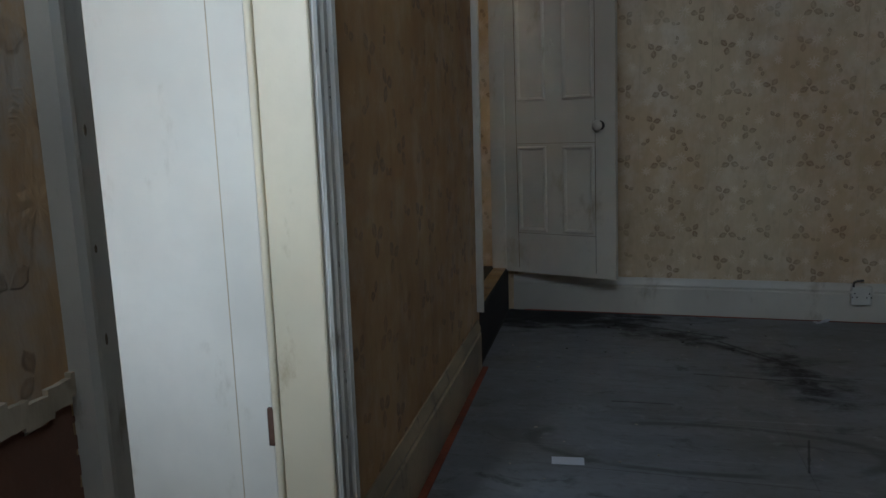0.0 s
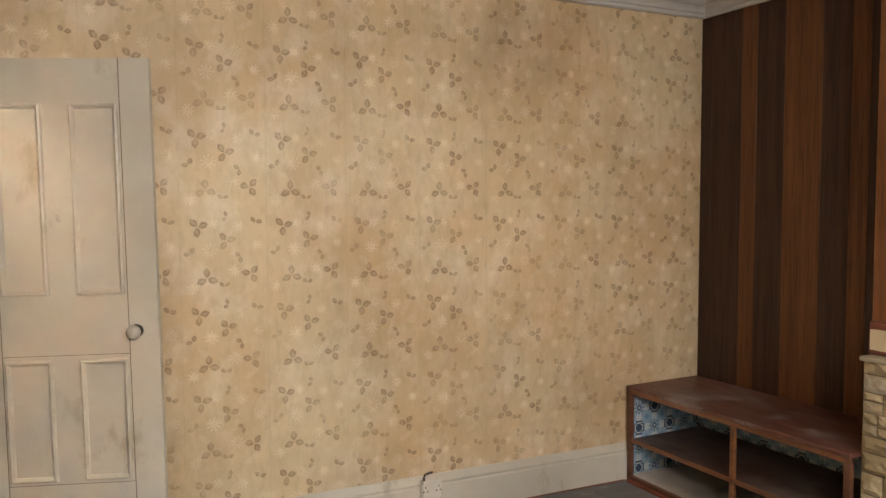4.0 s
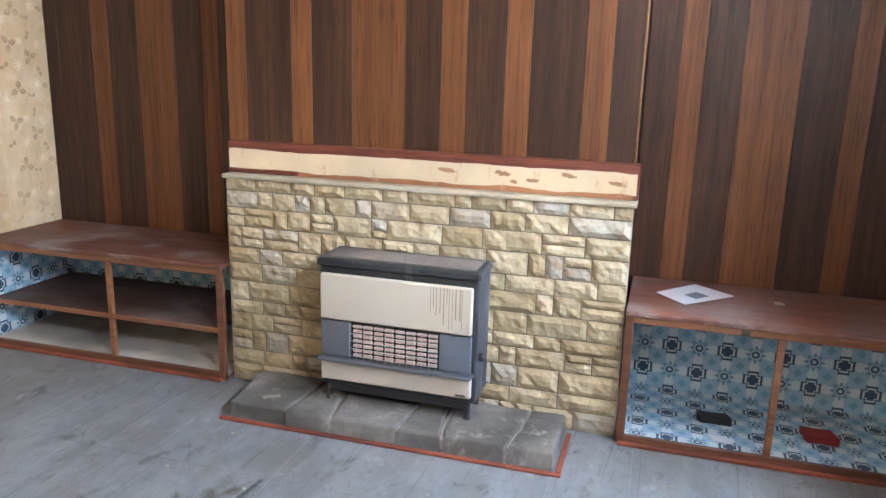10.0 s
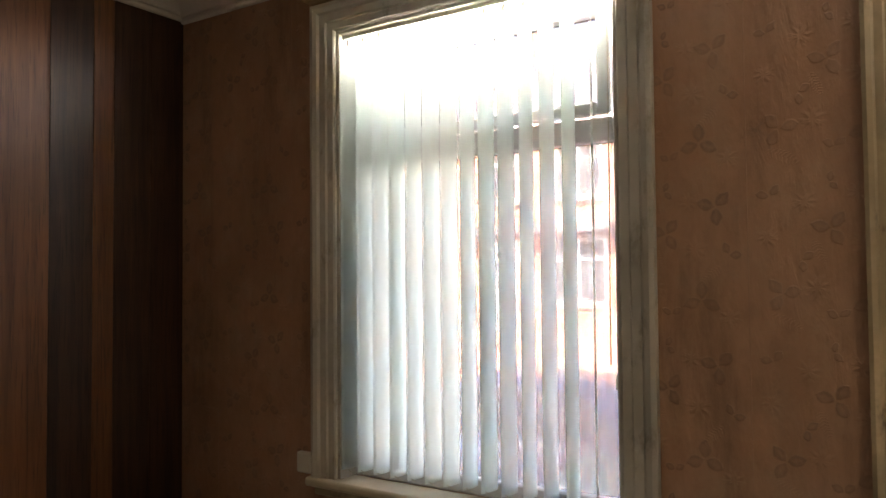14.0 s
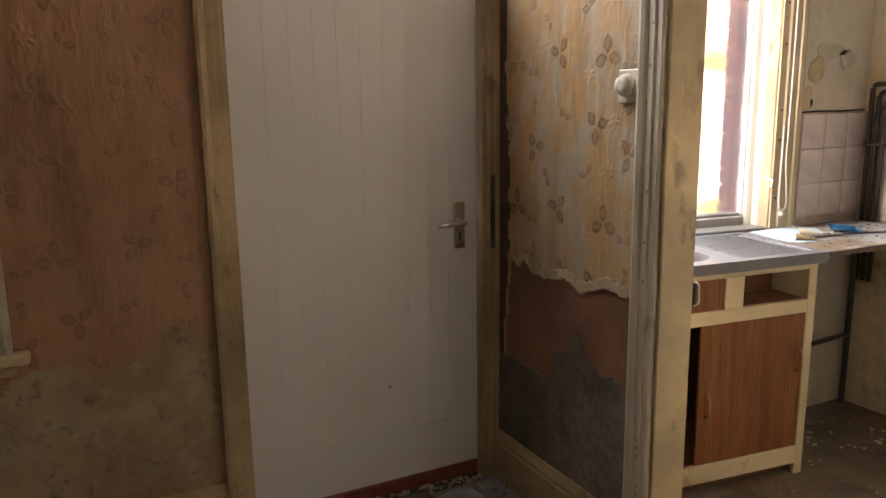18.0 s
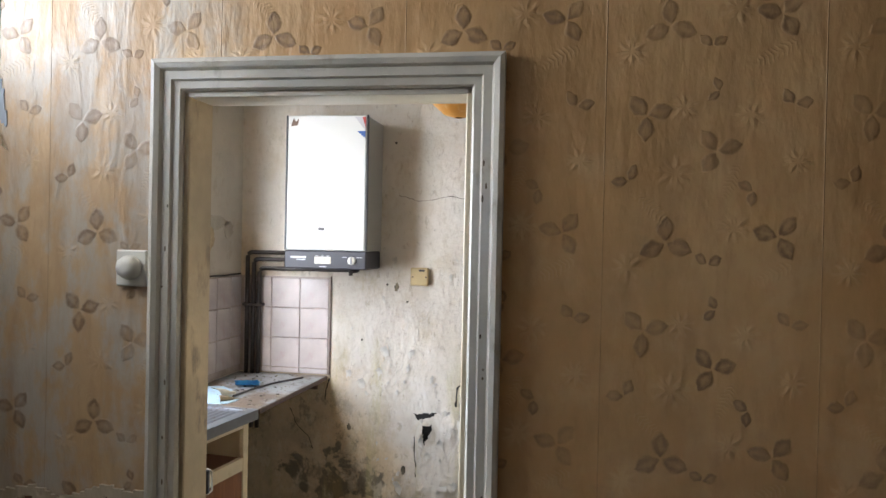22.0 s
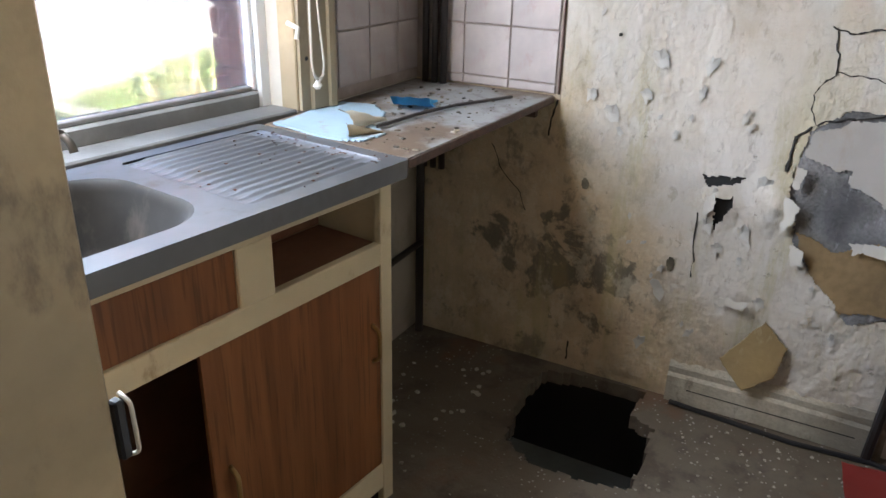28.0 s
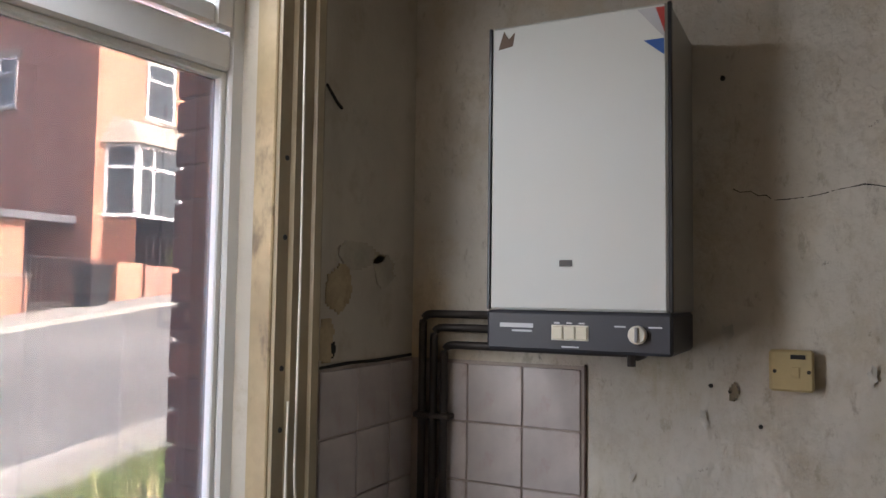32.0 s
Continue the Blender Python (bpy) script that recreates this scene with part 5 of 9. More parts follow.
def split_stone(y0, y1, z0, z1):
    """A stone with a broken, bulging face."""
    bm = bmesh.new()
    ny, nz = max(3, int((y1 - y0) / 0.022)), max(3, int((z1 - z0) / 0.018))
    off = Vector((rng.uniform(0, 50), rng.uniform(0, 50), rng.uniform(0, 50)))
    tilt, lift, skew = rng.uniform(-0.005, 0.005), rng.uniform(0.0, 0.006), rng.uniform(-0.003, 0.003)
    grid = []
    for i in range(ny + 1):
        row = []
        for j in range(nz + 1):
            a, b = i / ny, j / nz
            y, z = y0 + (y1 - y0) * a, z0 + (z1 - z0) * b
            e = min(a, 1 - a, b, 1 - b)
            out = 0.0 if e == 0 else 0.012 + lift + tilt * (a - 0.5) * 2 + skew * (b - 0.5) * 2 + 0.009 * noise.noise(Vector((y * 22, z * 26, 0)) + off) + 0.007 * noise.noise(Vector((y * 70, z * 70, 0)) + off)
            jit = 0.003 * noise.noise(Vector((y * 40, z * 40, 9)) + off)
            row.append(bm.verts.new((3.212 - max(0.004, out), y + (jit if 0 < a < 1 else 0), z + (jit if 0 < b < 1 else 0))))
        grid.append(row)
    for i in range(ny):
        for j in range(nz):
            bm.faces.new((grid[i][j], grid[i + 1][j], grid[i + 1][j + 1], grid[i][j + 1]))
    edge = [grid[i][0] for i in range(ny + 1)] + [grid[ny][j] for j in range(1, nz + 1)] + [grid[i][nz] for i in range(ny - 1, -1, -1)] + [grid[0][j] for j in range(nz - 1, 0, -1)]
    back = [bm.verts.new((3.214, v.co.y, v.co.z)) for v in edge]
    for i in range(len(edge)):
        j = (i + 1) % len(edge)
        bm.faces.new((edge[i], edge[j], back[j], back[i]))
    return bm


z = 0.0
heights = [0.085, 0.07, 0.095, 0.08, 0.06, 0.09, 0.085, 0.07, 0.095, 0.085, 0.075, 0.0745]
for hgt in heights:
    y = 1.206
    while y < 2.945:
        w = rng.choice((0.07, 0.11, 0.14, 0.17, 0.20, 0.24))
        y1 = min(y + w, 2.951)
        if 2.951 - y1 < 0.06:
            y1 = 2.951
        g = 0.0028
        if w <= 0.17 and hgt >= 0.08 and rng.random() < 0.35:
            m_ = z + hgt * rng.uniform(0.4, 0.6)
            part("stone", split_stone(y + g, y1 - g, z + g, m_ - g), STONE, fp)
            part("stone", split_stone(y + g, y1 - g, m_ + g, z + hgt - g), STONE, fp)
        else:
            part("stone", split_stone(y + g, y1 - g, z + g, z + hgt - g), STONE, fp)
        y = y1
    z += hgt
part("capping", box(3.188, 3.309, 1.196, 2.960, 0.9435, 0.962, 0.004), plain("capping_mortar", (0.52, 0.43, 0.29), 0.95, 0.15, 14, bump=0.5, dirt=(0.36, 0.27, 0.15)), fp, "pale mortar capping")

mantel = thing("mantel_shelf", 3.27, 2.08, 0.963, "mantel shelf stripped to cream filler, red-brown timber edges", "mantel shelf")
part("board", box(3.250, 3.289, 1.196, 2.960, 0.964, 1.102, 0.003), REDWOOD, mantel)
rng2 = random.Random(5)
top, bot = [], []
for i in range(60):
    y = 1.204 + i * (1.748) / 59
    top.append((y, 1.066 + 0.010 * noise.noise(Vector((y * 4, 0, 0))) + 0.004 * noise.noise(Vector((y * 19, 0, 0)))))
    bot.append((y, 0.983 + 0.010 * noise.noise(Vector((y * 5, 7, 0))) + 0.006 * noise.noise(Vector((y * 21, 7, 0)))))
FILLER = plain("cream_filler", (0.66, 0.50, 0.31), 0.85, 0.08, 9, bump=0.3, dirt=(0.36, 0.16, 0.06))
part("bare_edge", box(3.2482, 3.2499, 1.215, 2.62, 0.9645, 1.002), plain("bare_orange_timber", (0.40, 0.165, 0.065), 0.7, 0.15, 9, dirt=(0.50, 0.34, 0.20)), mantel, "bare orange timber along the lower edge")
part("filler_face", slab("x", 3.246, 3.2497, bot + top[::-1]), FILLER, mantel, "ragged cream filler on the front")
BAREP = plain("bare_filler_patch", (0.42, 0.23, 0.11), 0.85, 0.15, 14, bump=0.3, dirt=(0.60, 0.44, 0.27))
for i in range(7):
    y, zc, l = rng2.uniform(1.25, 2.0), rng2.uniform(1.005, 1.045), rng2.uniform(0.010, 0.038)
    n_ = 16
    pts = []
    for k in range(n_):
        a = 2 * math.pi * k / n_
        rr_ = 1 + 0.85 * noise.noise(Vector((math.cos(a) * 2.6, math.sin(a) * 1.6, i * 5.1)))
        pts.append((y + l * rr_ * math.cos(a), zc + 0.008 * rr_ * math.sin(a) + 0.1 * l * math.cos(a)))
    part("bare_patch", slab("x", 3.2456 - 0.0003 * i, 3.2459, pts), BAREP, mantel)
part("back_ledge", box(3.2895, 3.3095, 1.222, 2.968, 1.04, 1.06), REDWOOD, mantel)

# hearth of grey flags
FLAG = plain("sooty_flagstone", (0.25, 0.222, 0.188), 0.85, 0.32, 9, bump=0.9, dirt=(0.36, 0.325, 0.28))
hearth = thing("stone_hearth", 3.0, 2.07, 0.0, "low hearth of dark irregular flagstones with pale joints", "hearth")
part("bed", box(2.855, 3.211, 1.405, 2.740, 0.0, 0.062, 0.008), plain("pale_bed_mortar", (0.33, 0.295, 0.245), 0.95, 0.2, 14, bump=0.5), hearth)
cuts = [2.745, 2.49, 2.29, 2.02, 1.83, 1.58, 1.40]
for i, (a, b) in enumerate(zip(cuts, cuts[1:])):
    s = 0.035 * (-1) ** i
    lean = rng.uniform(-0.03, 0.03)
    pts = [(2.848, b + 0.006), (2.846, a - 0.006), (3.0, a - 0.006 + s * 0.6), (3.185, a - 0.006 + s), (3.185, b + 0.006 - s * (1 if i < 5 else 0)), (3.0, b + 0.006 - (s * 0.6 if i < 5 else 0))]
    bm = slab("z", 0.004, 0.072 + rng.uniform(-0.006, 0.006), [(px + rng.uniform(-0.006, 0.006), py + rng.uniform(-0.004, 0.004)) for px, py in pts])
    bmesh.ops.dissolve_limit(bm, angle_limit=0.01, verts=bm.verts, edges=bm.edges)
    bmesh.ops.bevel(bm, geom=[e for e in bm.edges if min(v.co.z for v in e.verts) > 0.05], offset=0.012, segments=2, affect="EDGES", profile=0.5)
    bmesh.ops.triangulate(bm, faces=bm.faces)
    bmesh.ops.subdivide_edges(bm, edges=bm.edges[:], cuts=2, use_grid_fill=True)
    for v in bm.verts:
        if v.co.z > 0.03:
            q = Vector((v.co.x * 14, v.co.y * 14, i))
            v.co += Vector((0.004 * noise.noise(q * 1.7), 0.004 * noise.noise(q * 1.9 + Vector((5, 5, 5))), 0.008 * noise.noise(q) + 0.004 * noise.noise(q * 3.1)))
    part("flagstone", bm, FLAG, hearth)
part("flagstone", box(3.10, 3.187, 2.70, 2.80, 0.002, 0.068, 0.01), FLAG, hearth)
he = thing("floor_edge_strip", 2.83, 2.05, 0.0, "red-brown strip round the hearth", "floor strip", "red floor edge strips")
part("strip", box(2.815, 2.838, 1.37, 2.78, 0.0005, 0.010, 0.002), REDEDGE, he)
part("strip", box(2.838, 3.16, 1.372, 1.392, 0.0005, 0.012, 0.002), REDEDGE, he)

# ---- gas fire ----
HB = plain("sooty_black_metal", (0.03, 0.029, 0.028), 0.5, 0.25, 9, dirt=(0.16, 0.15, 0.14))
HC = plain("cream_enamel_stained", (0.56, 0.48, 0.36), 0.4, 0.06, 5, bump=0.03, dirt=(0.42, 0.33, 0.22))
HG = plain("grey_steel_sheet", (0.22, 0.23, 0.24), 0.35, 0.12, 7, metal=0.6)
CLAY = plain("pale_fireclay", (0.62, 0.45, 0.36), 0.8, 0.1, 20)
GRIL = plain("bright_guard_wire", (0.55, 0.53, 0.48), 0.35, 0.1, 10, metal=0.8)
gf = thing("gas_fire", 3.07, 2.07, 0.075, "old cream and black gas fire with wire guard, on short legs", "gas fire")
X0 = 2.985
part("case", box(X0 + 0.012, 3.195, 1.742, 2.400, 0.150, 0.655, 0.006), HB, gf)
part("top_cover", box(X0 - 0.004, 3.20, 1.733, 2.408, 0.656, 0.690, 0.008), HB, gf, "dusty black top cover")
part("dust_film", box(X0 + 0.03, 3.17, 1.76, 2.38, 0.6903, 0.6912), DUST, gf)
part("upper_panel", box(X0 - 0.012, X0 + 0.011, 1.760, 2.392, 0.438, 0.628, 0.006), HC, gf, "cream front panel with brown drips")
part("lower_panel", box(X0 - 0.014, X0 + 0.011, 1.755, 2.390, 0.178, 0.268, 0.006), HC, gf)
part("side_sheet", box(X0 - 0.004, X0 + 0.011, 1.760, 1.888, 0.279, 0.432, 0.003), HG, gf)
part("side_sheet", box(X0 - 0.004, X0 + 0.011, 2.264, 2.392, 0.279, 0.432, 0.003), HG, gf)
part("ledge", box(X0 - 0.040, X0 + 0.011, 1.748, 2.400, 0.267, 0.279, 0.004), HG, gf, "dented steel ledge")
part("badge", box(X0 - 0.0155, X0 - 0.0142, 1.775, 1.815, 0.188, 0.195), HB, gf)
part("fire_box", box(X0 + 0.008, X0 + 0.0115, 1.889, 2.263, 0.280, 0.431), HB, gf)
for r_ in range(7):
    for c_ in range(8):
        ya, za = 1.897 + c_ * 0.0455, 0.287 + r_ * 0.0203
        part("radiant_bar", box(X0 - 0.001, X0 + 0.0075, ya, ya + 0.038, za, za + 0.0125, 0.002), CLAY, gf)
for i in range(5):
    part("guard_wire", tube([(X0 - 0.016, 1.892, 0.295 + i * 0.032), (X0 - 0.022, 2.076, 0.295 + i * 0.032), (X0 - 0.016, 2.260, 0.295 + i * 0.032)], 0.0016, 5), GRIL, gf)
for i in range(13):
    part("guard_wire", tube([(X0 - 0.020, 1.895 + i * 0.0304, 0.282), (X0 - 0.020, 1.895 + i * 0.0304, 0.430)], 0.0013, 5), GRIL, gf)
drips = plain("brown_drip", (0.28, 0.20, 0.12), 0.6)
for i in range(11):
    y = 1.795 + i * 0.013 + rng.uniform(-0.004, 0.004)
    l = rng.uniform(0.06, 0.17)
    part("drip_stain", box(X0 - 0.0126, X0 - 0.0121, y, y + rng.uniform(0.0015, 0.004), 0.620 - l, 0.622), drips, gf)
for y, x in ((1.775, X0 + 0.03), (2.37, X0 + 0.03), (1.775, 3.16), (2.37, 3.16)):
    part("leg", turned(lathe([(0.016, 0), (0.012, 0.01), (0.011, 0.075)], 10), pose(x, y, 0.077)), HB, gf)
part("valve_knob", turned(lathe([(0.016, 0), (0.018, 0.015), (0.012, 0.022)], 14), pose(3.05, 1.742, 0.33, 90)), HB, gf)
part("base_tray", box(X0 + 0.02, 3.18, 1.77, 2.38, 0.118, 0.150, 0.004), HB, gf)


# ---- alcove cupboards ----
def pattern_tile(name, use_x=False):
    """Blue vinyl: rosettes and stepped crosses in a chequer, navy on pale blue."""
    g = Mat(name, 0.4)
    x, y, z = g.xyz()
    P = 0.118
    u = g.m("DIVIDE", x if use_x else y, P)
    w = g.m("DIVIDE", z if use_x else g.m("ADD", z, x), P)
    a, b = g.m("SUBTRACT", g.m("FRACT", u), 0.5), g.m("SUBTRACT", g.m("FRACT", w), 0.5)
    odd = g.m("MODULO", g.m("ADD", g.m("ADD", g.m("FLOOR", u), g.m("FLOOR", w)), 200.0), 2.0)
    aa, ab = g.m("ABSOLUTE", a), g.m("ABSOLUTE", b)
    r = g.m("SQRT", g.m("ADD", g.m("MULTIPLY", a, a), g.m("MULTIPLY", b, b)))
    an = g.m("ARCTAN2", b, a)
    navy, mid, pale, petal = (0.035, 0.070, 0.13), (0.38, 0.56, 0.67), (0.70, 0.78, 0.79), (0.20, 0.36, 0.50)
    k = g.mix(g.step(g.m("COSINE", g.m("MULTIPLY", an, 4.0)), -0.2, 0.3), mid, pale)
    k = g.mix(g.m("MULTIPLY", g.step(g.m("ADD", aa, ab), 0.80, 0.86), 0.9), k, (0.19, 0.40, 0.56))
    # rosette
    pet = g.m("ADD", 0.27, g.m("MULTIPLY", g.m("COSINE", g.m("MULTIPLY", an, 8.0)), 0.07))
    ros = g.mix(g.step(g.m("SUBTRACT", r, pet), 0.03, 0.0), k, petal)
    ros = g.mix(g.step(g.m("ABSOLUTE", g.m("SUBTRACT", r, 0.115)), 0.035, 0.02), ros, navy)
    ros = g.mix(g.step(g.m("ABSOLUTE", g.m("SUBTRACT", r, 0.17)), 0.022, 0.010), ros, pale)
    ros = g.mix(g.step(r, 0.06, 0.04), ros, pale)
    # stepped cross
    arm = g.m("MINIMUM", g.m("MAXIMUM", g.m("MULTIPLY", aa, 0.55), ab), g.m("MAXIMUM", aa, g.m("MULTIPLY", ab, 0.55)))
    cro = g.mix(g.step(arm, 0.20, 0.185), k, navy)
    cro = g.mix(g.step(g.m("ABSOLUTE", g.m("SUBTRACT", arm, 0.13)), 0.022, 0.012), cro, pale)
    k = g.mix(odd, ros, cro)
    k = g.mix(g.m("MULTIPLY", g.step(g.noise(3.5, None, 6, 0.65), 0.52, 0.75), 0.30), k, (0.22, 0.19, 0.16))
    g.col(k)
    return g.mat


VINYL = pattern_tile("blue_floral_vinyl")
VINYL_END = pattern_tile("blue_floral_vinyl_end", True)
DUSTTOP = wood("dusty_brown_board", (0.20, 0.075, 0.045), (0.12, 0.042, 0.026), "y", 1.0, 0.5, 0.1, dust=0.65)
CUPEDGE = wood("orange_stained_edge", (0.29, 0.115, 0.042), (0.18, 0.066, 0.025), "y", 1.0, 0.45, 0.1, dust=0.15)
CX = 3.165


def cupboard(y0, y1, div, label, shelf, vinyl_floor, side):
    t = thing("alcove_cupboard", 3.43, (y0 + y1) / 2, 0.0, label, "cupboard", "alcove cupboards")
    part("top", box(CX - 0.006, W - 0.015, y0 + 0.002, y1 - 0.002, 0.532, 0.552, 0.003), DUSTTOP, t, "dusty dark stained top board")
    part("front_rail", box(CX, CX + 0.022, y0 + 0.003, y1 - 0.003, 0.505, 0.531, 0.002), CUPEDGE, t)
    part("bottom_rail", box(CX, CX + 0.022, y0 + 0.003, y1 - 0.003, 0.002, 0.034, 0.002), SHELFW, t)
    part("post", box(CX - 0.001, CX + 0.023, y0 + 0.003, y0 + 0.036, 0.001, 0.5315, 0.002), SHELFW, t)
    part("post", box(CX - 0.001, CX + 0.023, y1 - 0.036, y1 - 0.003, 0.001, 0.5315, 0.002), SHELFW, t)
    part("divider", box(CX + 0.0005, CX + 0.021, div - 0.013, div + 0.013, 0.034, 0.505, 0.002), CUPEDGE, t)
    part("back_lining", box(W - 0.012, W - 0.002, y0 + 0.004, y1 - 0.004, 0.03, 0.531), VINYL, t)
    part("end_lining", box(CX + 0.024, W - 0.013, side - 0.003, side + 0.003, 0.03, 0.531), VINYL_END, t)
    part("floor_board", box(CX + 0.023, W - 0.013, y0 + 0.008, y1 - 0.008, 0.012, 0.030), VINYL if vinyl_floor else plain("pale_dusty_board", (0.56, 0.50, 0.41), 0.85, 0.18, 9, dirt=(0.30, 0.22, 0.15)), t)
    if shelf:
        part("shelf", box(CX + 0.006, W - 0.013, y0 + 0.037, y1 - 0.037, 0.232, 0.250, 0.002), SHELFD, t)
        part("shelf_edge", box(CX + 0.0005, CX + 0.0055, y0 + 0.037, y1 - 0.037, 0.228, 0.252), CUPEDGE, t)
    else:
        part("catch", box(CX - 0.008, CX - 0.0005, 0.752, 0.782, 0.508, 0.528, 0.003), DULLMETAL, t)
    return t


cupboard(2.962, D, 3.58, "open low alcove cupboard with dark shelf, doors missing, dusty top", True, False, D - 0.008)
cupboard(0.0, 1.203, 0.640, "open low alcove cupboard lined in blue patterned vinyl, doors missing", False, True, 0.008)
ew = thing("floor_edge_strip", 3.14, 0.6, 0.0, "red-brown strip at the foot of the window-side cupboard", "floor strip", "red floor edge strips")
part("strip", box(3.138, 3.163, 0.03, 1.19, 0.0005, 0.012, 0.002), REDEDGE, ew)
ew = thing("floor_edge_strip", 3.14, 3.65, 0.0, "red-brown strip at the foot of the far cupboard", "floor strip", "red floor edge strips")
part("strip", box(3.138, 3.163, 2.975, D - 0.03, 0.0005, 0.012, 0.002), REDEDGE, ew)

PAPERW = plain("white_paper", (0.72, 0.73, 0.76), 0.7, 0.03, 6, bump=0.02)
pp = thing("paper_leaflet", 3.49, 0.95, 0.553, "white printed leaflet lying on the cupboard top", "leaflet")
part("sheet", slab("z", 0.5535, 0.5555, [(3.457, 1.096), (3.649, 0.936), (3.518, 0.787), (3.323, 0.983)]), PAPERW, pp)
part("printed_block", slab("z", 0.5556, 0.5560, [(3.46, 0.985), (3.52, 0.935), (3.475, 0.885), (3.415, 0.94)]), plain("grey_print", (0.22, 0.23, 0.28), 0.7), pp)
pp2 = thing("plaster_flake", 3.47, 0.62, 0.553, "small pale flake on the cupboard top", "debris")
part("flake", slab("z", 0.5535, 0.5575, ragged([(3.46, 0.60), (3.49, 0.61), (3.485, 0.64), (3.455, 0.635)], 0.01, 0.002, 3)), OFFWHITE, pp2)
DEB = [(3.43, 0.82, 0.14, 0.06, "flat black plastic tray in the cupboard", BLACK, "tray"), (3.40, 0.42, 0.13, 0.09, "crumpled red cloth scrap in the cupboard", plain("red_cloth", (0.30, 0.03, 0.03), 0.9), "cloth"), (3.27, 0.80, 0.09, 0.05, "torn white paper scrap in the cupboard", PAPERW, "paper")]
for x, y, w, d, lab, m_, cat in DEB:
    t = thing(cat + "_scrap", x, y, 0.031, lab, cat)
    part("piece", slab("z", 0.0305, 0.0305 + (0.03 if cat != "paper" else 0.004), ragged([(x - d / 2, y - w / 2), (x + d / 2, y - w / 2 + 0.02), (x + d / 2, y + w / 2), (x - d / 2, y + w / 2 - 0.02)], 0.03, 0.008, 7)), m_, t)

# ---- ceiling lamp: timber arms with amber glass bells ----
AMBER = Mat("amber_glass", 0.12)
AMBER.col(AMBER.mix(AMBER.step(AMBER.noise(14), 0.3, 0.7), (0.16, 0.07, 0.02), (0.30, 0.15, 0.05)))
AMBER.b.inputs["Transmission Weight"].default_value = 0.25
AMBER.b.inputs["Coat Weight"].default_value = 0.6
LAMPW = wood("lamp_mahogany", (0.17, 0.05, 0.025), (0.09, 0.025, 0.014), "x", 1.0, 0.35, 0.1)
LX, LY, LZ = 1.555, 2.16, 2.40
lamp = thing("ceiling_lamp", LX, LY, LZ, "mahogany ceiling light with three amber glass bell shades", "ceiling lamp")
part("stem", tube([(LX, LY, H), (LX, LY, LZ)], 0.009, 10), HB, lamp)
part("ceiling_rose", turned(lathe([(0.05, 0), (0.045, -0.025), (0.012, -0.03)], 20), pose(LX, LY, H)), LAMPW, lamp)
part("hub", turned(lathe([(0.006, -0.045), (0.03, -0.04), (0.055, -0.012), (0.055, 0.02), (0.02, 0.05)], 8), pose(LX, LY, LZ)), LAMPW, lamp)
part("finial", turned(lathe([(0.004, -0.062), (0.010, -0.055), (0.008, -0.044)], 10), pose(LX, LY, LZ)), GRIL, lamp)
for k, a in enumerate((-55, 125, 215)):
    m = pose(LX, LY, LZ, 0, 0, a)
    arm = part("arm", turned(box(0.04, 0.205, -0.012, 0.012, -0.012, 0.022, 0.004), m @ pose(0, 0, 0, 0, -8)), LAMPW, lamp)
    part("cup", turned(lathe([(0.03, -0.02), (0.03, 0.012), (0.018, 0.03)], 16), m @ pose(0.20, 0, 0.015)), LAMPW, arm)
    sh = lathe([(0.030, 0.0), (0.050, -0.018), (0.060, -0.055), (0.058, -0.085), (0.040, -0.125), (0.036, -0.125), (0.054, -0.085), (0.056, -0.055), (0.046, -0.02), (0.026, -0.004)], 24, False)
    part("shade", turned(sh, m @ pose(0.205, 0, -0.002, 0, -14)), AMBER.mat, lamp, "amber glass bell shade", True)

# ---- kitchen window ----
kx0, kx1, kz0, kz2 = KWIN
kw = thing("window_2", (kx0 + kx1) / 2, 0.03, kz0, "white kitchen window with a fixed lower light and a top vent, brick reveal outside", "window", kind="structure")
GY0, GY1 = 0.005, 0.06
fr = bmesh.new()
fx0, fx1 = kx0 - 0.012, kx1 - 0.0
for b_ in ((fx0, fx0 + 0.055, kz0, kz2), (fx1 - 0.055, fx1, kz0, kz2), (fx0 + 0.055, fx1 - 0.055, kz2 - 0.05, kz2), (fx0 + 0.055, fx1 - 0.055, 1.955, 2.03)):
    box(b_[0], b_[1], GY0, GY1, b_[2], b_[3], 0.006, fr)
part("window_frame", fr, UPVC, kw)
bead = bmesh.new()
for b_ in ((fx0 + 0.055, fx0 + 0.070, kz0 + 0.045, 1.955), (fx1 - 0.070, fx1 - 0.055, kz0 + 0.045, 1.955), (fx0 + 0.07, fx1 - 0.07, 1.94, 1.955)):
    box(b_[0], b_[1], GY0 + 0.012, GY0 + 0.045, b_[2], b_[3], 0.003, bead)
part("glazing_bead", bead, UPVC, kw)
# the rail's shadow is put into its grey, along with grime
RAILM = plain("shaded_grimy_rail", (0.30, 0.295, 0.28), 0.6, 0.25, 9, dirt=(0.15, 0.13, 0.11))
part("bottom_rail", box(fx0 + 0.0552, fx1 - 0.0552, GY0, GY1, kz0, kz0 + 0.045, 0.006), RAILM, kw, "bottom rail grey with grime and painted shade")
part("glazing_bead", box(fx0 + 0.0702, fx1 - 0.0702, GY0 + 0.012, GY0 + 0.045, kz0 + 0.0452, kz0 + 0.058, 0.003), RAILM, kw)
cas = bmesh.new()
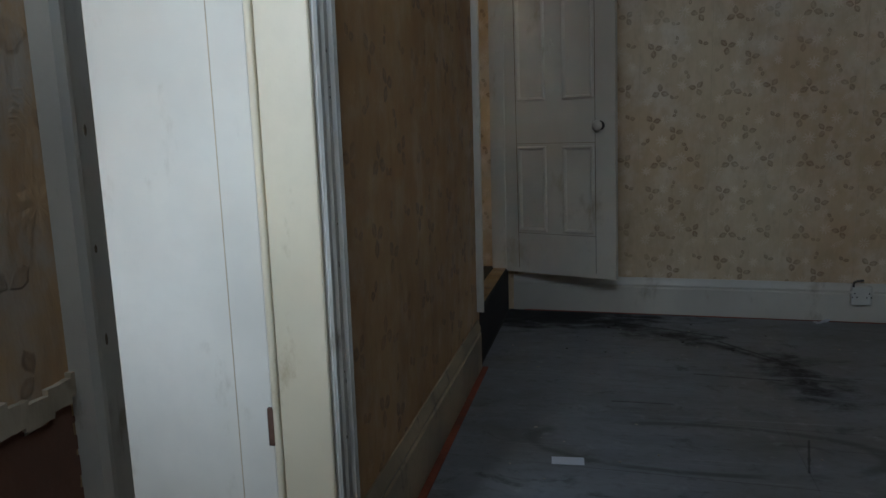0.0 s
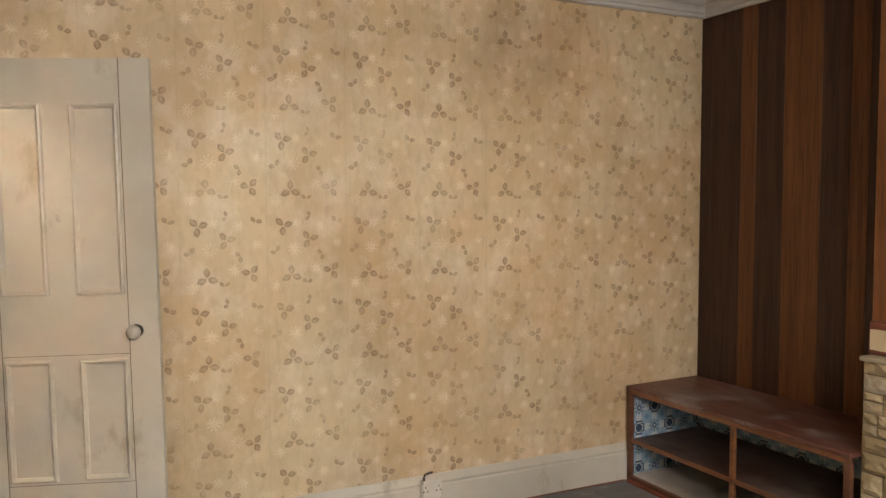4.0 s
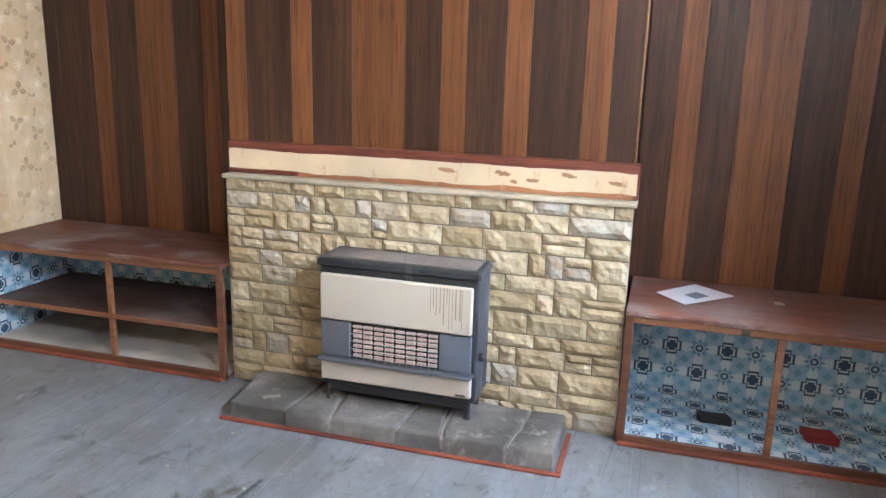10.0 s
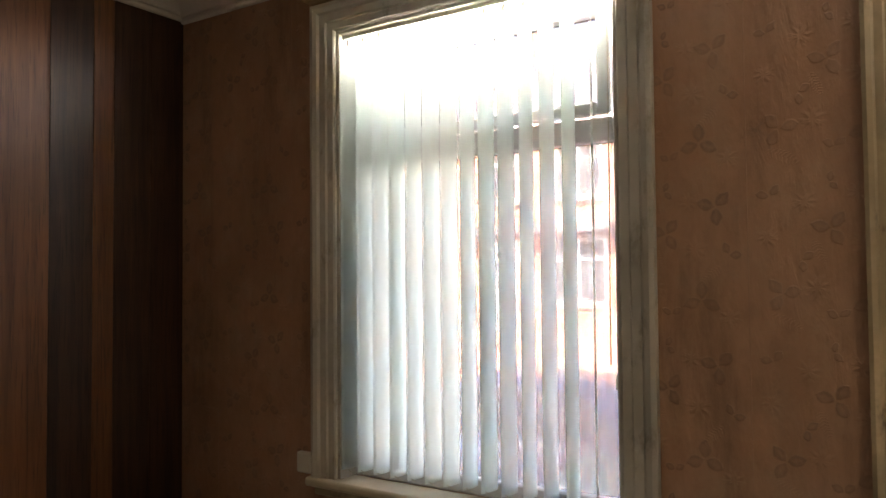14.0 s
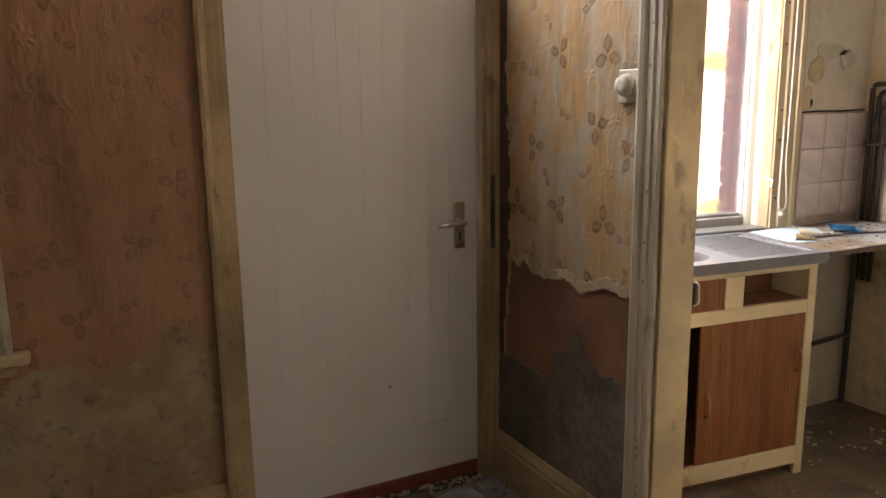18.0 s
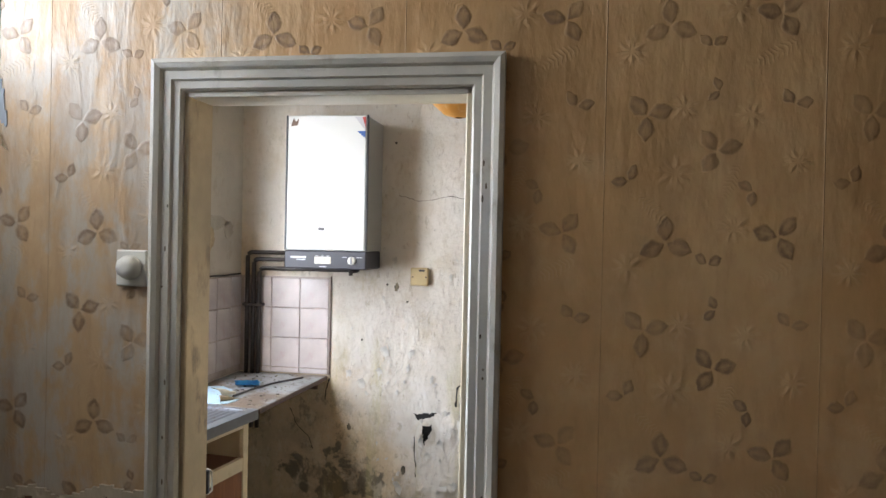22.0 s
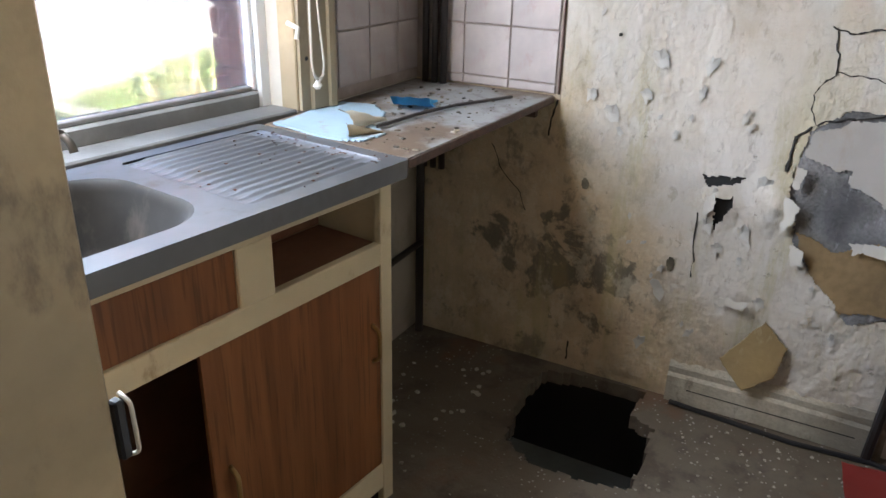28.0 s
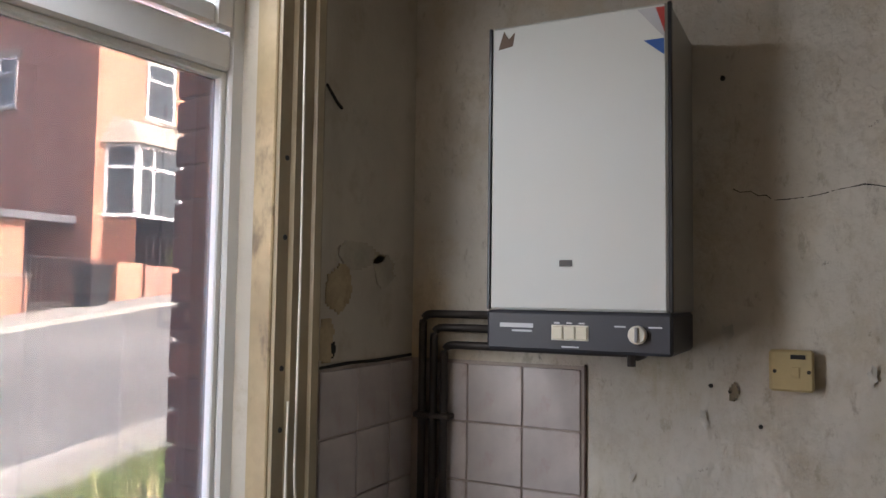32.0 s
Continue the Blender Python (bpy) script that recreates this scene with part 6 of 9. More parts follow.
for b_ in ((fx0 + 0.06, fx0 + 0.105, 2.035, kz2 - 0.055), (fx1 - 0.105, fx1 - 0.06, 2.035, kz2 - 0.055), (fx0 + 0.105, fx1 - 0.105, 2.035, 2.08), (fx0 + 0.105, fx1 - 0.105, kz2 - 0.10, kz2 - 0.055)):
    box(b_[0], b_[1], GY0 + 0.01, GY1 + 0.012, b_[2], b_[3], 0.006, cas)
part("vent_sash", cas, UPVC, kw)
pane("pane", box(fx0 + 0.055, fx1 - 0.055, 0.026, 0.032, kz0 + 0.045, 1.955), kw, KGLASS)
pane("pane", box(fx0 + 0.105, fx1 - 0.105, 0.026, 0.032, 2.08, kz2 - 0.10), kw, KGLASS)
part("side_lining", box(kx0 - 0.012, kx0 + 0.006, 0.0605, KY + 0.002, kz0, kz2, 0.003), CREAM2, kw, "bare cream timber lining with nail holes")
part("side_lining", box(kx1 - 0.012, kx1 + 0.001, 0.0605, KY, kz0, kz2, 0.002), CREAM2, kw)
part("head_lining", box(kx0, kx1, 0.0605, KY, kz2 - 0.012, kz2 + 0.001, 0.002), CREAM2, kw)
# sill grey also holds painted shade besides the dirt
part("window_sill", box(kx0 + 0.007, kx1, 0.0605, KY + 0.002, kz0 - 0.03, kz0 + 0.006, 0.004), plain("shaded_grimy_sill", (0.20, 0.195, 0.185), 0.5, 0.25, 10, dirt=(0.10, 0.09, 0.08)), kw, "narrow grey sill, grime and shade in its colour")
bm = bmesh.new()
prof = [(0.0, 0.012), (0.03, 0.012), (0.036, 0.020), (0.085, 0.020), (0.088, 0.028), (0.105, 0.030), (0.115, 0.024), (0.115, 0.001), (0.0, 0.001)]
ends = [[bm.verts.new((kx0 - o, KY + d, z)) for o, d in prof] for z in (0.874, 2.45)]
for i in range(len(prof)):
    bm.faces.new((ends[0][i], ends[0][(i + 1) % len(prof)], ends[1][(i + 1) % len(prof)], ends[1][i]))
bm.faces.new(ends[0]), bm.faces.new(ends[1][::-1])
# cream darkened to paint the shade this moulding stands in
part("architrave", bm, plain("shaded_grimy_cream", (0.40, 0.32, 0.20), 0.5, 0.15, 7, dirt=(0.22, 0.16, 0.09)), kw, "wide moulded cream architrave, yellowed and scuffed, darkened for shade")
cord = [(kx0 - 0.035, KY + 0.035, 2.4), (kx0 - 0.038, KY + 0.04, 1.6), (kx0 - 0.03, KY + 0.045, 1.15), (kx0 - 0.045, KY + 0.05, 0.97), (kx0 - 0.020, KY + 0.05, 0.945), (kx0 + 0.0, KY + 0.05, 0.98), (kx0 - 0.008, KY + 0.045, 1.3)]
part("blind_cord", tube(bend(cord, 0.03), 0.0028, 6), WHITEPL, kw, "white beaded cord looped down the frame")
part("cord_cleat", turned(lathe([(0.006, 0), (0.012, 0.008), (0.004, 0.02)], 10), pose(kx0 - 0.022, KY + 0.045, 0.93)), WHITEPL, kw)
for z in (1.0, 1.24, 1.36, 1.62, 1.78):
    part("nail_hole", turned(lathe([(0.006, 0), (0.005, 0.0015)], 8), pose(kx0 - 0.02, KY + 0.0125, z, -90)), BLACK, kw)
part("casement_stay", tube([(kx0 + 0.015, KY - 0.01, 1.085), (kx0 + 0.01, KY + 0.02, 1.075), (kx0 + 0.016, KY + 0.02, 1.05)], 0.006, 7), WHITEPL, kw)

# the sky's light in the opening of the kitchen window
kl = new("kitchen_daylight", bpy.data.lights.new("kitchen_daylight", "AREA"))
kl.data.shape, kl.data.size, kl.data.size_y, kl.data.energy, kl.data.color = "RECTANGLE", 0.24, 0.98, 0.16, (0.88, 0.94, 1.0)
kl.matrix_world = WALLTURN @ look((-0.36, 0.070, 1.43), (-0.80, 1.2, 0.95))

kl = new("kitchen_daylight", bpy.data.lights.new("kitchen_head_daylight", "AREA"))
kl.data.shape, kl.data.size, kl.data.size_y, kl.data.energy, kl.data.color = "RECTANGLE", 0.78, 0.18, 0.13, (0.88, 0.94, 1.0)
kl.matrix_world = WALLTURN @ look((-0.72, 0.085, 2.19), (-0.90, 0.50, 0.2))

# outer brick reveal of the kitchen window
BRICK = Mat("dark_red_brick", 0.8)
br = BRICK.rnd()
kb = BRICK.mix(br, (0.13, 0.050, 0.042), (0.23, 0.085, 0.055))
kb = BRICK.mix(BRICK.m("MULTIPLY", BRICK.step(BRICK.noise(30, None, 5, 0.65), 0.45, 0.7), 0.5), kb, (0.07, 0.045, 0.05))
BRICK.col(kb).bump(BRICK.noise(90, None, 4), 0.5, 0.004)
rv = thing("brick_reveal", -1.25, -0.1, 0.6, "dark red brick reveal beside the kitchen window", "brickwork", kind="structure")
MORT2 = plain("grey_mortar", (0.30, 0.27, 0.23), 0.95, 0.15, 20)
RD = 0.115
part("mortar", box(KX - 0.3, kx0 - 0.004, KOUT - RD, KOUT - 0.001, 0.3, 2.6), MORT2, rv)
b1 = mesh_of("brick", box(0, 0.215, 0, RD, 0, 0.065, 0.003), BRICK.mat)
b2 = mesh_of("brick", box(0, 0.102, 0, RD, 0, 0.065, 0.003), BRICK.mat)
for i in range(29):
    z = 0.36 + i * 0.075
    odd = i % 2
    for me, x in ((b2 if odd else b1, kx0 + 0.011 - (0.102 if odd else 0.215)), (b1, kx0 + 0.001 - (0.327 if odd else 0.44))):
        o = new("brick", me)
        o.location, o.parent, o.matrix_parent_inverse = (x, KOUT - RD - 0.006, z), rv, Matrix.Translation(-BASE[rv.name])

# ---- wall tiles ----
ts = 0.147
tw = thing("tiling_window_wall", -1.59, KY, 0.88, "pinkish marbled wall tiles beside the window, grimy grout", "wall tiles", kind="structure")
part("bed", box(KX + 0.001, kx0 - 0.152, KY + 0.0005, KY + 0.004, 0.872, 1.346), GROUT, tw)
tmx = mesh_of("tile", box(0, ts - 0.004, 0, 0.006, 0, ts - 0.004, 0.0018), TILE)
for i in range(3):
    for j in range(3):
        xa = kx0 - 0.155 - (i + 1) * ts
        me = tmx if xa > KX else mesh_of("tile", box(0, ts - 0.004 - (KX + 0.012 - xa), 0, 0.006, 0, ts - 0.004, 0.0018), TILE)
        o = new("tile", me)
        o.location = (max(xa, KX + 0.012), KY + 0.004, 1.344 - (j + 1) * ts)
        o.parent, o.matrix_parent_inverse = tw, Matrix.Translation(-BASE[tw.name])
tg = thing("tiling_end_wall", KX, 0.39, 0.88, "pinkish marbled wall tiles above the worktop by the boiler pipes", "wall tiles", kind="structure")
part("bed", box(KX + 0.0005, KX + 0.004, KY + 0.004, 0.616, 0.872, 1.346), GROUT, tg)
tmy = mesh_of("tile", box(0, 0.006, 0, ts - 0.004, 0, ts - 0.004, 0.0018), TILE)
for i in range(3):
    for j in range(4):
        z = 1.342 - (j + 1) * ts
        hgt = ts - 0.004
        if z < 0.872:
            hgt, z = hgt - (0.874 - z), 0.874
        me = tmy if hgt > 0.14 else mesh_of("tile", box(0, 0.006, 0, ts - 0.004, 0, hgt, 0.0015), TILE)
        o = new("tile", me)
        o.location = (KX + 0.004, 0.613 - (i + 1) * ts, z)
        o.parent, o.matrix_parent_inverse = tg, Matrix.Translation(-BASE[tg.name])
tf_ = thing("tiling_far_corner", KX, 1.8, 0.9, "pinkish tiles further along the end wall", "wall tiles", kind="structure")
part("bed", box(KX + 0.0005, KX + 0.004, 1.60, 2.35, 0.872, 1.5), GROUT, tf_)
for i in range(5):
    for j in range(4):
        o = new("tile", tmy)
        o.location = (KX + 0.004, 1.605 + i * ts, 0.885 + j * ts)
        o.parent, o.matrix_parent_inverse = tf_, Matrix.Translation(-BASE[tf_.name])

# ---- sink unit ----
UX0, UX1, UY = -1.022, -0.085, 0.555
su = thing("sink_unit", (UX0 + UX1) / 2, 0.37, 0.0, "old cream kitchen sink unit, brown sliding doors half open, drawer missing", "sink unit")
CREAMU = plain("cream_unit_paint", (0.68, 0.57, 0.37), 0.45, 0.12, 9, dirt=(0.30, 0.18, 0.08))
INS = plain("unit_inside_board", (0.20, 0.09, 0.045), 0.7, 0.2, 8)
part("end_panel", box(UX0, UX0 + 0.018, KY + 0.03, UY - 0.02, 0.0, 0.822, 0.002), CREAMU, su)
part("end_panel", box(UX1 - 0.018, UX1, KY + 0.03, UY - 0.02, 0.0, 0.822, 0.002), CREAMU, su)
for nm, b_ in (("front_stile", (UX0, UX0 + 0.036, 0.0, 0.825)), ("front_stile", (UX1 - 0.036, UX1, 0.0, 0.825)), ("top_rail", (UX0 + 0.036, UX1 - 0.036, 0.803, 0.825)), ("middle_rail", (UX0 + 0.036, UX1 - 0.036, 0.640, 0.690)), ("bottom_rail", (UX0 + 0.036, UX1 - 0.036, 0.045, 0.115)), ("muntin", (-0.693, -0.613, 0.690, 0.803))):
    part(nm, box(b_[0], b_[1], UY - 0.02, UY, b_[2], b_[3], 0.002), CREAMU, su)
part("plinth", box(UX0 + 0.02, UX1 - 0.02, UY - 0.06, UY - 0.045, 0.0, 0.045), INS, su)
part("false_drawer_front", box(-0.613, UX1 - 0.036, UY - 0.016, UY - 0.008, 0.690, 0.803, 0.001), SAPELE, su, "brown wood-grain drawer front")
part("drawer_back", box(UX0 + 0.036, -0.693, UY - 0.19, UY - 0.18, 0.690, 0.803), INS, su)
part("drawer_floor", box(UX0 + 0.036, -0.693, UY - 0.18, UY - 0.021, 0.676, 0.689), INS, su)
part("drawer_side", box(-0.692, -0.685, UY - 0.18, UY - 0.021, 0.690, 0.80), INS, su)
d1 = part("sliding_door", box(-0.985, -0.522, UY - 0.014, UY - 0.004, 0.117, 0.640, 0.001), SAPELE, su, "brown wood-grain sliding door")
part("sliding_door", box(-0.983, -0.60, UY - 0.027, UY - 0.017, 0.117, 0.640, 0.001), SAPELE, su)
BRASS = plain("old_brass", (0.45, 0.30, 0.12), 0.4, 0.2, 12, metal=0.7)
for x, z in ((-0.960, 0.46), (-0.558, 0.34)):
    part("pull_handle", tube(bend([(x, UY - 0.006, z + 0.045), (x, UY + 0.016, z + 0.035), (x, UY + 0.016, z - 0.035), (x, UY - 0.006, z - 0.045)], 0.012), 0.005, 8), BRASS, d1, "", True)
part("pull_handle", tube(bend([(-0.128, UY - 0.006, 0.73), (-0.128, UY + 0.02, 0.72), (-0.128, UY + 0.02, 0.63), (-0.128, UY - 0.006, 0.62)], 0.012), 0.006, 8), BRASS, su)
part("back_board", box(UX0 + 0.02, UX1 - 0.02, KY + 0.03, KY + 0.04, 0.1, 0.62), INS, su)
part("base_board", box(UX0 + 0.02, UX1 - 0.02, KY + 0.04, UY - 0.03, 0.10, 0.114), INS, su)

# stainless top with bowl and ribbed drainer
sk = thing("kitchen_sink", -0.56, 0.36, 0.826, "dulled stainless steel sink top with rounded bowl and ribbed drainer", "sink")
SX0, SX1, SY0, SY1, SZ = -1.040, -0.095, KY - 0.014, 0.588, 0.868


def rounded(x0, x1, y0, y1, r, n=8):
    pts = []
    for cx, cy, a0 in ((x1 - r, y1 - r, 0), (x0 + r, y1 - r, 90), (x0 + r, y0 + r, 180), (x1 - r, y0 + r, 270)):
        for i in range(n + 1):
            a = radians(a0 + 90 * i / n)
            pts.append((cx + r * math.cos(a), cy + r * math.sin(a)))
    return pts


bm = bmesh.new()
BOWL = (-0.605, -0.155, 0.195, 0.535)
DR = (-1.005, -0.655, 0.175, 0.550)
lo = rounded(SX0, SX1, SY0, SY1, 0.008, 2)
rings = [rounded(*BOWL, 0.10), rounded(DR[0], DR[1], DR[2], DR[3], 0.012, 2)]
edges = []
for pts in (lo, *rings):
    vs = [bm.verts.new((x, y, SZ)) for x, y in pts]
    edges += [bm.edges.new((vs[i], vs[(i + 1) % len(vs)])) for i in range(len(vs))]
bmesh.ops.triangle_fill(bm, use_beauty=True, edges=edges)
tp = [bm.verts.new((x, y, SZ)) for x, y in lo]
lw = [bm.verts.new((x, y, SZ - 0.038)) for x, y in lo]
for i in range(len(lo)):
    bm.faces.new((tp[i], tp[(i + 1) % len(lo)], lw[(i + 1) % len(lo)], lw[i]))
part("worktop", bm, plain("grimy_steel", (0.25, 0.255, 0.265), 0.52, 0.2, 6, metal=0.95, bump=0.05, dirt=(0.12, 0.105, 0.09)), sk)
bm = bmesh.new()
prev = None
for k, (ins, dz) in enumerate(((0.0, 0.0), (0.006, -0.004), (0.012, -0.02), (0.030, -0.12), (0.045, -0.145), (0.075, -0.158), (0.14, -0.162))):
    b = BOWL
    pts = rounded(b[0] + ins, b[1] - ins, b[2] + ins, b[3] - ins, max(0.10 - ins * 0.3, 0.02))
    ringv = [bm.verts.new((x, y, SZ + dz)) for x, y in pts]
    if prev:
        for i in range(len(pts)):
            bm.faces.new((prev[i], prev[(i + 1) % len(pts)], ringv[(i + 1) % len(pts)], ringv[i]))
    prev = ringv
bm.faces.new(prev)
part("bowl", bm, SINKBOWL, sk, "dull stained bowl with shade darkened into its colour, dark waste", True)
part("waste", turned(lathe([(0.035, 0.0), (0.034, 0.004), (0.024, 0.004), (0.022, 0.001)], 20), pose(-0.38, 0.365, SZ - 0.1618)), DULLMETAL, sk)
bm = bmesh.new()
N_ = 168
prev = None
for i in range(N_ + 1):
    y = DR[2] + (DR[3] - DR[2]) * i / N_
    s = (y - DR[2]) / (DR[3] - DR[2])
    wav = 0.0058 * max(0.0, math.sin(s * 2 * math.pi * 14)) if 0.02 < s < 0.97 else 0.0
    row = [bm.verts.new((x, y, SZ - d + wv)) for x, d, wv in ((DR[0], 0.0, 0), (DR[0] + 0.004, 0.003, 0), (DR[0] + 0.035, 0.0035, wav * 0.2), (DR[0] + 0.05, 0.0035, wav), (DR[1] - 0.05, 0.0045, wav), (DR[1] - 0.03, 0.005, wav * 0.3), (DR[1] - 0.003, 0.004, 0), (DR[1], 0.0, 0))]
    if prev:
        for a in range(7):
            bm.faces.new((prev[a], prev[a + 1], row[a + 1], row[a]))
    prev = row
part("ribbed_drainer", bm, STEEL, sk, "", True)
tap = thing("pillar_tap", -0.545, 0.165, SZ, "tarnished pillar tap with cross head on the sink", "tap")
tm = pose(-0.505, 0.172, SZ) @ Matrix.Scale(0.82, 4)
part("column", turned(lathe([(0.024, 0.0), (0.022, 0.006), (0.012, 0.03), (0.0125, 0.09), (0.018, 0.115), (0.020, 0.16), (0.017, 0.185), (0.012, 0.19)], 18), tm), DULLMETAL, tap, "", True)
part("spout", turned(tube(bend([(0.0, 0.012, 0.135), (0.0, 0.06, 0.125), (0.0, 0.105, 0.108), (0.0, 0.112, 0.082)], 0.025), 0.0095, 10), tm @ pose(0, 0, 0, 0, 0, 12)), DULLMETAL, tap, "", True)
part("spindle", turned(lathe([(0.007, 0.19), (0.006, 0.225)], 10), tm), CHROME, tap)
ch = bmesh.new()
for a in (20, 110):
    c, s = math.cos(radians(a)), math.sin(radians(a))
    tube([(-0.034 * c, -0.034 * s, 0.228), (0, 0, 0.231), (0.034 * c, 0.034 * s, 0.228)], [0.006, 0.008, 0.006], 8, ch)
part("cross_head", turned(ch, tm), DULLMETAL, tap, "", True)
SKD = plain("rust_flake", (0.14, 0.06, 0.03), 0.9, 0.4, 30)
crud = bmesh.new()
rg = random.Random(8)
for i in range(70):
    x, y, s = rg.uniform(-1.02, -0.66), rg.uniform(0.2, 0.56), rg.uniform(0.0015, 0.005)
    if rg.random() < 0.75:
        x = rg.gauss(-0.99, 0.02)
    box(x, x + s, y, y + s, SZ + 0.0005, SZ + 0.002, 0.0, crud)
cr = thing("rust_crumbs", -0.85, 0.4, SZ, "rust crumbs scattered on the drainer", "debris", kind="stuff")
part("crumbs", crud, SKD, cr)

# ---- worktop shelf beyond the sink ----
wt = thing("worktop", -1.43, 0.38, 0.84, "worn thin laminate worktop, surface lifting and filthy", "worktop")
LAMI = Mat("worn_laminate", 0.5)
l1, l2 = LAMI.noise(3.2, None, 7, 0.65), LAMI.noise(16, None, 6, 0.65)
kk = LAMI.mix(LAMI.step(l1, 0.44, 0.58), (0.29, 0.295, 0.29), (0.15, 0.105, 0.070))
kk = LAMI.mix(LAMI.m("MULTIPLY", LAMI.step(l2, 0.5, 0.68), 0.6), kk, (0.09, 0.065, 0.045))
kk = LAMI.mix(LAMI.m("MULTIPLY", LAMI.step(LAMI.noise(9, LAMI.map((1, 1, 1), (5, 5, 0)), 5), 0.58, 0.7), 0.6), kk, (0.40, 0.37, 0.32))
LAMI.col(kk).bump(l2, 0.3, 0.004)
part("top", slab("z", 0.846, 0.868, [(-1.0985, KY + 0.004), (-1.0435, 0.583), (-1.25, 0.590), (-1.5, 0.600), (KX + 0.009, 0.606), (KX + 0.009, KY + 0.004)]), LAMI.mat, wt)
part("edge_lip", turned(slab("y", 0.0, 0.004, [(KX + 1.057, 0.848), (0.0, 0.848), (0.0, 0.866), (KX + 1.057, 0.866)]), pose(-1.045, 0.585, 0, 0, 0, -1.7)), SHELFD, wt)
part("wall_batten", box(-1.78, -1.13, KY + 0.004, KY + 0.03, 0.800, 0.8455), SHELFD, wt)
part("end_batten", box(KX + 0.001, KX + 0.022, KY + 0.035, 0.56, 0.800, 0.8455), SHELFD, wt)
BLUE = plain("bright_blue_cloth", (0.05, 0.30, 0.55), 0.8, 0.12, 30)
PALEBLUE = plain("pale_blue_vinyl", (0.32, 0.43, 0.50), 0.6, 0.12, 12, dirt=(0.30, 0.27, 0.22))


def curl(outline_w, outline_l, seed, lift=0.02, n=14):
    """A thin curled sheet over (0..w, 0..l)."""
    bm = bmesh.new()
    rows = []
    for i in range(n + 1):
        row = []
        for j in range(n + 1):
            u, v = i / n, j / n
            zz = lift * max(0.0, u - 0.55) ** 2 * 4 + 0.006 * (noise.noise(Vector((u * 3 + seed, v * 3, 0))) + 0.6)
            row.append(bm.verts.new((u * outline_w * (1 + 0.15 * noise.noise(Vector((v * 4, seed, 1)))), v * outline_l * (1 + 0.12 * noise.noise(Vector((u * 4, seed, 5)))), max(0.0005, zz))))
        rows.append(row)
    for i in range(n):
        for j in range(n):
            bm.faces.new((rows[i][j], rows[i + 1][j], rows[i + 1][j + 1], rows[i][j + 1]))
    bmesh.ops.solidify(bm, geom=bm.faces[:], thickness=0.0012)
    return bm



def rolled(length, r, seed, n=12):
    """A torn strip curling up on itself, along x."""
    bm = bmesh.new()
    rows = []
    for i in range(n + 1):
        u = i / n
        rr_ = r * (0.35 + 0.65 * u) * (1 + 0.25 * noise.noise(Vector((u * 5, seed, 0))))
        row = []
        for j in range(n + 1):
            a = radians(-90 + 200 * j / n * (0.5 + 0.5 * u))
            row.append(bm.verts.new((u * length + 0.004 * noise.noise(Vector((j * 0.8, seed, 3))), rr_ * math.cos(a) * (1 + 0.6 * (1 - j / n)), rr_ * (1 + math.sin(a)) * 0.7)))
        rows.append(row)
    for i in range(n):
        for j in range(n):
            bm.faces.new((rows[i][j], rows[i + 1][j], rows[i + 1][j + 1], rows[i][j + 1]))
    bmesh.ops.solidify(bm, geom=bm.faces[:], thickness=0.001)
    return bm


t = thing("lino_offcut", -1.22, 0.30, 0.869, "torn pale blue lino offcut lying on the worktop", "lino offcut")
part("sheet", torn_sheet("z", 0.8685, [(-1.11, 0.175), (-1.085, 0.28), (-1.068, 0.39), (-1.10, 0.44), (-1.17, 0.44), (-1.23, 0.37), (-1.34, 0.34), (-1.40, 0.26), (-1.38, 0.17)], 1, 0.003, 0.006, 0.008, 41, 0.002), PALEBLUE, t)
part("curled_corner", turned(rolled(0.085, 0.020, 9), pose(-1.175, 0.435, 0.8715, 0, 0, -40)), plain("lino_backing", (0.42, 0.33, 0.20), 0.85, 0.2, 14), t, "brown underside of the curled lino", True)
t = thing("blue_cloth", -1.44, 0.33, 0.869, "crumpled bright blue cloth on the worktop", "cloth")
part("cloth", turned(curl(0.14, 0.10, 6, 0.04), pose(-1.50, 0.285, 0.872, 0, 0, 20)), BLUE, t, "", True)
t = thing("torn_paper", -1.33, 0.33, 0.869, "torn cream paper strip curling on the worktop", "paper")
part("sheet", turned(rolled(0.13, 0.034, 4), pose(-1.27, 0.375, 0.8715, 0, 0, -15)), plain("cream_paper", (0.62, 0.55, 0.42), 0.8), t, "", True)
t = thing("bent_rod", -1.43, 0.43, 0.87, "thin dark stick lying across the worktop", "stick")
part("rod", tube([(-1.20, 0.405, 0.876), (-1.35, 0.42, 0.877), (-1.5, 0.45, 0.876), (-1.68, 0.53, 0.876)], 0.0045, 7), PIPE, t)
crm = bmesh.new()
for i in range(300):
    x, y, s = rg.uniform(-1.78, -1.08), rg.uniform(0.19, 0.57), 0.0015 + 0.006 * rg.random() ** 3
    join(crm, box(-s, s, -s * 0.6, s * 0.6, 0, s * 0.5), pose(x, y, 0.8685, 0, 0, rg.uniform(0, 180)))
t = thing("plaster_crumbs", -1.45, 0.4, 0.868, "plaster crumbs and dirt scattered on the worktop", "debris", kind="stuff")
part("crumbs", crm, plain("dirty_crumb", (0.33, 0.28, 0.21), 0.9, 0.5, 60), t)

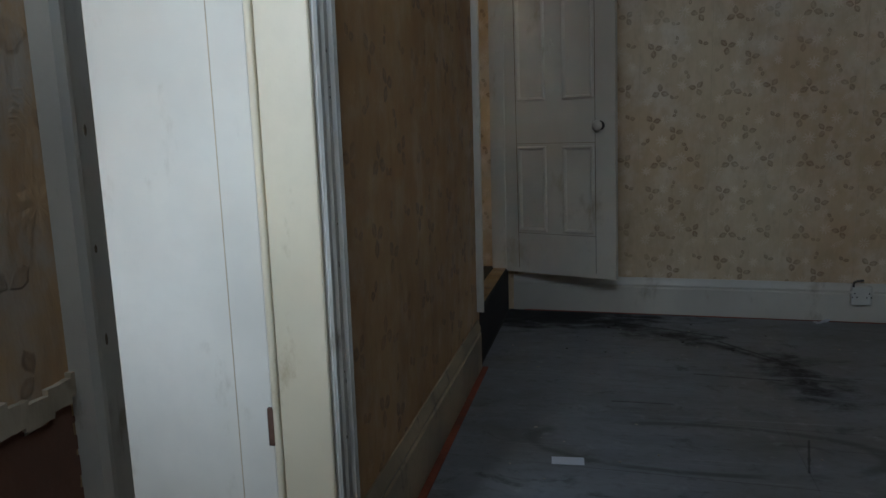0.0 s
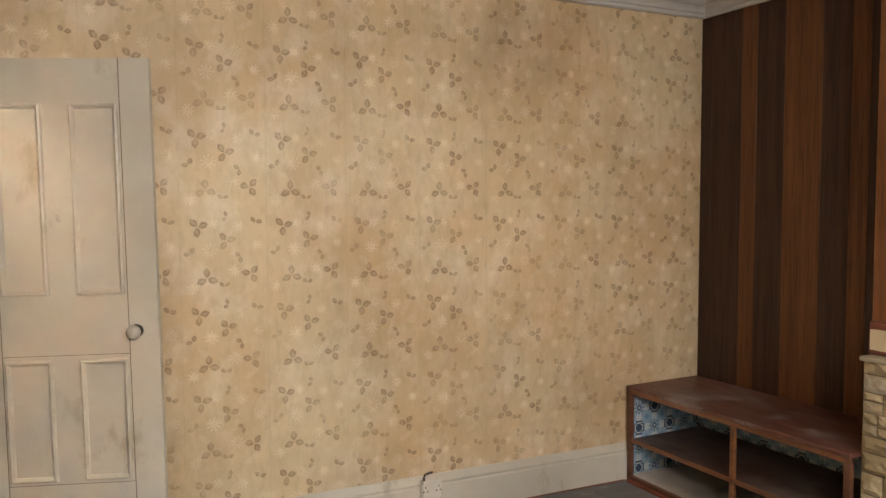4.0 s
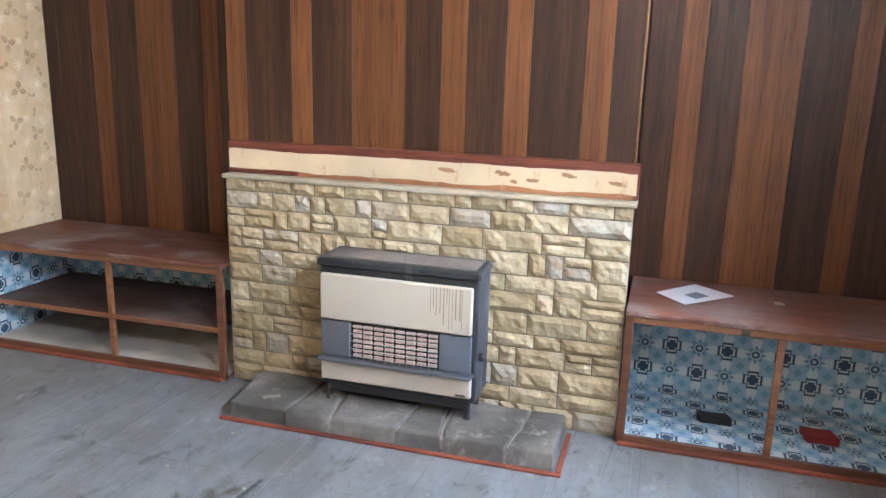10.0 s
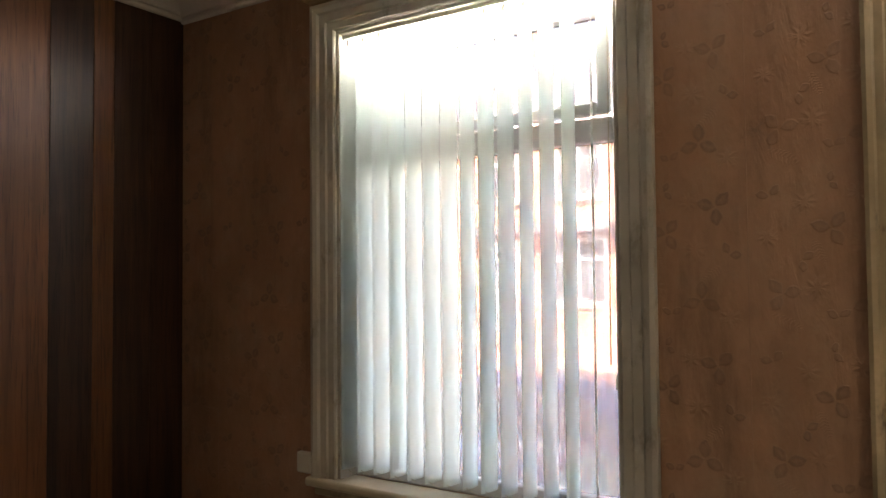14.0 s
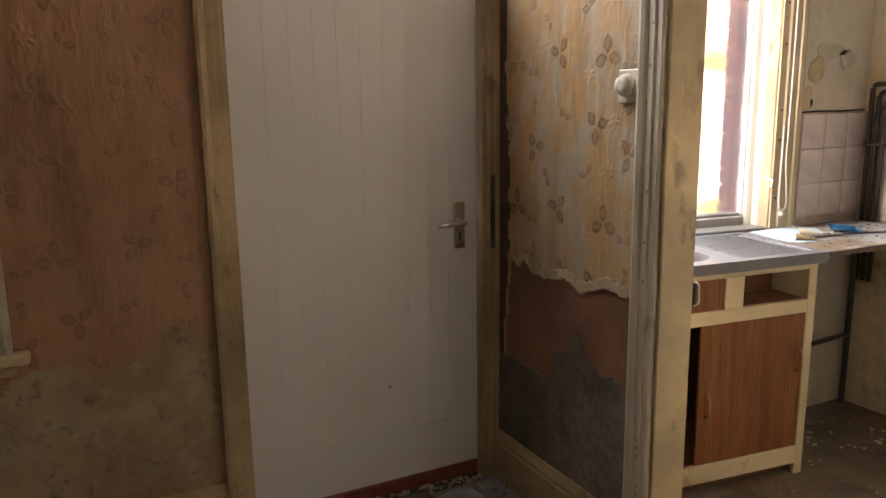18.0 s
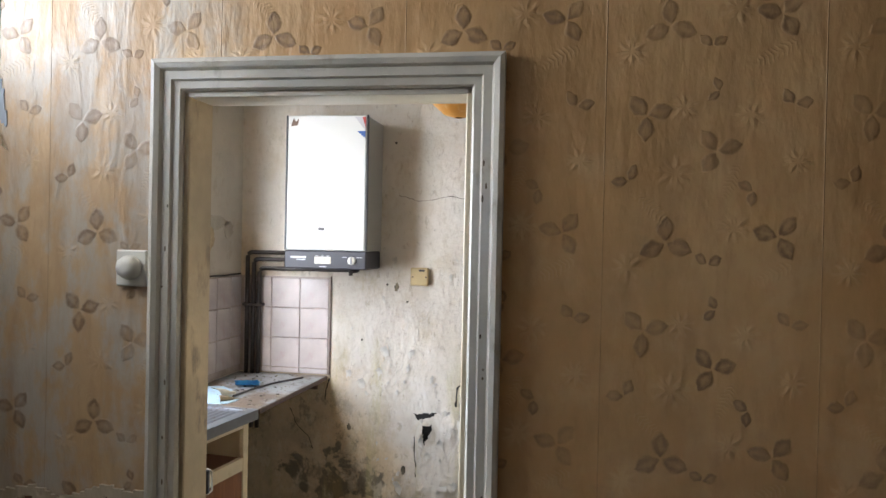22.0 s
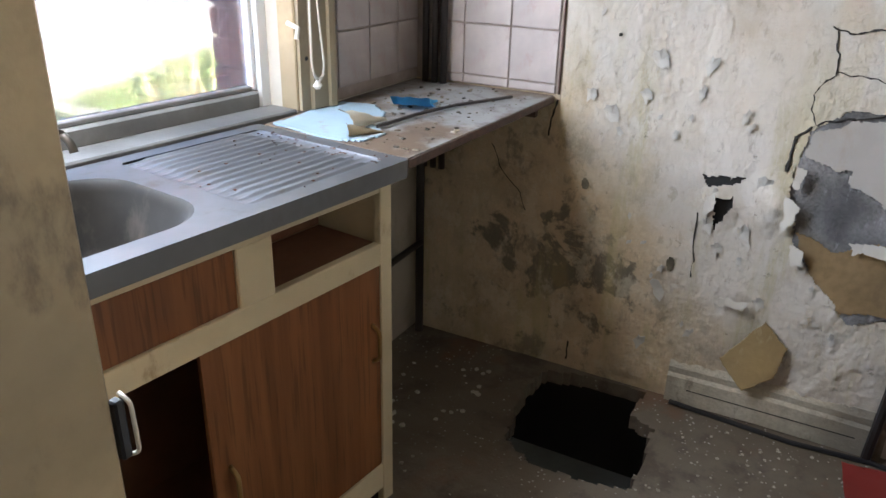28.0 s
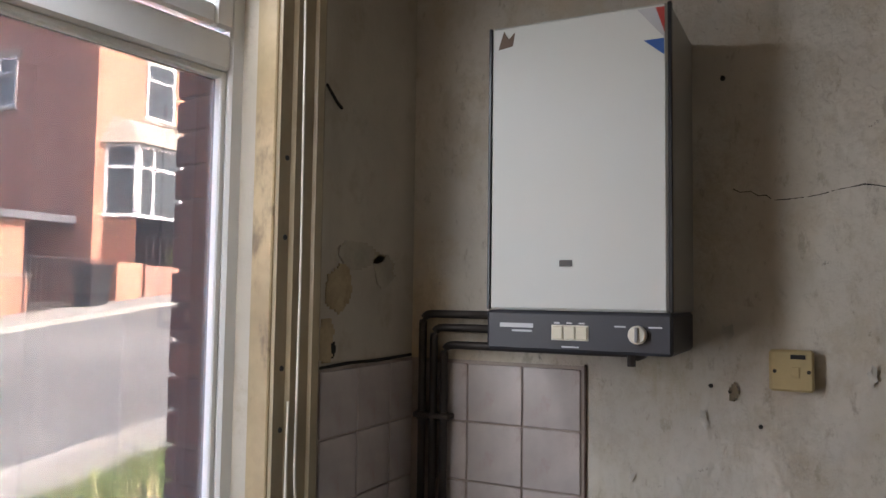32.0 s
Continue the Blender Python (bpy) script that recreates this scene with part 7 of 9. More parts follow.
# ---- boiler ----
bo = thing("wall_boiler", -1.68, 0.673, 1.395, "white wall-hung gas boiler with black control panel, old stickers", "boiler")
BX, by0, by1, bz0, bz1 = -1.540, 0.480, 0.866, 1.397, 2.090
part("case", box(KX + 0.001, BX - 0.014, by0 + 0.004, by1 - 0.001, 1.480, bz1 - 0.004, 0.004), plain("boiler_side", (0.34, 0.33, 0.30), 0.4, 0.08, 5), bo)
part("front_panel", box(BX - 0.013, BX, by0 + 0.007, by1 - 0.008, 1.481, bz1, 0.005), BOILERW, bo, "white enamel front panel")
part("edge_trim", box(BX - 0.013, BX + 0.001, by0, by0 + 0.0065, 1.481, bz1, 0.001), BLACK, bo)
part("edge_trim", box(BX - 0.013, BX + 0.001, by1 - 0.0075, by1, 1.481, bz1, 0.001), BLACK, bo)
cp = part("control_panel", box(KX + 0.02, BX, by0, by1, bz0, 1.4795, 0.006), plain("charcoal_plastic", (0.028, 0.028, 0.034), 0.45, 0.1, 8), bo)
part("rocker_frame", box(BX, BX + 0.002, 0.625, 0.702, 1.421, 1.452), WHITEPL, cp)
for i in range(3):
    part("rocker_switch", box(BX + 0.002, BX + 0.006, 0.627 + i * 0.025, 0.650 + i * 0.025, 1.423, 1.450, 0.002), plain("ivory_switch", (0.60, 0.55, 0.42), 0.35), cp)
part("dial", turned(lathe([(0.018, 0), (0.018, 0.010), (0.015, 0.014)], 24), pose(BX, 0.800, 1.437, 0, 90)), WHITEPL, cp)
part("dial_grip", box(BX + 0.014, BX + 0.019, 0.797, 0.803, 1.423, 1.452, 0.001), plain("grey_grip", (0.22, 0.22, 0.22), 0.5), cp)
part("window_slot", box(BX, BX + 0.0015, 0.641, 0.668, 1.571, 1.584), BLACK, bo)
LET = plain("pale_lettering", (0.55, 0.55, 0.55), 0.6, 0.02)


def writing(txt, size, m, mat, name="lettering"):
    cu = bpy.data.curves.new(name, "FONT")
    cu.body, cu.size, cu.extrude, cu.align_x = txt, size, 0.0004, "CENTER"
    tmp = bpy.data.objects.new(name, cu)
    me = bpy.data.meshes.new_from_object(tmp)
    bpy.data.objects.remove(tmp)
    bm = bmesh.new()
    bm.from_mesh(me)
    bpy.data.meshes.remove(me)
    return turned(bm, m)


face = pose(BX + 0.0008, 0.0, 0.0, 90, 0, 90)
for y, z, w, h in ((0.548, 1.449, 0.074, 0.009), (0.560, 1.438, 0.044, 0.004), (0.636, 1.456, 0.012, 0.003), (0.662, 1.456, 0.012, 0.003), (0.688, 1.456, 0.012, 0.003), (0.664, 1.408, 0.036, 0.003), (0.765, 1.452, 0.022, 0.003), (0.833, 1.452, 0.026, 0.003)):
    part("lettering_bar", box(BX, BX + 0.0008, y - w / 2, y + w / 2, z - h / 2, z + h / 2), LET, cp)
part("lettering", writing("BRITISH", 0.014, Matrix.Translation((BX + 0.0012, 0.520, 2.022)) @ face, BLACK), BLACK, bo)
part("emblem", slab("x", BX, BX + 0.0008, [(0.502, 2.04), (0.535, 2.045), (0.54, 2.075), (0.525, 2.06), (0.515, 2.08), (0.508, 2.06)]), plain("brown_print", (0.12, 0.07, 0.04), 0.6), bo)
part("sticker", slab("x", BX, BX + 0.0006, [(0.852, 2.082), (0.800, 2.082), (0.852, 2.020)]), plain("grey_sticker", (0.45, 0.44, 0.44), 0.5), bo)
part("sticker", slab("x", BX, BX + 0.0008, [(0.852, 1.985), (0.852, 2.018), (0.812, 2.018)]), plain("blue_sticker", (0.03, 0.10, 0.32), 0.4), bo)
part("sticker", slab("x", BX, BX + 0.0008, [(0.853, 2.030), (0.853, 2.081), (0.836, 2.081)]), plain("red_sticker", (0.40, 0.05, 0.04), 0.4), bo)
part("drain_stub", tube([(-1.66, 0.76, 1.397), (-1.66, 0.76, 1.365)], 0.009, 8), PIPE, bo)
part("flue_cover", box(KX + 0.002, KX + 0.06, by0 + 0.05, by1 - 0.1, bz1 - 0.003, bz1 + 0.02, 0.004), OFFWHITE, bo)

pg = thing("boiler_pipes", KX + 0.03, 0.24, 0.5, "three dark copper pipes clipped in the corner below the boiler", "pipes")
for i, (y, ztop) in enumerate(((0.200, 1.462), (0.232, 1.428), (0.262, 1.385))):
    xx = KX + 0.034
    end = 0.49 if i < 2 else 0.765
    pts = bend([(xx, y, 0.60), (xx, y, ztop), (xx, end, ztop)] + ([(xx + 0.09, end, ztop)] if i == 2 else []), 0.028)
    part("pipe", tube(pts, 0.0105, 10), PIPE, pg, "", True)
part("clip_bar", box(KX + 0.010, KX + 0.048, 0.180, 0.282, 1.198, 1.212, 0.003), PIPE, pg)
for z in (1.198,):
    for y in (0.200, 0.232, 0.262):
        part("clip", tube([(KX + 0.034, y, z - 0.004), (KX + 0.034, y, z + 0.018)], 0.014, 10), PIPE, pg)
pl = thing("waste_pipes", -1.3, 0.22, 0.2, "dark pipes under the worktop against the window wall", "pipes")
part("pipe", tube(bend([(-1.03, 0.30, 0.58), (-1.20, 0.26, 0.55), (-1.20, 0.24, 0.74)], 0.04), 0.018, 10), PIPE, pl, "", True)
part("pipe", tube(bend([(KX + 0.04, 0.19, 0.80), (KX + 0.04, 0.19, 0.0)], 0.03), 0.014, 10), PIPE, pl)
part("pipe", tube(bend([(-1.03, 0.20, 0.30), (-1.45, 0.20, 0.33), (KX + 0.05, 0.20, 0.34)], 0.03), 0.011, 10), PIPE, pl)

sw = thing("fused_spur", KX, 1.062, 1.32, "grimy yellowed fused spur switch on the end wall", "switch")
part("box", box(KX + 0.001, KX + 0.038, 1.019, 1.104, 1.321, 1.406, 0.005), YELLOWED, sw)
part("fuse_slot", box(KX + 0.038, KX + 0.0395, 1.060, 1.088, 1.388, 1.397), BLACK, sw)
part("rocker", box(KX + 0.038, KX + 0.042, 1.062, 1.076, 1.35, 1.372, 0.001), YELLOWED, sw)
for y in (1.030, 1.094):
    part("screw", turned(lathe([(0.004, 0), (0.003, 0.0015)], 8), pose(KX + 0.038, y, 1.362, 0, 90)), PIPE, sw)

lsh = thing("orange_lampshade", -0.44, 1.44, 1.90, "orange plastic globe lampshade hanging from the kitchen ceiling", "lampshade")
ORG = plain("orange_shade", (0.60, 0.27, 0.045), 0.45, 0.12, 14, dirt=(0.66, 0.48, 0.22))
part("flex", tube([(-0.44, 1.44, KH), (-0.44, 1.44, 2.09)], 0.004, 6), WHITEPL, lsh)
part("shade", turned(lathe([(0.012, -0.105), (0.045, -0.095), (0.078, -0.066), (0.10, -0.02), (0.10, 0.03), (0.075, 0.08), (0.03, 0.10), (0.028, 0.097), (0.072, 0.077), (0.096, 0.03), (0.096, -0.02), (0.074, -0.062)], 24, False), pose(-0.44, 1.44, 1.995)), ORG, lsh, "", True)
part("collar", turned(lathe([(0.03, 0.0), (0.03, 0.012), (0.012, 0.03)], 16), pose(-0.44, 1.44, 2.094)), WHITEPL, lsh)

# the window and the sink follow the skewed wall
for e_, m_ in ((kw, WALLTURN), (rv, WALLTURN), (su, SINKTURN), (sk, SINKTURN), (tap, SINKTURN), (cr, SINKTURN)):
    e_.matrix_basis = m_ @ Matrix.Translation(BASE[e_.name])

# ---- peeling paper and plaster ----
pw = thing("torn_wallpaper", 0.0, 0.45, 0.2, "bare plaster where paper has torn away beside the front door", "torn wallpaper", kind="structure")
topline = [(0.10, 0.86), (0.15, 0.85), (0.19, 0.885), (0.24, 0.845), (0.33, 0.84), (0.42, 0.865), (0.50, 0.835), (0.55, 0.85), (0.63, 0.878), (0.70, 0.862), (0.7515, 0.875)]
part("pink_plaster", torn_sheet("x", 0.0, [(0.06, 0.50), (0.10, 0.86)] + topline[1:] + [(0.7515, 0.50)], 1, 0.002, 0.008, 0.008, 1), PINK, pw, "bare pink plaster")
part("grey_render", torn_sheet("x", 0.0022, [(0.02, 0.19), (0.02, 0.50), (0.14, 0.505), (0.30, 0.50), (0.35, 0.52), (0.37, 0.61), (0.44, 0.62), (0.49, 0.72), (0.53, 0.64), (0.60, 0.60), (0.66, 0.61), (0.70, 0.59), (0.72, 0.55), (0.750, 0.54), (0.750, 0.19)], 1, 0.002, 0.008, 0.010, 2), GREYPL, pw, "grey damp render")
PALEP = wallpaper("wallpaper_bleached", "x", (0.56, 0.465, 0.325), (0.47, 0.36, 0.22), (0.22, 0.16, 0.10), (0.50, 0.43, 0.31), wear=0.6)
part("paper_edge", torn_sheet("x", 0.0, [(0.11, 0.885)] + topline[1:] + [(0.7515, 0.90)] + [(y, z + 0.03) for y, z in topline[::-1]], 1, 0.006, 0.007, 0.006, 3, 0.004), PALEP, pw, "lifted torn edge of the paper")
part("dark_gap", torn_sheet("x", 0.0, [(0.002, 0.2), (0.002, 2.6), (0.05, 2.6), (0.075, 2.2), (0.06, 1.5), (0.085, 1.2), (0.08, 0.86), (0.05, 0.5)], 1, 0.0018, 0.012, 0.010, 5), SHELFD, pw, "dark ragged strip down the corner beside the front door")


def flap(name, pts, out, label, seed):
    """A piece of paper hanging off the wall: (y, z, lift) corners, triangulated and bent outwards."""
    bm = bmesh.new()
    n = 10
    a, b, c, d = [Vector((x, y, z)) for y, z, x in pts]
    rows = []
    for i in range(n + 1):
        row = []
        for j in range(n + 1):
            u, v = i / n, j / n
            p = (a * (1 - u) + b * u) * (1 - v) + (d * (1 - u) + c * u) * v
            p.x += out * math.sin(math.pi * min(1, u)) * (0.3 + v * 0.7) + 0.006 * noise.noise(Vector((u * 4, v * 4, seed)))
            p.x = max(p.x, 0.004)
            row.append(bm.verts.new(p))
        rows.append(row)
    for i in range(n):
        for j in range(n):
            bm.faces.new((rows[i][j], rows[i + 1][j], rows[i + 1][j + 1], rows[i][j + 1]))
    bmesh.ops.solidify(bm, geom=bm.faces[:], thickness=0.0012)
    part(name, bm, PALEP, pw, label, True)


flap("hanging_flap", [(0.075, 2.585, 0.006), (0.315, 2.625, 0.006), (0.325, 2.225, 0.012), (0.10, 2.19, 0.05)], 0.02, "stiff flap of paper hanging in the corner", 1)
flap("hanging_flap", [(0.345, 1.74, 0.006), (0.20, 2.03, 0.012), (0.09, 2.20, 0.055), (0.235, 1.86, 0.10)], 0.015, "long curl of torn paper pointing down", 4)
part("bare_patch", torn_sheet("x", 0.0, [(0.06, 2.26), (0.33, 2.24), (0.30, 2.0), (0.34, 1.80), (0.20, 1.98), (0.08, 2.15)], 1, 0.002, 0.008, 0.012, 9), plain("blue_grey_plaster", (0.34, 0.36, 0.37), 0.9, 0.2, 10, dirt=(0.12, 0.11, 0.1)), pw, "blue-grey plaster behind the torn paper")

# damp end wall of the kitchen: lifted layers and holes
dw = thing("crumbling_plaster", KX, 1.2, 0.0, "blown plaster and torn lining paper on the kitchen end wall", "damaged plaster", kind="structure")
RAWP = plain("bare_grey_plaster", (0.24, 0.23, 0.22), 0.95, 0.35, 18, bump=1.0, dirt=(0.40, 0.40, 0.41))
MUSTARD = plain("ochre_damp_patch", (0.30, 0.20, 0.09), 0.9, 0.3, 9, bump=0.4, dirt=(0.12, 0.08, 0.045))
HOLEM = plain("cavity_shade_black", (0.02, 0.018, 0.016), 0.95)
PLATE = plain("pinkish_skim", (0.50, 0.46, 0.40), 0.85, 0.15, 8, bump=0.25, dirt=(0.36, 0.30, 0.22))


def blob(y, z, ry, rz, seed, n=14, j=0.25):
    r = random.Random(seed)
    return [(y + ry * math.cos(2 * math.pi * i / n) * r.uniform(1 - j, 1 + j), z + rz * math.sin(2 * math.pi * i / n) * r.uniform(1 - j, 1 + j)) for i in range(n)]


# holes and losses in the blistered skin
LOST = [(1.36, 0.92), (1.275, 0.86), (1.268, 0.77), (1.262, 0.70), (1.285, 0.62), (1.297, 0.55), (1.36, 0.48), (1.42, 0.42), (1.46, 0.365), (1.54, 0.40), (1.64, 0.40), (1.64, 0.93)]
GAP1 = [(1.04, 0.705), (1.075, 0.708), (1.15, 0.716), (1.14, 0.698), (1.09, 0.688), (1.055, 0.668)]
GAP2 = [(1.085, 0.655), (1.135, 0.665), (1.125, 0.62), (1.10, 0.555), (1.09, 0.60)]


def blister(y0, y1, z0, z1):
    """The blistered lining paper over the end wall, its losses cut out of the grid."""
    c = 0.0045
    bm = bmesh.new()
    ny, nz = int((y1 - y0) / c), int((z1 - z0) / c)
    made = {}

    def vert(i, j):
        if (i, j) not in made:
            y, z = y0 + i * c, z0 + j * c
            p = Vector((y * 16, z * 9, 3))
            rough_ = 0.35 + 0.65 * max(0.0, min(1.0, (y - 0.5) / 0.5)) * max(0.25, min(1.0, (1.9 - z)))
            rough_ *= 0.25 + 1.1 * max(0.0, min(1.0, 0.5 + 1.6 * noise.noise(Vector((y * 3.1, z * 2.3, 12)))))
            h = 0.004 + 0.62 * rough_ * (0.009 * max(0.0, noise.noise(p) + 0.15) + 0.006 * max(0.0, noise.noise(p * 2.7)) + 0.005 * max(0.0, noise.noise(p * 6)) + 0.003 * noise.noise(p * 12))
            # bulge round the losses
            for cy, cz, rr_, am in ((1.24, 0.66, 0.10, 0.030), (1.10, 0.63, 0.07, 0.022), (1.19, 0.40, 0.12, 0.014)):
                d = math.hypot(y - cy, z - cz) / rr_
                h += am * max(0.0, 1 - d) ** 1.3
            edge = min(1.0, (y - y0) / 0.03, (y1 - y) / 0.03, (z1 - z) / 0.06, (z - z0) / 0.02)
            q = Vector((y * 70, z * 70, 1))
            made[i, j] = bm.verts.new((KX + 0.0008 + max(0.0, edge) * max(0.0006, h), y + 0.003 * noise.noise(q), z + 0.003 * noise.noise(q + Vector((4, 4, 4)))))
        return made[i, j]

    for i in range(ny):
        for j in range(nz):
            y, z = y0 + (i + 0.5) * c, z0 + (j + 0.5) * c
            q = Vector((y * 24, z * 24, 8))
            y += 0.010 * noise.noise(q) + 0.006 * noise.noise(q * 3)
            z += 0.010 * noise.noise(q + Vector((5, 5, 5))) + 0.006 * noise.noise(q * 3 + Vector((5, 5, 5)))
            if not any(inside(g_, y, z) for g_ in (LOST, GAP1, GAP2)):
                bm.faces.new((vert(i, j), vert(i + 1, j), vert(i + 1, j + 1), vert(i, j + 1)))
    return bm


part("blistered_paper", blister(0.625, 1.60, 0.02, 1.95), DAMP, dw, "blistered lining paper, white above, brown below with damp and painted worktop shadow", True)
part("bare_plaster", torn_sheet("x", KX, LOST, 1, 0.0012, 0.005, 0.0, 21, 0.007), RAWP, dw, "rough bare grey plaster")
# flat black sheet behind the gaps, painting the shade of a hollow
part("gap_shade_sheet", torn_sheet("x", KX, blob(1.10, 0.65, 0.09, 0.11, 25), 1, 0.001, 0.012, 0.0, 22), HOLEM, dw)
part("plaster_plate", torn_sheet("x", KX + 0.001, [(1.385, 0.905), (1.285, 0.855), (1.275, 0.80), (1.32, 0.775), (1.39, 0.775), (1.40, 0.74), (1.48, 0.705), (1.60, 0.70), (1.60, 0.90)], 1, 0.009, 0.0035, 0.014, 23, 0.003), PLATE, dw, "loose plate of cracked skim")
part("ochre_patch", torn_sheet("x", KX + 0.001, [(1.30, 0.60), (1.31, 0.55), (1.37, 0.47), (1.44, 0.40), (1.60, 0.42), (1.60, 0.58), (1.48, 0.60), (1.40, 0.56)], 1, 0.006, 0.004, 0.008, 24, 0.004), MUSTARD, dw, "ochre damp backing paper")
part("hanging_scrap", torn_sheet("x", KX + 0.004, [(1.174, 0.192), (1.273, 0.330), (1.338, 0.269), (1.323, 0.177), (1.249, 0.125)], 1, 0.003, 0.003, 0.005, 27, 0.004, lambda y, z: 0.010 + 0.22 * max(0.0, 0.32 - z) * (0.5 + 0.5 * math.sin((y - 1.17) * 19))), plain("ochre_scrap", (0.34, 0.235, 0.105), 0.85, 0.2, 9, bump=0.3, dirt=(0.55, 0.45, 0.28)), dw, "torn brown scrap of paper", True)
curlm = plain("pale_torn_edge", (0.56, 0.52, 0.44), 0.8, 0.12, 12)
for i, (pts, sl) in enumerate((([(1.255, 0.70), (1.30, 0.685), (1.29, 0.61), (1.255, 0.575)], 0.4), ([(1.28, 0.575), (1.33, 0.56), (1.345, 0.505), (1.30, 0.50)], 0.35), ([(1.40, 0.60), (1.52, 0.615), (1.55, 0.575), (1.42, 0.565)], 0.3), ([(1.265, 0.775), (1.295, 0.765), (1.28, 0.71), (1.258, 0.72)], 0.3), ([(1.06, 0.66), (1.09, 0.68), (1.10, 0.62), (1.07, 0.59)], 0.25), ([(1.13, 0.37), (1.23, 0.39), (1.22, 0.36), (1.14, 0.345)], 0.3))):
    yc, zc = sum(p[0] for p in pts) / 4, sum(p[1] for p in pts) / 4
    pts = [(yc + (p[0] - yc) * 0.72, zc + (p[1] - zc) * 0.85) for p in pts]
    part("curled_edge", torn_sheet("x", KX + 0.010, pts, 1, 0.002, 0.003, 0.012, 30 + i, 0.004, lambda y, z, yc=yc, sl=sl: 0.012 + sl * max(0.0, y - yc + 0.02)), curlm, dw, "curled torn paper edge")
# loose flakes of lining paper all over the wall, and pits where they fell
FLAKE = plain("paper_flake", (0.60, 0.57, 0.50), 0.85, 0.2, 20, dirt=(0.40, 0.33, 0.22))
PITTED = plain("damp_pit", (0.20, 0.165, 0.11), 0.95, 0.35, 25, bump=0.5)
fr_ = random.Random(17)
flake_me = []
for k in range(7):
    sz = 0.008 + 0.0035 * k
    b_ = bmesh.new()
    n_ = 9
    c_ = b_.verts.new((0.004, 0, 0))
    rim = []
    for q in range(n_):
        a_ = 2 * math.pi * q / n_
        rr_ = sz * fr_.uniform(0.5, 1.3)
        rim.append(b_.verts.new((0.003 + 0.35 * max(0.0, math.sin(a_)) * sz, rr_ * math.cos(a_) * 0.7, rr_ * math.sin(a_) * 1.3)))
    for q in range(n_):
        b_.faces.new((c_, rim[q], rim[(q + 1) % n_]))
    bmesh.ops.recalc_face_normals(b_, faces=b_.faces)
    bmesh.ops.solidify(b_, geom=b_.faces[:], thickness=0.0012)
    flake_me.append(mesh_of("paper_flake", b_, FLAKE))
for k in range(48):
    y, z = fr_.uniform(0.70, 1.58), fr_.uniform(0.16, 1.45) if k % 3 else fr_.uniform(0.3, 1.0)
    if inside(LOST, y, z) or inside(GAP1, y, z) or inside(GAP2, y, z):
        continue
    o = new("paper_flake", flake_me[min(6, int(7 * fr_.random() ** 1.8))])
    o.parent, o.matrix_parent_inverse = dw, Matrix.Translation(-BASE[dw.name])
    o.matrix_basis = pose(KX + 0.010, y, z, fr_.uniform(-40, 40), 0, 0)
for k in range(3):
    y, z, r_ = fr_.uniform(0.66, 1.55), fr_.uniform(0.25, 1.35), 0.006 + 0.014 * fr_.random() ** 2
    if not inside(LOST, y, z):
        part("pit", torn_sheet("x", KX + 0.006, blob(y, z, r_ * 0.8, r_ * 1.2, 200 + k, 9, 0.35), 1, 0.006, 0.004, 0.003, k), PITTED, dw)
crack = plain("black_crack", (0.03, 0.027, 0.022), 0.95)


def crack_run(pts, r, seed):
    out = []
    for a, b in zip(pts, pts[1:]):
        for k in range(6):
            s_ = k / 6
            y, z = a[0] + (b[0] - a[0]) * s_, a[1] + (b[1] - a[1]) * s_
            q = Vector((y * 40, z * 40, seed))
            out.append((KX + 0.007, y + 0.008 * noise.noise(q), z + 0.008 * noise.noise(q + Vector((3, 3, 3)))))
    return tube(out, [max(0.0008, r * (0.7 + 0.8 * noise.noise(Vector((k * 0.7, seed, 0))))) for k in range(len(out))], 5)


for i, (pts, r) in enumerate((([(0.42, 0.70), (0.46, 0.62), (0.52, 0.56), (0.55, 0.50)], 0.002), ([(0.62, 0.86), (0.605, 0.80), (0.60, 0.74)], 0.004), ([(1.289, 0.877), (1.272, 0.916), (1.27, 0.951), (1.286, 0.983), (1.31, 1.0), (1.304, 1.048), (1.282, 1.113)], 0.0026), ([(0.72, 0.10), (0.715, 0.02)], 0.004), ([(1.289, 0.877), (1.353, 0.901), (1.385, 0.90), (1.43, 0.916), (1.52, 0.88), (1.59, 0.89)], 0.0035), ([(1.246, 0.753), (1.249, 0.84), (1.289, 0.877)], 0.006), ([(1.309, 1.005), (1.363, 1.001), (1.412, 0.997), (1.50, 0.96), (1.52, 0.88)], 0.002), ([(1.282, 1.113), (1.317, 1.092), (1.362, 1.105), (1.44, 1.12), (1.53, 1.05)], 0.0028), ([(0.95, 1.75), (1.05, 1.72), (1.2, 1.745), (1.35, 1.73)], 0.0015), ([(1.047, 0.60), (1.05, 0.50), (1.065, 0.39)], 0.003))):
    part("crack", crack_run(pts, r, i), crack, dw)
part("tile_edge_bead", box(KX + 0.001, KX + 0.010, 0.6175, 0.622, 0.872, 1.35, 0.001), SHELFD, dw)
for y, z in ((0.93, 2.0), (0.94, 1.31), (1.0, 1.24), (0.78, 1.05), (0.90, 1.32)):
    part("rust_spot", turned(lathe([(0.006, 0), (0.004, 0.012)], 8), pose(KX, y, z, 0, 90)), crack, dw)

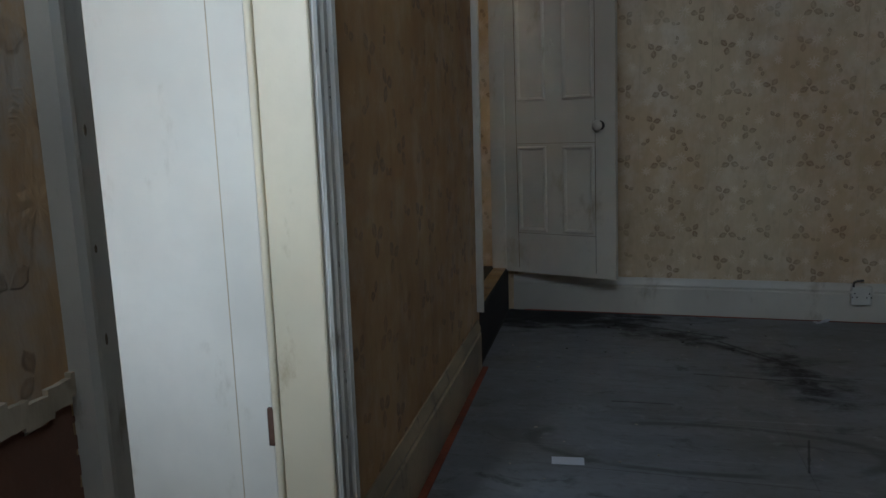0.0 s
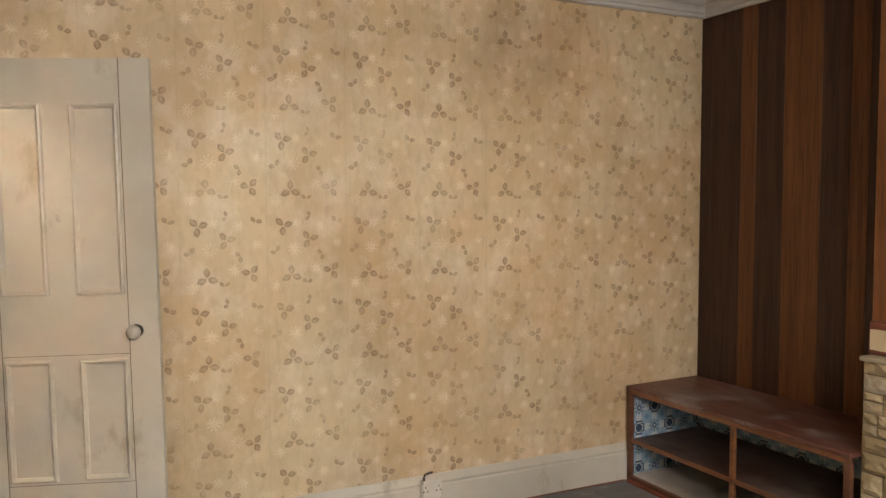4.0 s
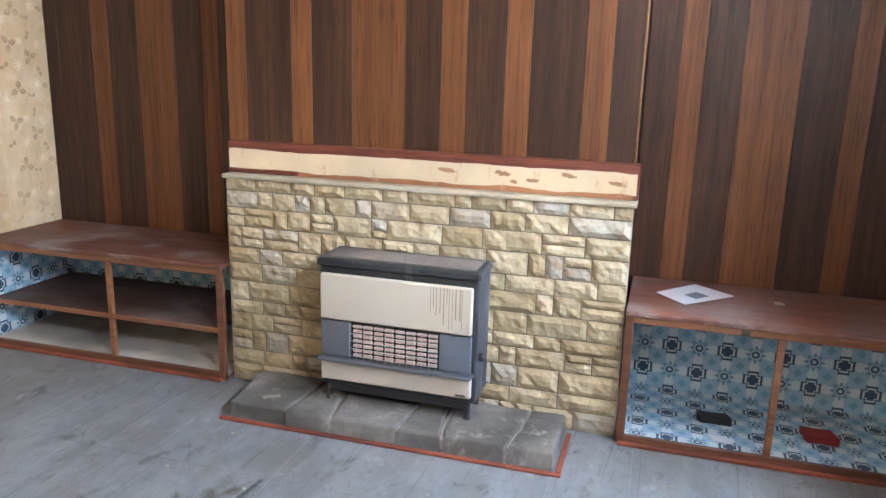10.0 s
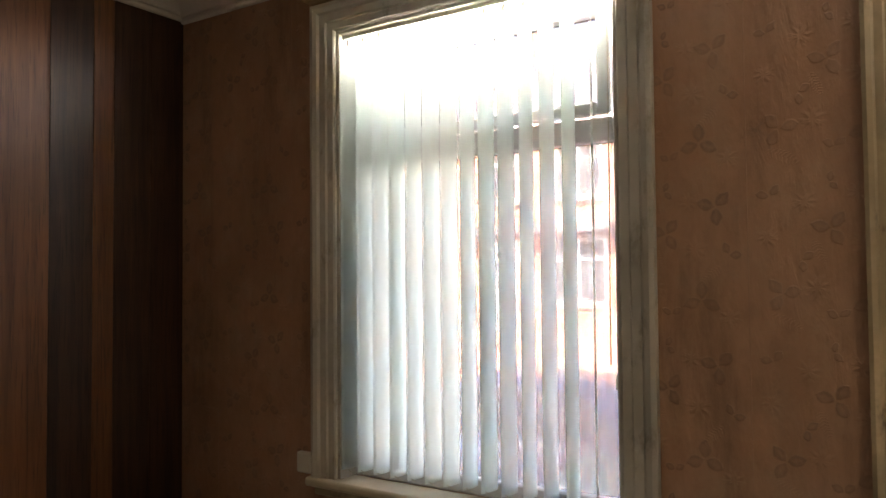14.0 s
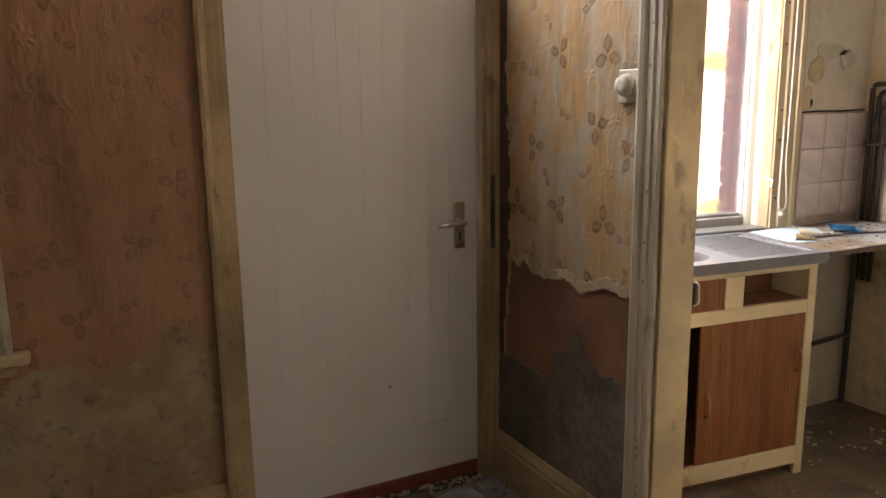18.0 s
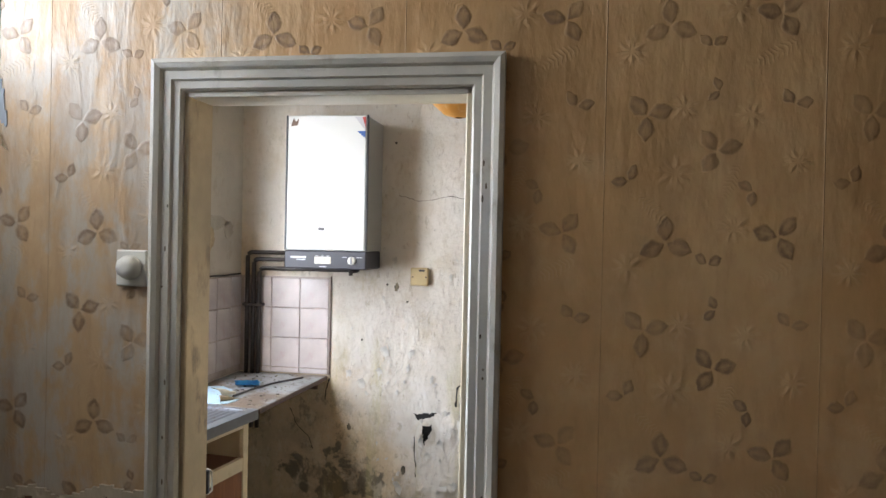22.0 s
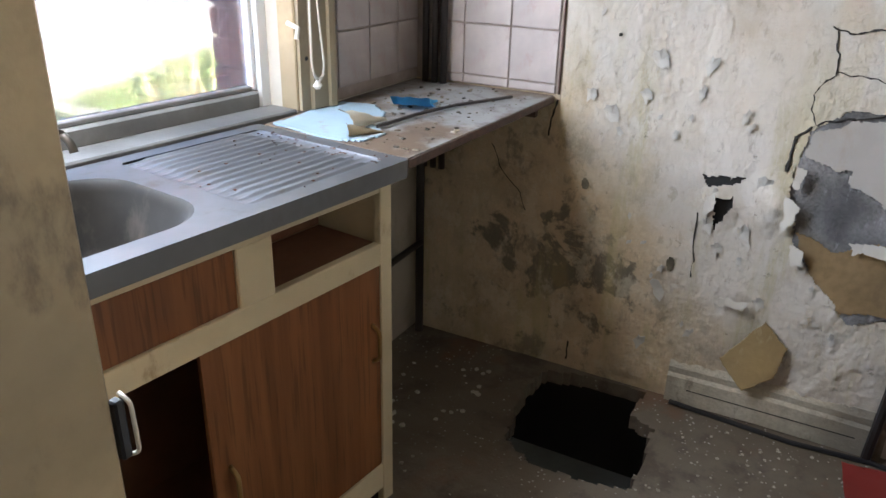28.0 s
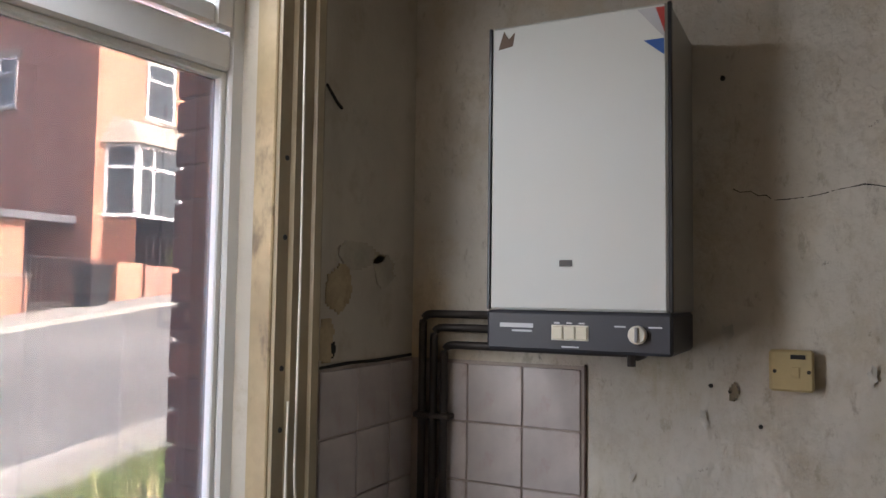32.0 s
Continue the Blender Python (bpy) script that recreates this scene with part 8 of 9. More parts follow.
skk = thing("kitchen_skirting", KX + 0.01, 1.3, 0.0, "rotten flaking skirting board along the kitchen end wall", "skirting board")
bm = strip([(0.001, 0.0), (0.022, 0.0), (0.022, 0.085), (0.014, 0.095), (0.016, 0.115), (0.006, 0.135), (0.001, 0.135)], [(KX, 1.04, 0.0, 1, 0), (KX, 1.3, 0.005, 1, 0), (KX, 1.62, 0.0, 1, 0)])
part("board", bm, plain("flaking_skirting_paint", (0.52, 0.46, 0.35), 0.7, 0.3, 14, bump=0.8, dirt=(0.10, 0.075, 0.05)), skk)
part("split", box(KX + 0.0222, KX + 0.0235, 1.10, 1.55, 0.05, 0.053), crack, skk)
ep = thing("upright_pipe", KX + 0.04, 1.605, 0.0, "rusty dark pipe rising by the end wall", "pipe")
part("pipe", tube(bend([(KX + 0.04, 1.585, 0.0), (KX + 0.04, 1.60, 0.30), (KX + 0.045, 1.62, 0.62)], 0.04), 0.013, 8), PIPE, ep)
part("elbow", tube(bend([(KX + 0.045, 1.62, 0.60), (KX + 0.045, 1.62, 0.66), (KX + 0.06, 1.70, 0.67)], 0.025), 0.018, 8), PIPE, ep)
cb_ = thing("floor_cable", KX + 0.1, 1.3, 0.0, "black cable lying along the kitchen skirting", "cable")
part("cord", tube([(KX + 0.04, 1.06, 0.010), (KX + 0.05, 1.2, 0.008), (KX + 0.065, 1.4, 0.008), (KX + 0.05, 1.6, 0.008), (KX + 0.09, 1.85, 0.008)], 0.007, 7), BLACK, cb_)

# kitchen paint blisters on the window wall
FLK1, FLK2 = plain("stained_flake", (0.46, 0.36, 0.22), 0.85, 0.25, 14, dirt=(0.28, 0.20, 0.11)), plain("grey_flake", (0.47, 0.42, 0.335), 0.85, 0.2, 14, dirt=(0.32, 0.26, 0.17))
kb_ = thing("flaking_paint", -1.6, KY, 1.4, "flaking cracked paint above the tiles", "damaged plaster", kind="structure")
for i, (x, z, a, b) in enumerate(((-1.47, 1.52, 0.06, 0.05), (-1.55, 1.60, 0.09, 0.035), (-1.42, 1.40, 0.03, 0.05), (-1.66, 1.57, 0.05, 0.04))):
    part("flake", torn_sheet("y", KY, blob(x, z, a, b, 60 + i, 12, 0.3), 1, 0.003, 0.006, 0.008, i), FLK1 if i % 2 == 0 else FLK2, kb_)
part("crack", tube(bend([(-1.37, KY + 0.002, 1.347), (-1.50, KY + 0.002, 1.352), (-1.62, KY + 0.002, 1.350), (-1.80, KY + 0.002, 1.353)], 0.02, 3), 0.004, 5), crack, kb_)
part("crack", tube([(-1.40, KY + 0.002, 1.97), (-1.44, KY + 0.002, 1.94), (-1.46, KY + 0.002, 1.93)], 0.004, 5), crack, kb_)
part("chip", torn_sheet("y", KY, blob(-1.445, 1.385, 0.012, 0.02, 71), 1, 0.0015, 0.004, 0.003, 9), crack, kb_)

# ---- litter ----
PLB = plain("plaster_bit", (0.44, 0.40, 0.33), 0.9, 0.2, 40)


def lumps(name, label, spots, mat, seed, group=""):
    r = random.Random(seed)
    bm = bmesh.new()
    for x0, x1, y0, y1, n, s0, s1, z in spots:
        for i in range(n):
            x, y, s = r.uniform(x0, x1), r.uniform(y0, y1), r.uniform(s0, s1)
            if math.hypot((x + 1.55) / 0.3, (y - 0.87) / 0.26) < 1:
                continue
            b = bmesh.new()
            bmesh.ops.create_icosphere(b, subdivisions=1, radius=s)
            for v in b.verts:
                v.co *= r.uniform(0.7, 1.2)
                v.co.z *= 0.45
            join(bm, b, pose(x, y, z + s * 0.3, 0, 0, r.uniform(0, 360)))
    setting(name, bm, mat, label, "debris", kind="stuff")


lumps("plaster_litter", "white plaster crumbs strewn over the kitchen floor", [(-1.75, -0.15, 0.62, 1.9, 150, 0.0015, 0.0055, 0), (-1.75, -1.0, 1.05, 1.6, 210, 0.0015, 0.006, 0), (-1.75, -1.1, 0.25, 0.55, 40, 0.003, 0.012, 0)], PLB, 5)
lumps("floor_crumbs", "small pale crumbs on the living room floor", [(0.1, 2.9, 0.4, 4.2, 70, 0.003, 0.008, 0), (1.9, 2.8, 1.2, 2.8, 25, 0.003, 0.009, 0)], PLB, 6)
lumps("dark_crumbs", "dark soot crumbs by the back wall", [(0.1, 1.6, 3.6, 4.28, 16, 0.003, 0.009, 0), (0.02, 0.10, 0.06, 0.8, 70, 0.0015, 0.007, 0), (0.95, 3.1, 0.02, 0.08, 50, 0.0015, 0.006, 0), (0.05, 0.5, 0.1, 0.9, 25, 0.002, 0.008, 0)], plain("soot_bit", (0.03, 0.028, 0.025), 0.9), 7)
lumps("rubble_by_door", "pale rubble swept against the front door threshold", [(0.07, 0.50, -0.04, 0.10, 200, 0.003, 0.013, 0.002), (0.06, 0.9, 0.0, 0.3, 90, 0.002, 0.008, 0.004)], PLB, 8)
for i, (x, y, s, rz, lab) in enumerate(((0.47, 2.49, 0.11, 4, "small white card on the grey floor"), (1.75, back_y(1.75) - 0.06, 0.09, 30, "white paper scrap by the back skirting"), (2.35, back_y(2.35) - 0.10, 0.12, 70, "clear plastic scrap by the back skirting"))):
    t = thing("paper_scrap", x, y, 0.0, lab, "paper scrap", "paper scraps")
    part("sheet", turned(box(0, s, 0, s * 0.5, 0, 0.0015) if i == 0 else curl(s, s * 0.4, i + 3, 0.015), pose(x - s / 2, y - s / 3, 0.001, 0, 0, rz)), PAPERW, t)
for i, (x, y, s) in enumerate(((-0.62, 1.08, 0.022), (-0.35, 0.85, 0.026), (-0.9, 1.25, 0.020), (-0.2, 1.02, 0.024))):
    t = thing("plaster_lump", x, y, 0.0, "flat chunk of fallen plaster on the kitchen floor", "rubble", "plaster lumps")
    part("lump", slab("z", 0.001, 0.012, blob(x, y, s, s * 0.6, 80 + i, 9, 0.3)), PLB, t)
# mail and plastic by the front door
ORANGE = plain("orange_envelope", (0.62, 0.30, 0.05), 0.7, 0.06, 9, bump=0.05)
t = thing("orange_envelope", 0.62, 0.20, 0.0, "crumpled orange envelope with white label by the front door", "envelope")
part("envelope", turned(curl(0.21, 0.27, 4, 0.03), pose(0.52, 0.17, 0.002, 0, 0, -18)), ORANGE, t, "", True)
part("address_label", turned(box(0, 0.085, 0, 0.045, 0, 0.0012), pose(0.575, 0.235, 0.014, 0, 0, -18)), PAPERW, t)
GREYP = plain("grey_plastic_bag", (0.23, 0.23, 0.24), 0.25, 0.1, 9)
t = thing("plastic_mail_bag", 0.52, 0.07, 0.0, "shiny grey plastic mail bag against the threshold", "mail bag")
part("bag", turned(curl(0.38, 0.13, 14, 0.05), pose(0.32, 0.0, 0.012, 4, 0, 8)), GREYP, t, "", True)
for i, (x, y, rz, c, lab) in enumerate(((0.80, 0.11, 30, (0.10, 0.16, 0.34), "blue printed flyer in the heap of mail"), (0.88, 0.19, 70, (0.45, 0.08, 0.07), "red printed flyer in the heap of mail"), (0.78, 0.03, 5, (0.62, 0.63, 0.68), "white letter in the heap of mail"), (0.25, 0.10, 15, (0.55, 0.60, 0.70), "white plastic wrapper by the threshold"))):
    t = thing("flyer", x, y, 0.0, lab, "flyer", "mail on the floor")
    part("sheet", turned(curl(0.16, 0.11, 20 + i, 0.03), pose(x - 0.08, y - 0.05, 0.003 + 0.004 * i, 0, 0, rz)), plain("flyer_print", c, 0.5, 0.25, 25), t, "", True)
PLFILM = plain("dirty_clear_sheet", (0.20, 0.17, 0.12), 0.3, 0.25, 6, dirt=(0.10, 0.08, 0.05))
t = thing("plastic_floor_sheet", 0.55, 0.75, 0.0, "dirty wrinkled plastic sheet on the floor by the kitchen doorway", "plastic sheet")
bm = bmesh.new()
n_ = 46
rows = []
for i in range(n_ + 1):
    row = []
    for j in range(n_ + 1):
        x, y = 0.05 + 0.95 * i / n_, 0.16 + 0.95 * j / n_
        p = Vector((x * 5, y * 5, 3))
        row.append(bm.verts.new((x + 0.03 * noise.noise(p), y + 0.03 * noise.noise(p + Vector((5, 0, 0))), 0.0025 + max(0, 0.006 * noise.noise(p * 1.6) + 0.004 * noise.noise(p * 5)))))
    rows.append(row)
for i in range(n_):
    for j in range(n_):
        bm.faces.new((rows[i][j], rows[i + 1][j], rows[i + 1][j + 1], rows[i][j + 1]))
part("film", bm, PLFILM, t, "", True)
t = thing("red_folder", -1.60, 1.62, 0.0, "red card folder on the kitchen floor", "folder")
part("card", turned(curl(0.22, 0.20, 31, 0.03), pose(-1.73, 1.53, 0.003, 0, 0, 5)), plain("red_card", (0.42, 0.06, 0.05), 0.6), t, "", True)

# ---- outside ----
def gz(x):
    return -0.31 - 0.128 * max(-45.0, min(25.0, x))


def ground_bm(xs, ys, up=0.0, thick=None):
    bm = bmesh.new()
    g = [[bm.verts.new((x, y, gz(x) + up)) for y in ys] for x in xs]
    cellar = up < -0.11
    for i in range(len(xs) - 1):
        for j in range(len(ys) - 1):
            if not (cellar and xs[i] == -2 and ys[j] == 0.1):
                bm.faces.new((g[i][j], g[i + 1][j], g[i + 1][j + 1], g[i][j + 1]))
    if thick:
        r = bmesh.ops.extrude_face_region(bm, geom=bm.faces[:])
        bmesh.ops.translate(bm, verts=[e for e in r["geom"] if isinstance(e, bmesh.types.BMVert)], vec=(0, 0, -thick))
    return bm


SOIL = plain("dry_soil", (0.13, 0.10, 0.07), 0.95, 0.3, 3, bump=0.5)
ASPH = plain("worn_asphalt", (0.16, 0.157, 0.150), 0.9, 0.15, 1.2, bump=0.4)
PAVE = plain("paving_concrete", (0.30, 0.28, 0.25), 0.9, 0.12, 1.5, bump=0.3)
KERB = plain("kerb_stone", (0.36, 0.34, 0.31), 0.9, 0.1, 3)
XS = [-600, -45, -30, -20, -12, -6, -2, 0, 3, 8, 15, 25, 600]
setting("ground", ground_bm(XS, [-600, -40, -13.2, -4.3, 0.1, 3.0, 30, 600], -0.12), SOIL, "sloping ground of the street and gardens", "ground")
setting("road", ground_bm(XS, [-12.2, -7.0, -4.35], -0.10), ASPH, "sunlit asphalt road climbing past the house", "road")
setting("pavement_near", ground_bm(XS, [-4.2, -3.6], 0.0, 0.11), PAVE, "concrete pavement on the near side of the road", "pavement")
setting("kerb_near", ground_bm(XS, [-4.35, -4.2], 0.005, 0.13), KERB, "pale stone kerb on the near side", "kerb")
setting("kerb_far", ground_bm(XS, [-12.35, -12.2], 0.005, 0.13), KERB, "pale stone kerb on the far side", "kerb")
setting("pavement_far", ground_bm(XS, [-14.2, -12.35], 0.0, 0.11), PAVE, "concrete pavement on the far side of the road", "pavement")
setting("garden_path", ground_bm([-2.9, 0, 3, 6], [-1.0, -0.4], -0.06, 0.06), PAVE, "grey concrete strip under the front windows", "path")


def facade_brick(name, a, b):
    g = Mat(name, 0.85)
    n = g.t.nodes.new("ShaderNodeTexBrick")
    g.put(n.inputs["Vector"], g.map((1, 1, 1), (0, 0, 0), (radians(90), 0, 0)))
    n.inputs["Color1"].default_value, n.inputs["Color2"].default_value, n.inputs["Mortar"].default_value = (*a, 1), (*b, 1), (0.34, 0.26, 0.20, 1)
    for k, v in (("Scale", 1.0), ("Mortar Size", 0.008), ("Brick Width", 0.225), ("Row Height", 0.075)):
        n.inputs[k].default_value = v
    g.col(g.mix(g.m("MULTIPLY", g.step(g.noise(1.2, None, 5), 0.4, 0.7), 0.35), n.outputs[0], tuple(v * 0.55 for v in a)))
    return g.mat


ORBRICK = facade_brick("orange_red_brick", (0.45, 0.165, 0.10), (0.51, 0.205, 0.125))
DKBRICK = facade_brick("deep_red_brick", (0.31, 0.118, 0.092), (0.38, 0.15, 0.11))
SLATE = plain("grey_slate", (0.14, 0.14, 0.155), 0.7, 0.15, 4)
STN = plain("stone_lintel", (0.33, 0.29, 0.24), 0.9, 0.12, 4)
DARKGL = plain("dark_window_glass", (0.05, 0.06, 0.07), 0.08, 0.2, 1.5, bump=0)
GREYDOOR = plain("grey_paint", (0.20, 0.23, 0.26), 0.5, 0.05, 4)


def far_window(t, x0, x1, z0, z1, y, m, bars=1):
    """A far window, a part with frame and pane; built on the plane y and carried by m."""
    bm = bmesh.new()
    w = 0.08
    for b in ((x0, x0 + w, z0, z1), (x1 - w, x1, z0, z1), (x0 + w, x1 - w, z0, z0 + w), (x0 + w, x1 - w, z1 - w, z1), (x0 + w, x1 - w, z0 + (z1 - z0) * 0.66, z0 + (z1 - z0) * 0.66 + w * 0.8)):
        box(b[0], b[1], y - 0.02, y + 0.05, b[2], b[3], 0.0, bm)
    for i in range(bars):
        c = x0 + (x1 - x0) * (i + 1) / (bars + 1)
        box(c - 0.03, c + 0.03, y - 0.02, y + 0.045, z0 + w, z1 - w, 0.0, bm)
    win_ = part("window", turned(bm, m), UPVC, t)
    part("pane", turned(box(x0 + 0.02, x1 - 0.02, y - 0.01, y + 0.01, z0 + 0.02, z1 - 0.02), m), DARKGL, win_)
    part("lintel", turned(box(x0 - 0.15, x1 + 0.15, y - 0.02, y + 0.06, z1, z1 + 0.2), m), STN, win_)
    part("sill", turned(box(x0 - 0.1, x1 + 0.1, y - 0.02, y + 0.10, z0 - 0.1, z0), m), STN, win_)


# bay-fronted house up the hill; local frame: x along its front to the right, y towards its back
HM = Matrix.Translation((-12.9, -15.2, 0)) @ pose(0, 0, 0, 0, 0, 180)
g0 = 1.9
hs = thing("brick_house", -16, -19, g0, "orange brick house with a white bay window, uphill across the road", "house")
part("front_wall", turned(box(0.0, 8.0, 0.0, 0.3, g0 - 1.5, g0 + 8.0), HM @ pose(0, 0, 0)), ORBRICK, hs)
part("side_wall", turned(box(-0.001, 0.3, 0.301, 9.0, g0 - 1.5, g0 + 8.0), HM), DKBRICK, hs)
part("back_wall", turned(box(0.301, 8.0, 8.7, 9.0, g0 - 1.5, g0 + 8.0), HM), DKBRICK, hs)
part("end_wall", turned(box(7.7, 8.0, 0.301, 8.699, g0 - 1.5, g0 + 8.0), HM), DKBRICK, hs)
rf = bmesh.new()
v = [rf.verts.new(p) for p in ((-0.3, -0.3, g0 + 8.0), (8.3, -0.3, g0 + 8.0), (8.3, 9.3, g0 + 8.0), (-0.3, 9.3, g0 + 8.0), (-0.3, 4.5, g0 + 11.5), (8.3, 4.5, g0 + 11.5))]
for q in ((0, 1, 5, 4), (2, 3, 4, 5), (0, 4, 3), (1, 2, 5), (0, 3, 2, 1)):
    rf.faces.new([v[i] for i in q])
part("roof", turned(rf, HM), SLATE, hs)
far_window(hs, 1.5, 2.5, g0 + 4.3, g0 + 5.9, -0.03, HM @ Matrix.Diagonal((1, 1, 1, 1)), 0)
sidem = HM @ pose(0, 0, 0, 0, 0, 90)
far_window(hs, 3.2, 4.0, g0 + 4.6, g0 + 6.0, 0.02, sidem, 0)
far_window(hs, 6.6, 7.5, g0 + 6.2, g0 + 7.8, 0.02, sidem, 0)
bay = bmesh.new()
bp = [(0.3, 0.0), (0.7, -0.75), (2.6, -0.75), (3.0, 0.0)]
for (xa, ya), (xb, yb) in zip(bp, bp[1:]):
    f_ = [bay.verts.new((x, y, z)) for x, y, z in ((xa, ya, g0 + 0.2), (xb, yb, g0 + 0.2), (xb, yb, g0 + 1.5), (xa, ya, g0 + 1.5))]
    bay.faces.new(f_)
bmesh.ops.solidify(bay, geom=bay.faces[:], thickness=0.15)
part("bay_wall", turned(bay, HM), ORBRICK, hs)
for (xa, ya), (xb, yb) in zip(bp, bp[1:]):
    L_ = math.hypot(xb - xa, yb - ya)
    mm = HM @ Matrix.Translation((xa, ya, 0)) @ pose(0, 0, 0, 0, 0, math.degrees(math.atan2(yb - ya, xb - xa)))
    bm = bmesh.new()
    n_ = 2 if L_ > 1.2 else 0
    w = 0.09
    for b in ((0, w, g0 + 1.5, g0 + 3.4), (L_ - w, L_, g0 + 1.5, g0 + 3.4), (w, L_ - w, g0 + 1.5, g0 + 1.6), (w, L_ - w, g0 + 3.3, g0 + 3.4), (w, L_ - w, g0 + 2.75, g0 + 2.84)):
        box(b[0], b[1], -0.04, 0.04, b[2], b[3], 0.0, bm)
    for i in range(n_):
        c = L_ * (0.25 if i == 0 else 0.75)
        box(c - 0.045, c + 0.045, -0.04, 0.04, g0 + 1.6, g0 + 3.3, 0.0, bm)
    bw = part("bay_window", turned(bm, mm), UPVC, hs)
    part("pane", turned(box(0.03, L_ - 0.03, -0.008, 0.008, g0 + 1.55, g0 + 3.35), mm), DARKGL, bw)
rb = bmesh.new()
lo = [rb.verts.new((x, y, g0 + 3.4)) for x, y in ((0.1, 0.0), (0.6, -0.95), (2.7, -0.95), (3.2, 0.0))]
hi = [rb.verts.new((x, y, g0 + 4.15)) for x, y in ((0.5, 0.0), (0.85, -0.1), (2.45, -0.1), (2.8, 0.0))]
for i in range(3):
    rb.faces.new((lo[i], lo[i + 1], hi[i + 1], hi[i]))
rb.faces.new(lo), rb.faces.new(hi)
part("bay_roof", turned(rb, HM), STN, hs)
gw = thing("garden_wall", -14, -14.4, 1.0, "low brick terrace wall with railings before the bay-fronted house", "garden wall")
part("terrace_wall", turned(box(0.3, 6.0, -1.6, -1.35, g0 - 1.0, g0 + 0.25), HM), DKBRICK, gw)
part("pier", turned(box(-0.5, 0.25, -1.55, -1.2, g0 - 1.0, g0 + 0.9 - 0.6), HM), ORBRICK, gw)
rl = bmesh.new()
for i in range(22):
    x = 0.4 + i * 0.22
    box(x - 0.012, x + 0.012, -1.49, -1.46, g0 + 0.25, g0 + 1.0, 0.0, rl)
box(0.35, 5.2, -1.49, -1.46, g0 + 0.98, g0 + 1.02, 0.0, rl)
part("railing", turned(rl, HM), BLACK, gw)
gt = thing("iron_gate", -11.5, -14.0, 0.8, "black iron gate and railings by the garage", "gate")
rl = bmesh.new()
for i in range(16):
    x = -2.6 + i * 0.13
    box(x - 0.012, x + 0.012, -1.28, -1.25, g0 - 0.9, g0 + 0.35, 0.0, rl)
for z in (g0 - 0.75, g0 + 0.33):
    box(-2.65, -0.55, -1.28, -1.25, z, z + 0.03, 0.0, rl)
part("bars", turned(rl, HM), BLACK, gt)
gg = thing("garage", -9, -17, 0.8, "grey garage door under a dark flat roof beside the brick house", "garage")
part("door_panel", turned(box(-4.6, -2.0, 0.9, 1.0, g0 - 1.2, g0 + 1.25), HM), GREYDOOR, gg)
for i in range(7):
    part("door_rib", turned(box(-4.55, -2.05, 0.87, 0.899, g0 - 0.9 + i * 0.3, g0 - 0.88 + i * 0.3), HM), SLATE, gg)
part("pier", turned(box(-1.99, -1.2, 0.85, 1.3, g0 - 1.2, g0 + 1.3), HM), ORBRICK, gg)
part("pier", turned(box(-5.5, -4.61, 0.85, 1.3, g0 - 1.2, g0 + 1.3), HM), ORBRICK, gg)
part("roof_slab", turned(box(-5.8, -0.01, 0.6, 6.0, g0 + 1.31, g0 + 1.5), HM), SLATE, gg)
part("back_wall", turned(box(-5.5, -1.2, 5.5, 5.8, g0 - 1.2, g0 + 1.3), HM), DKBRICK, gg)
bw = thing("boundary_wall", -8.4, -13.9, 0.3, "low orange brick boundary wall at the far pavement", "garden wall")
part("wall", box(-10.6, -6.4, -14.45, -14.22, 0.0, gz(-9) + 0.95), ORBRICK, bw)
part("coping", box(-10.65, -6.35, -14.5, -14.17, gz(-9) + 0.95, gz(-9) + 1.03), STN, bw)


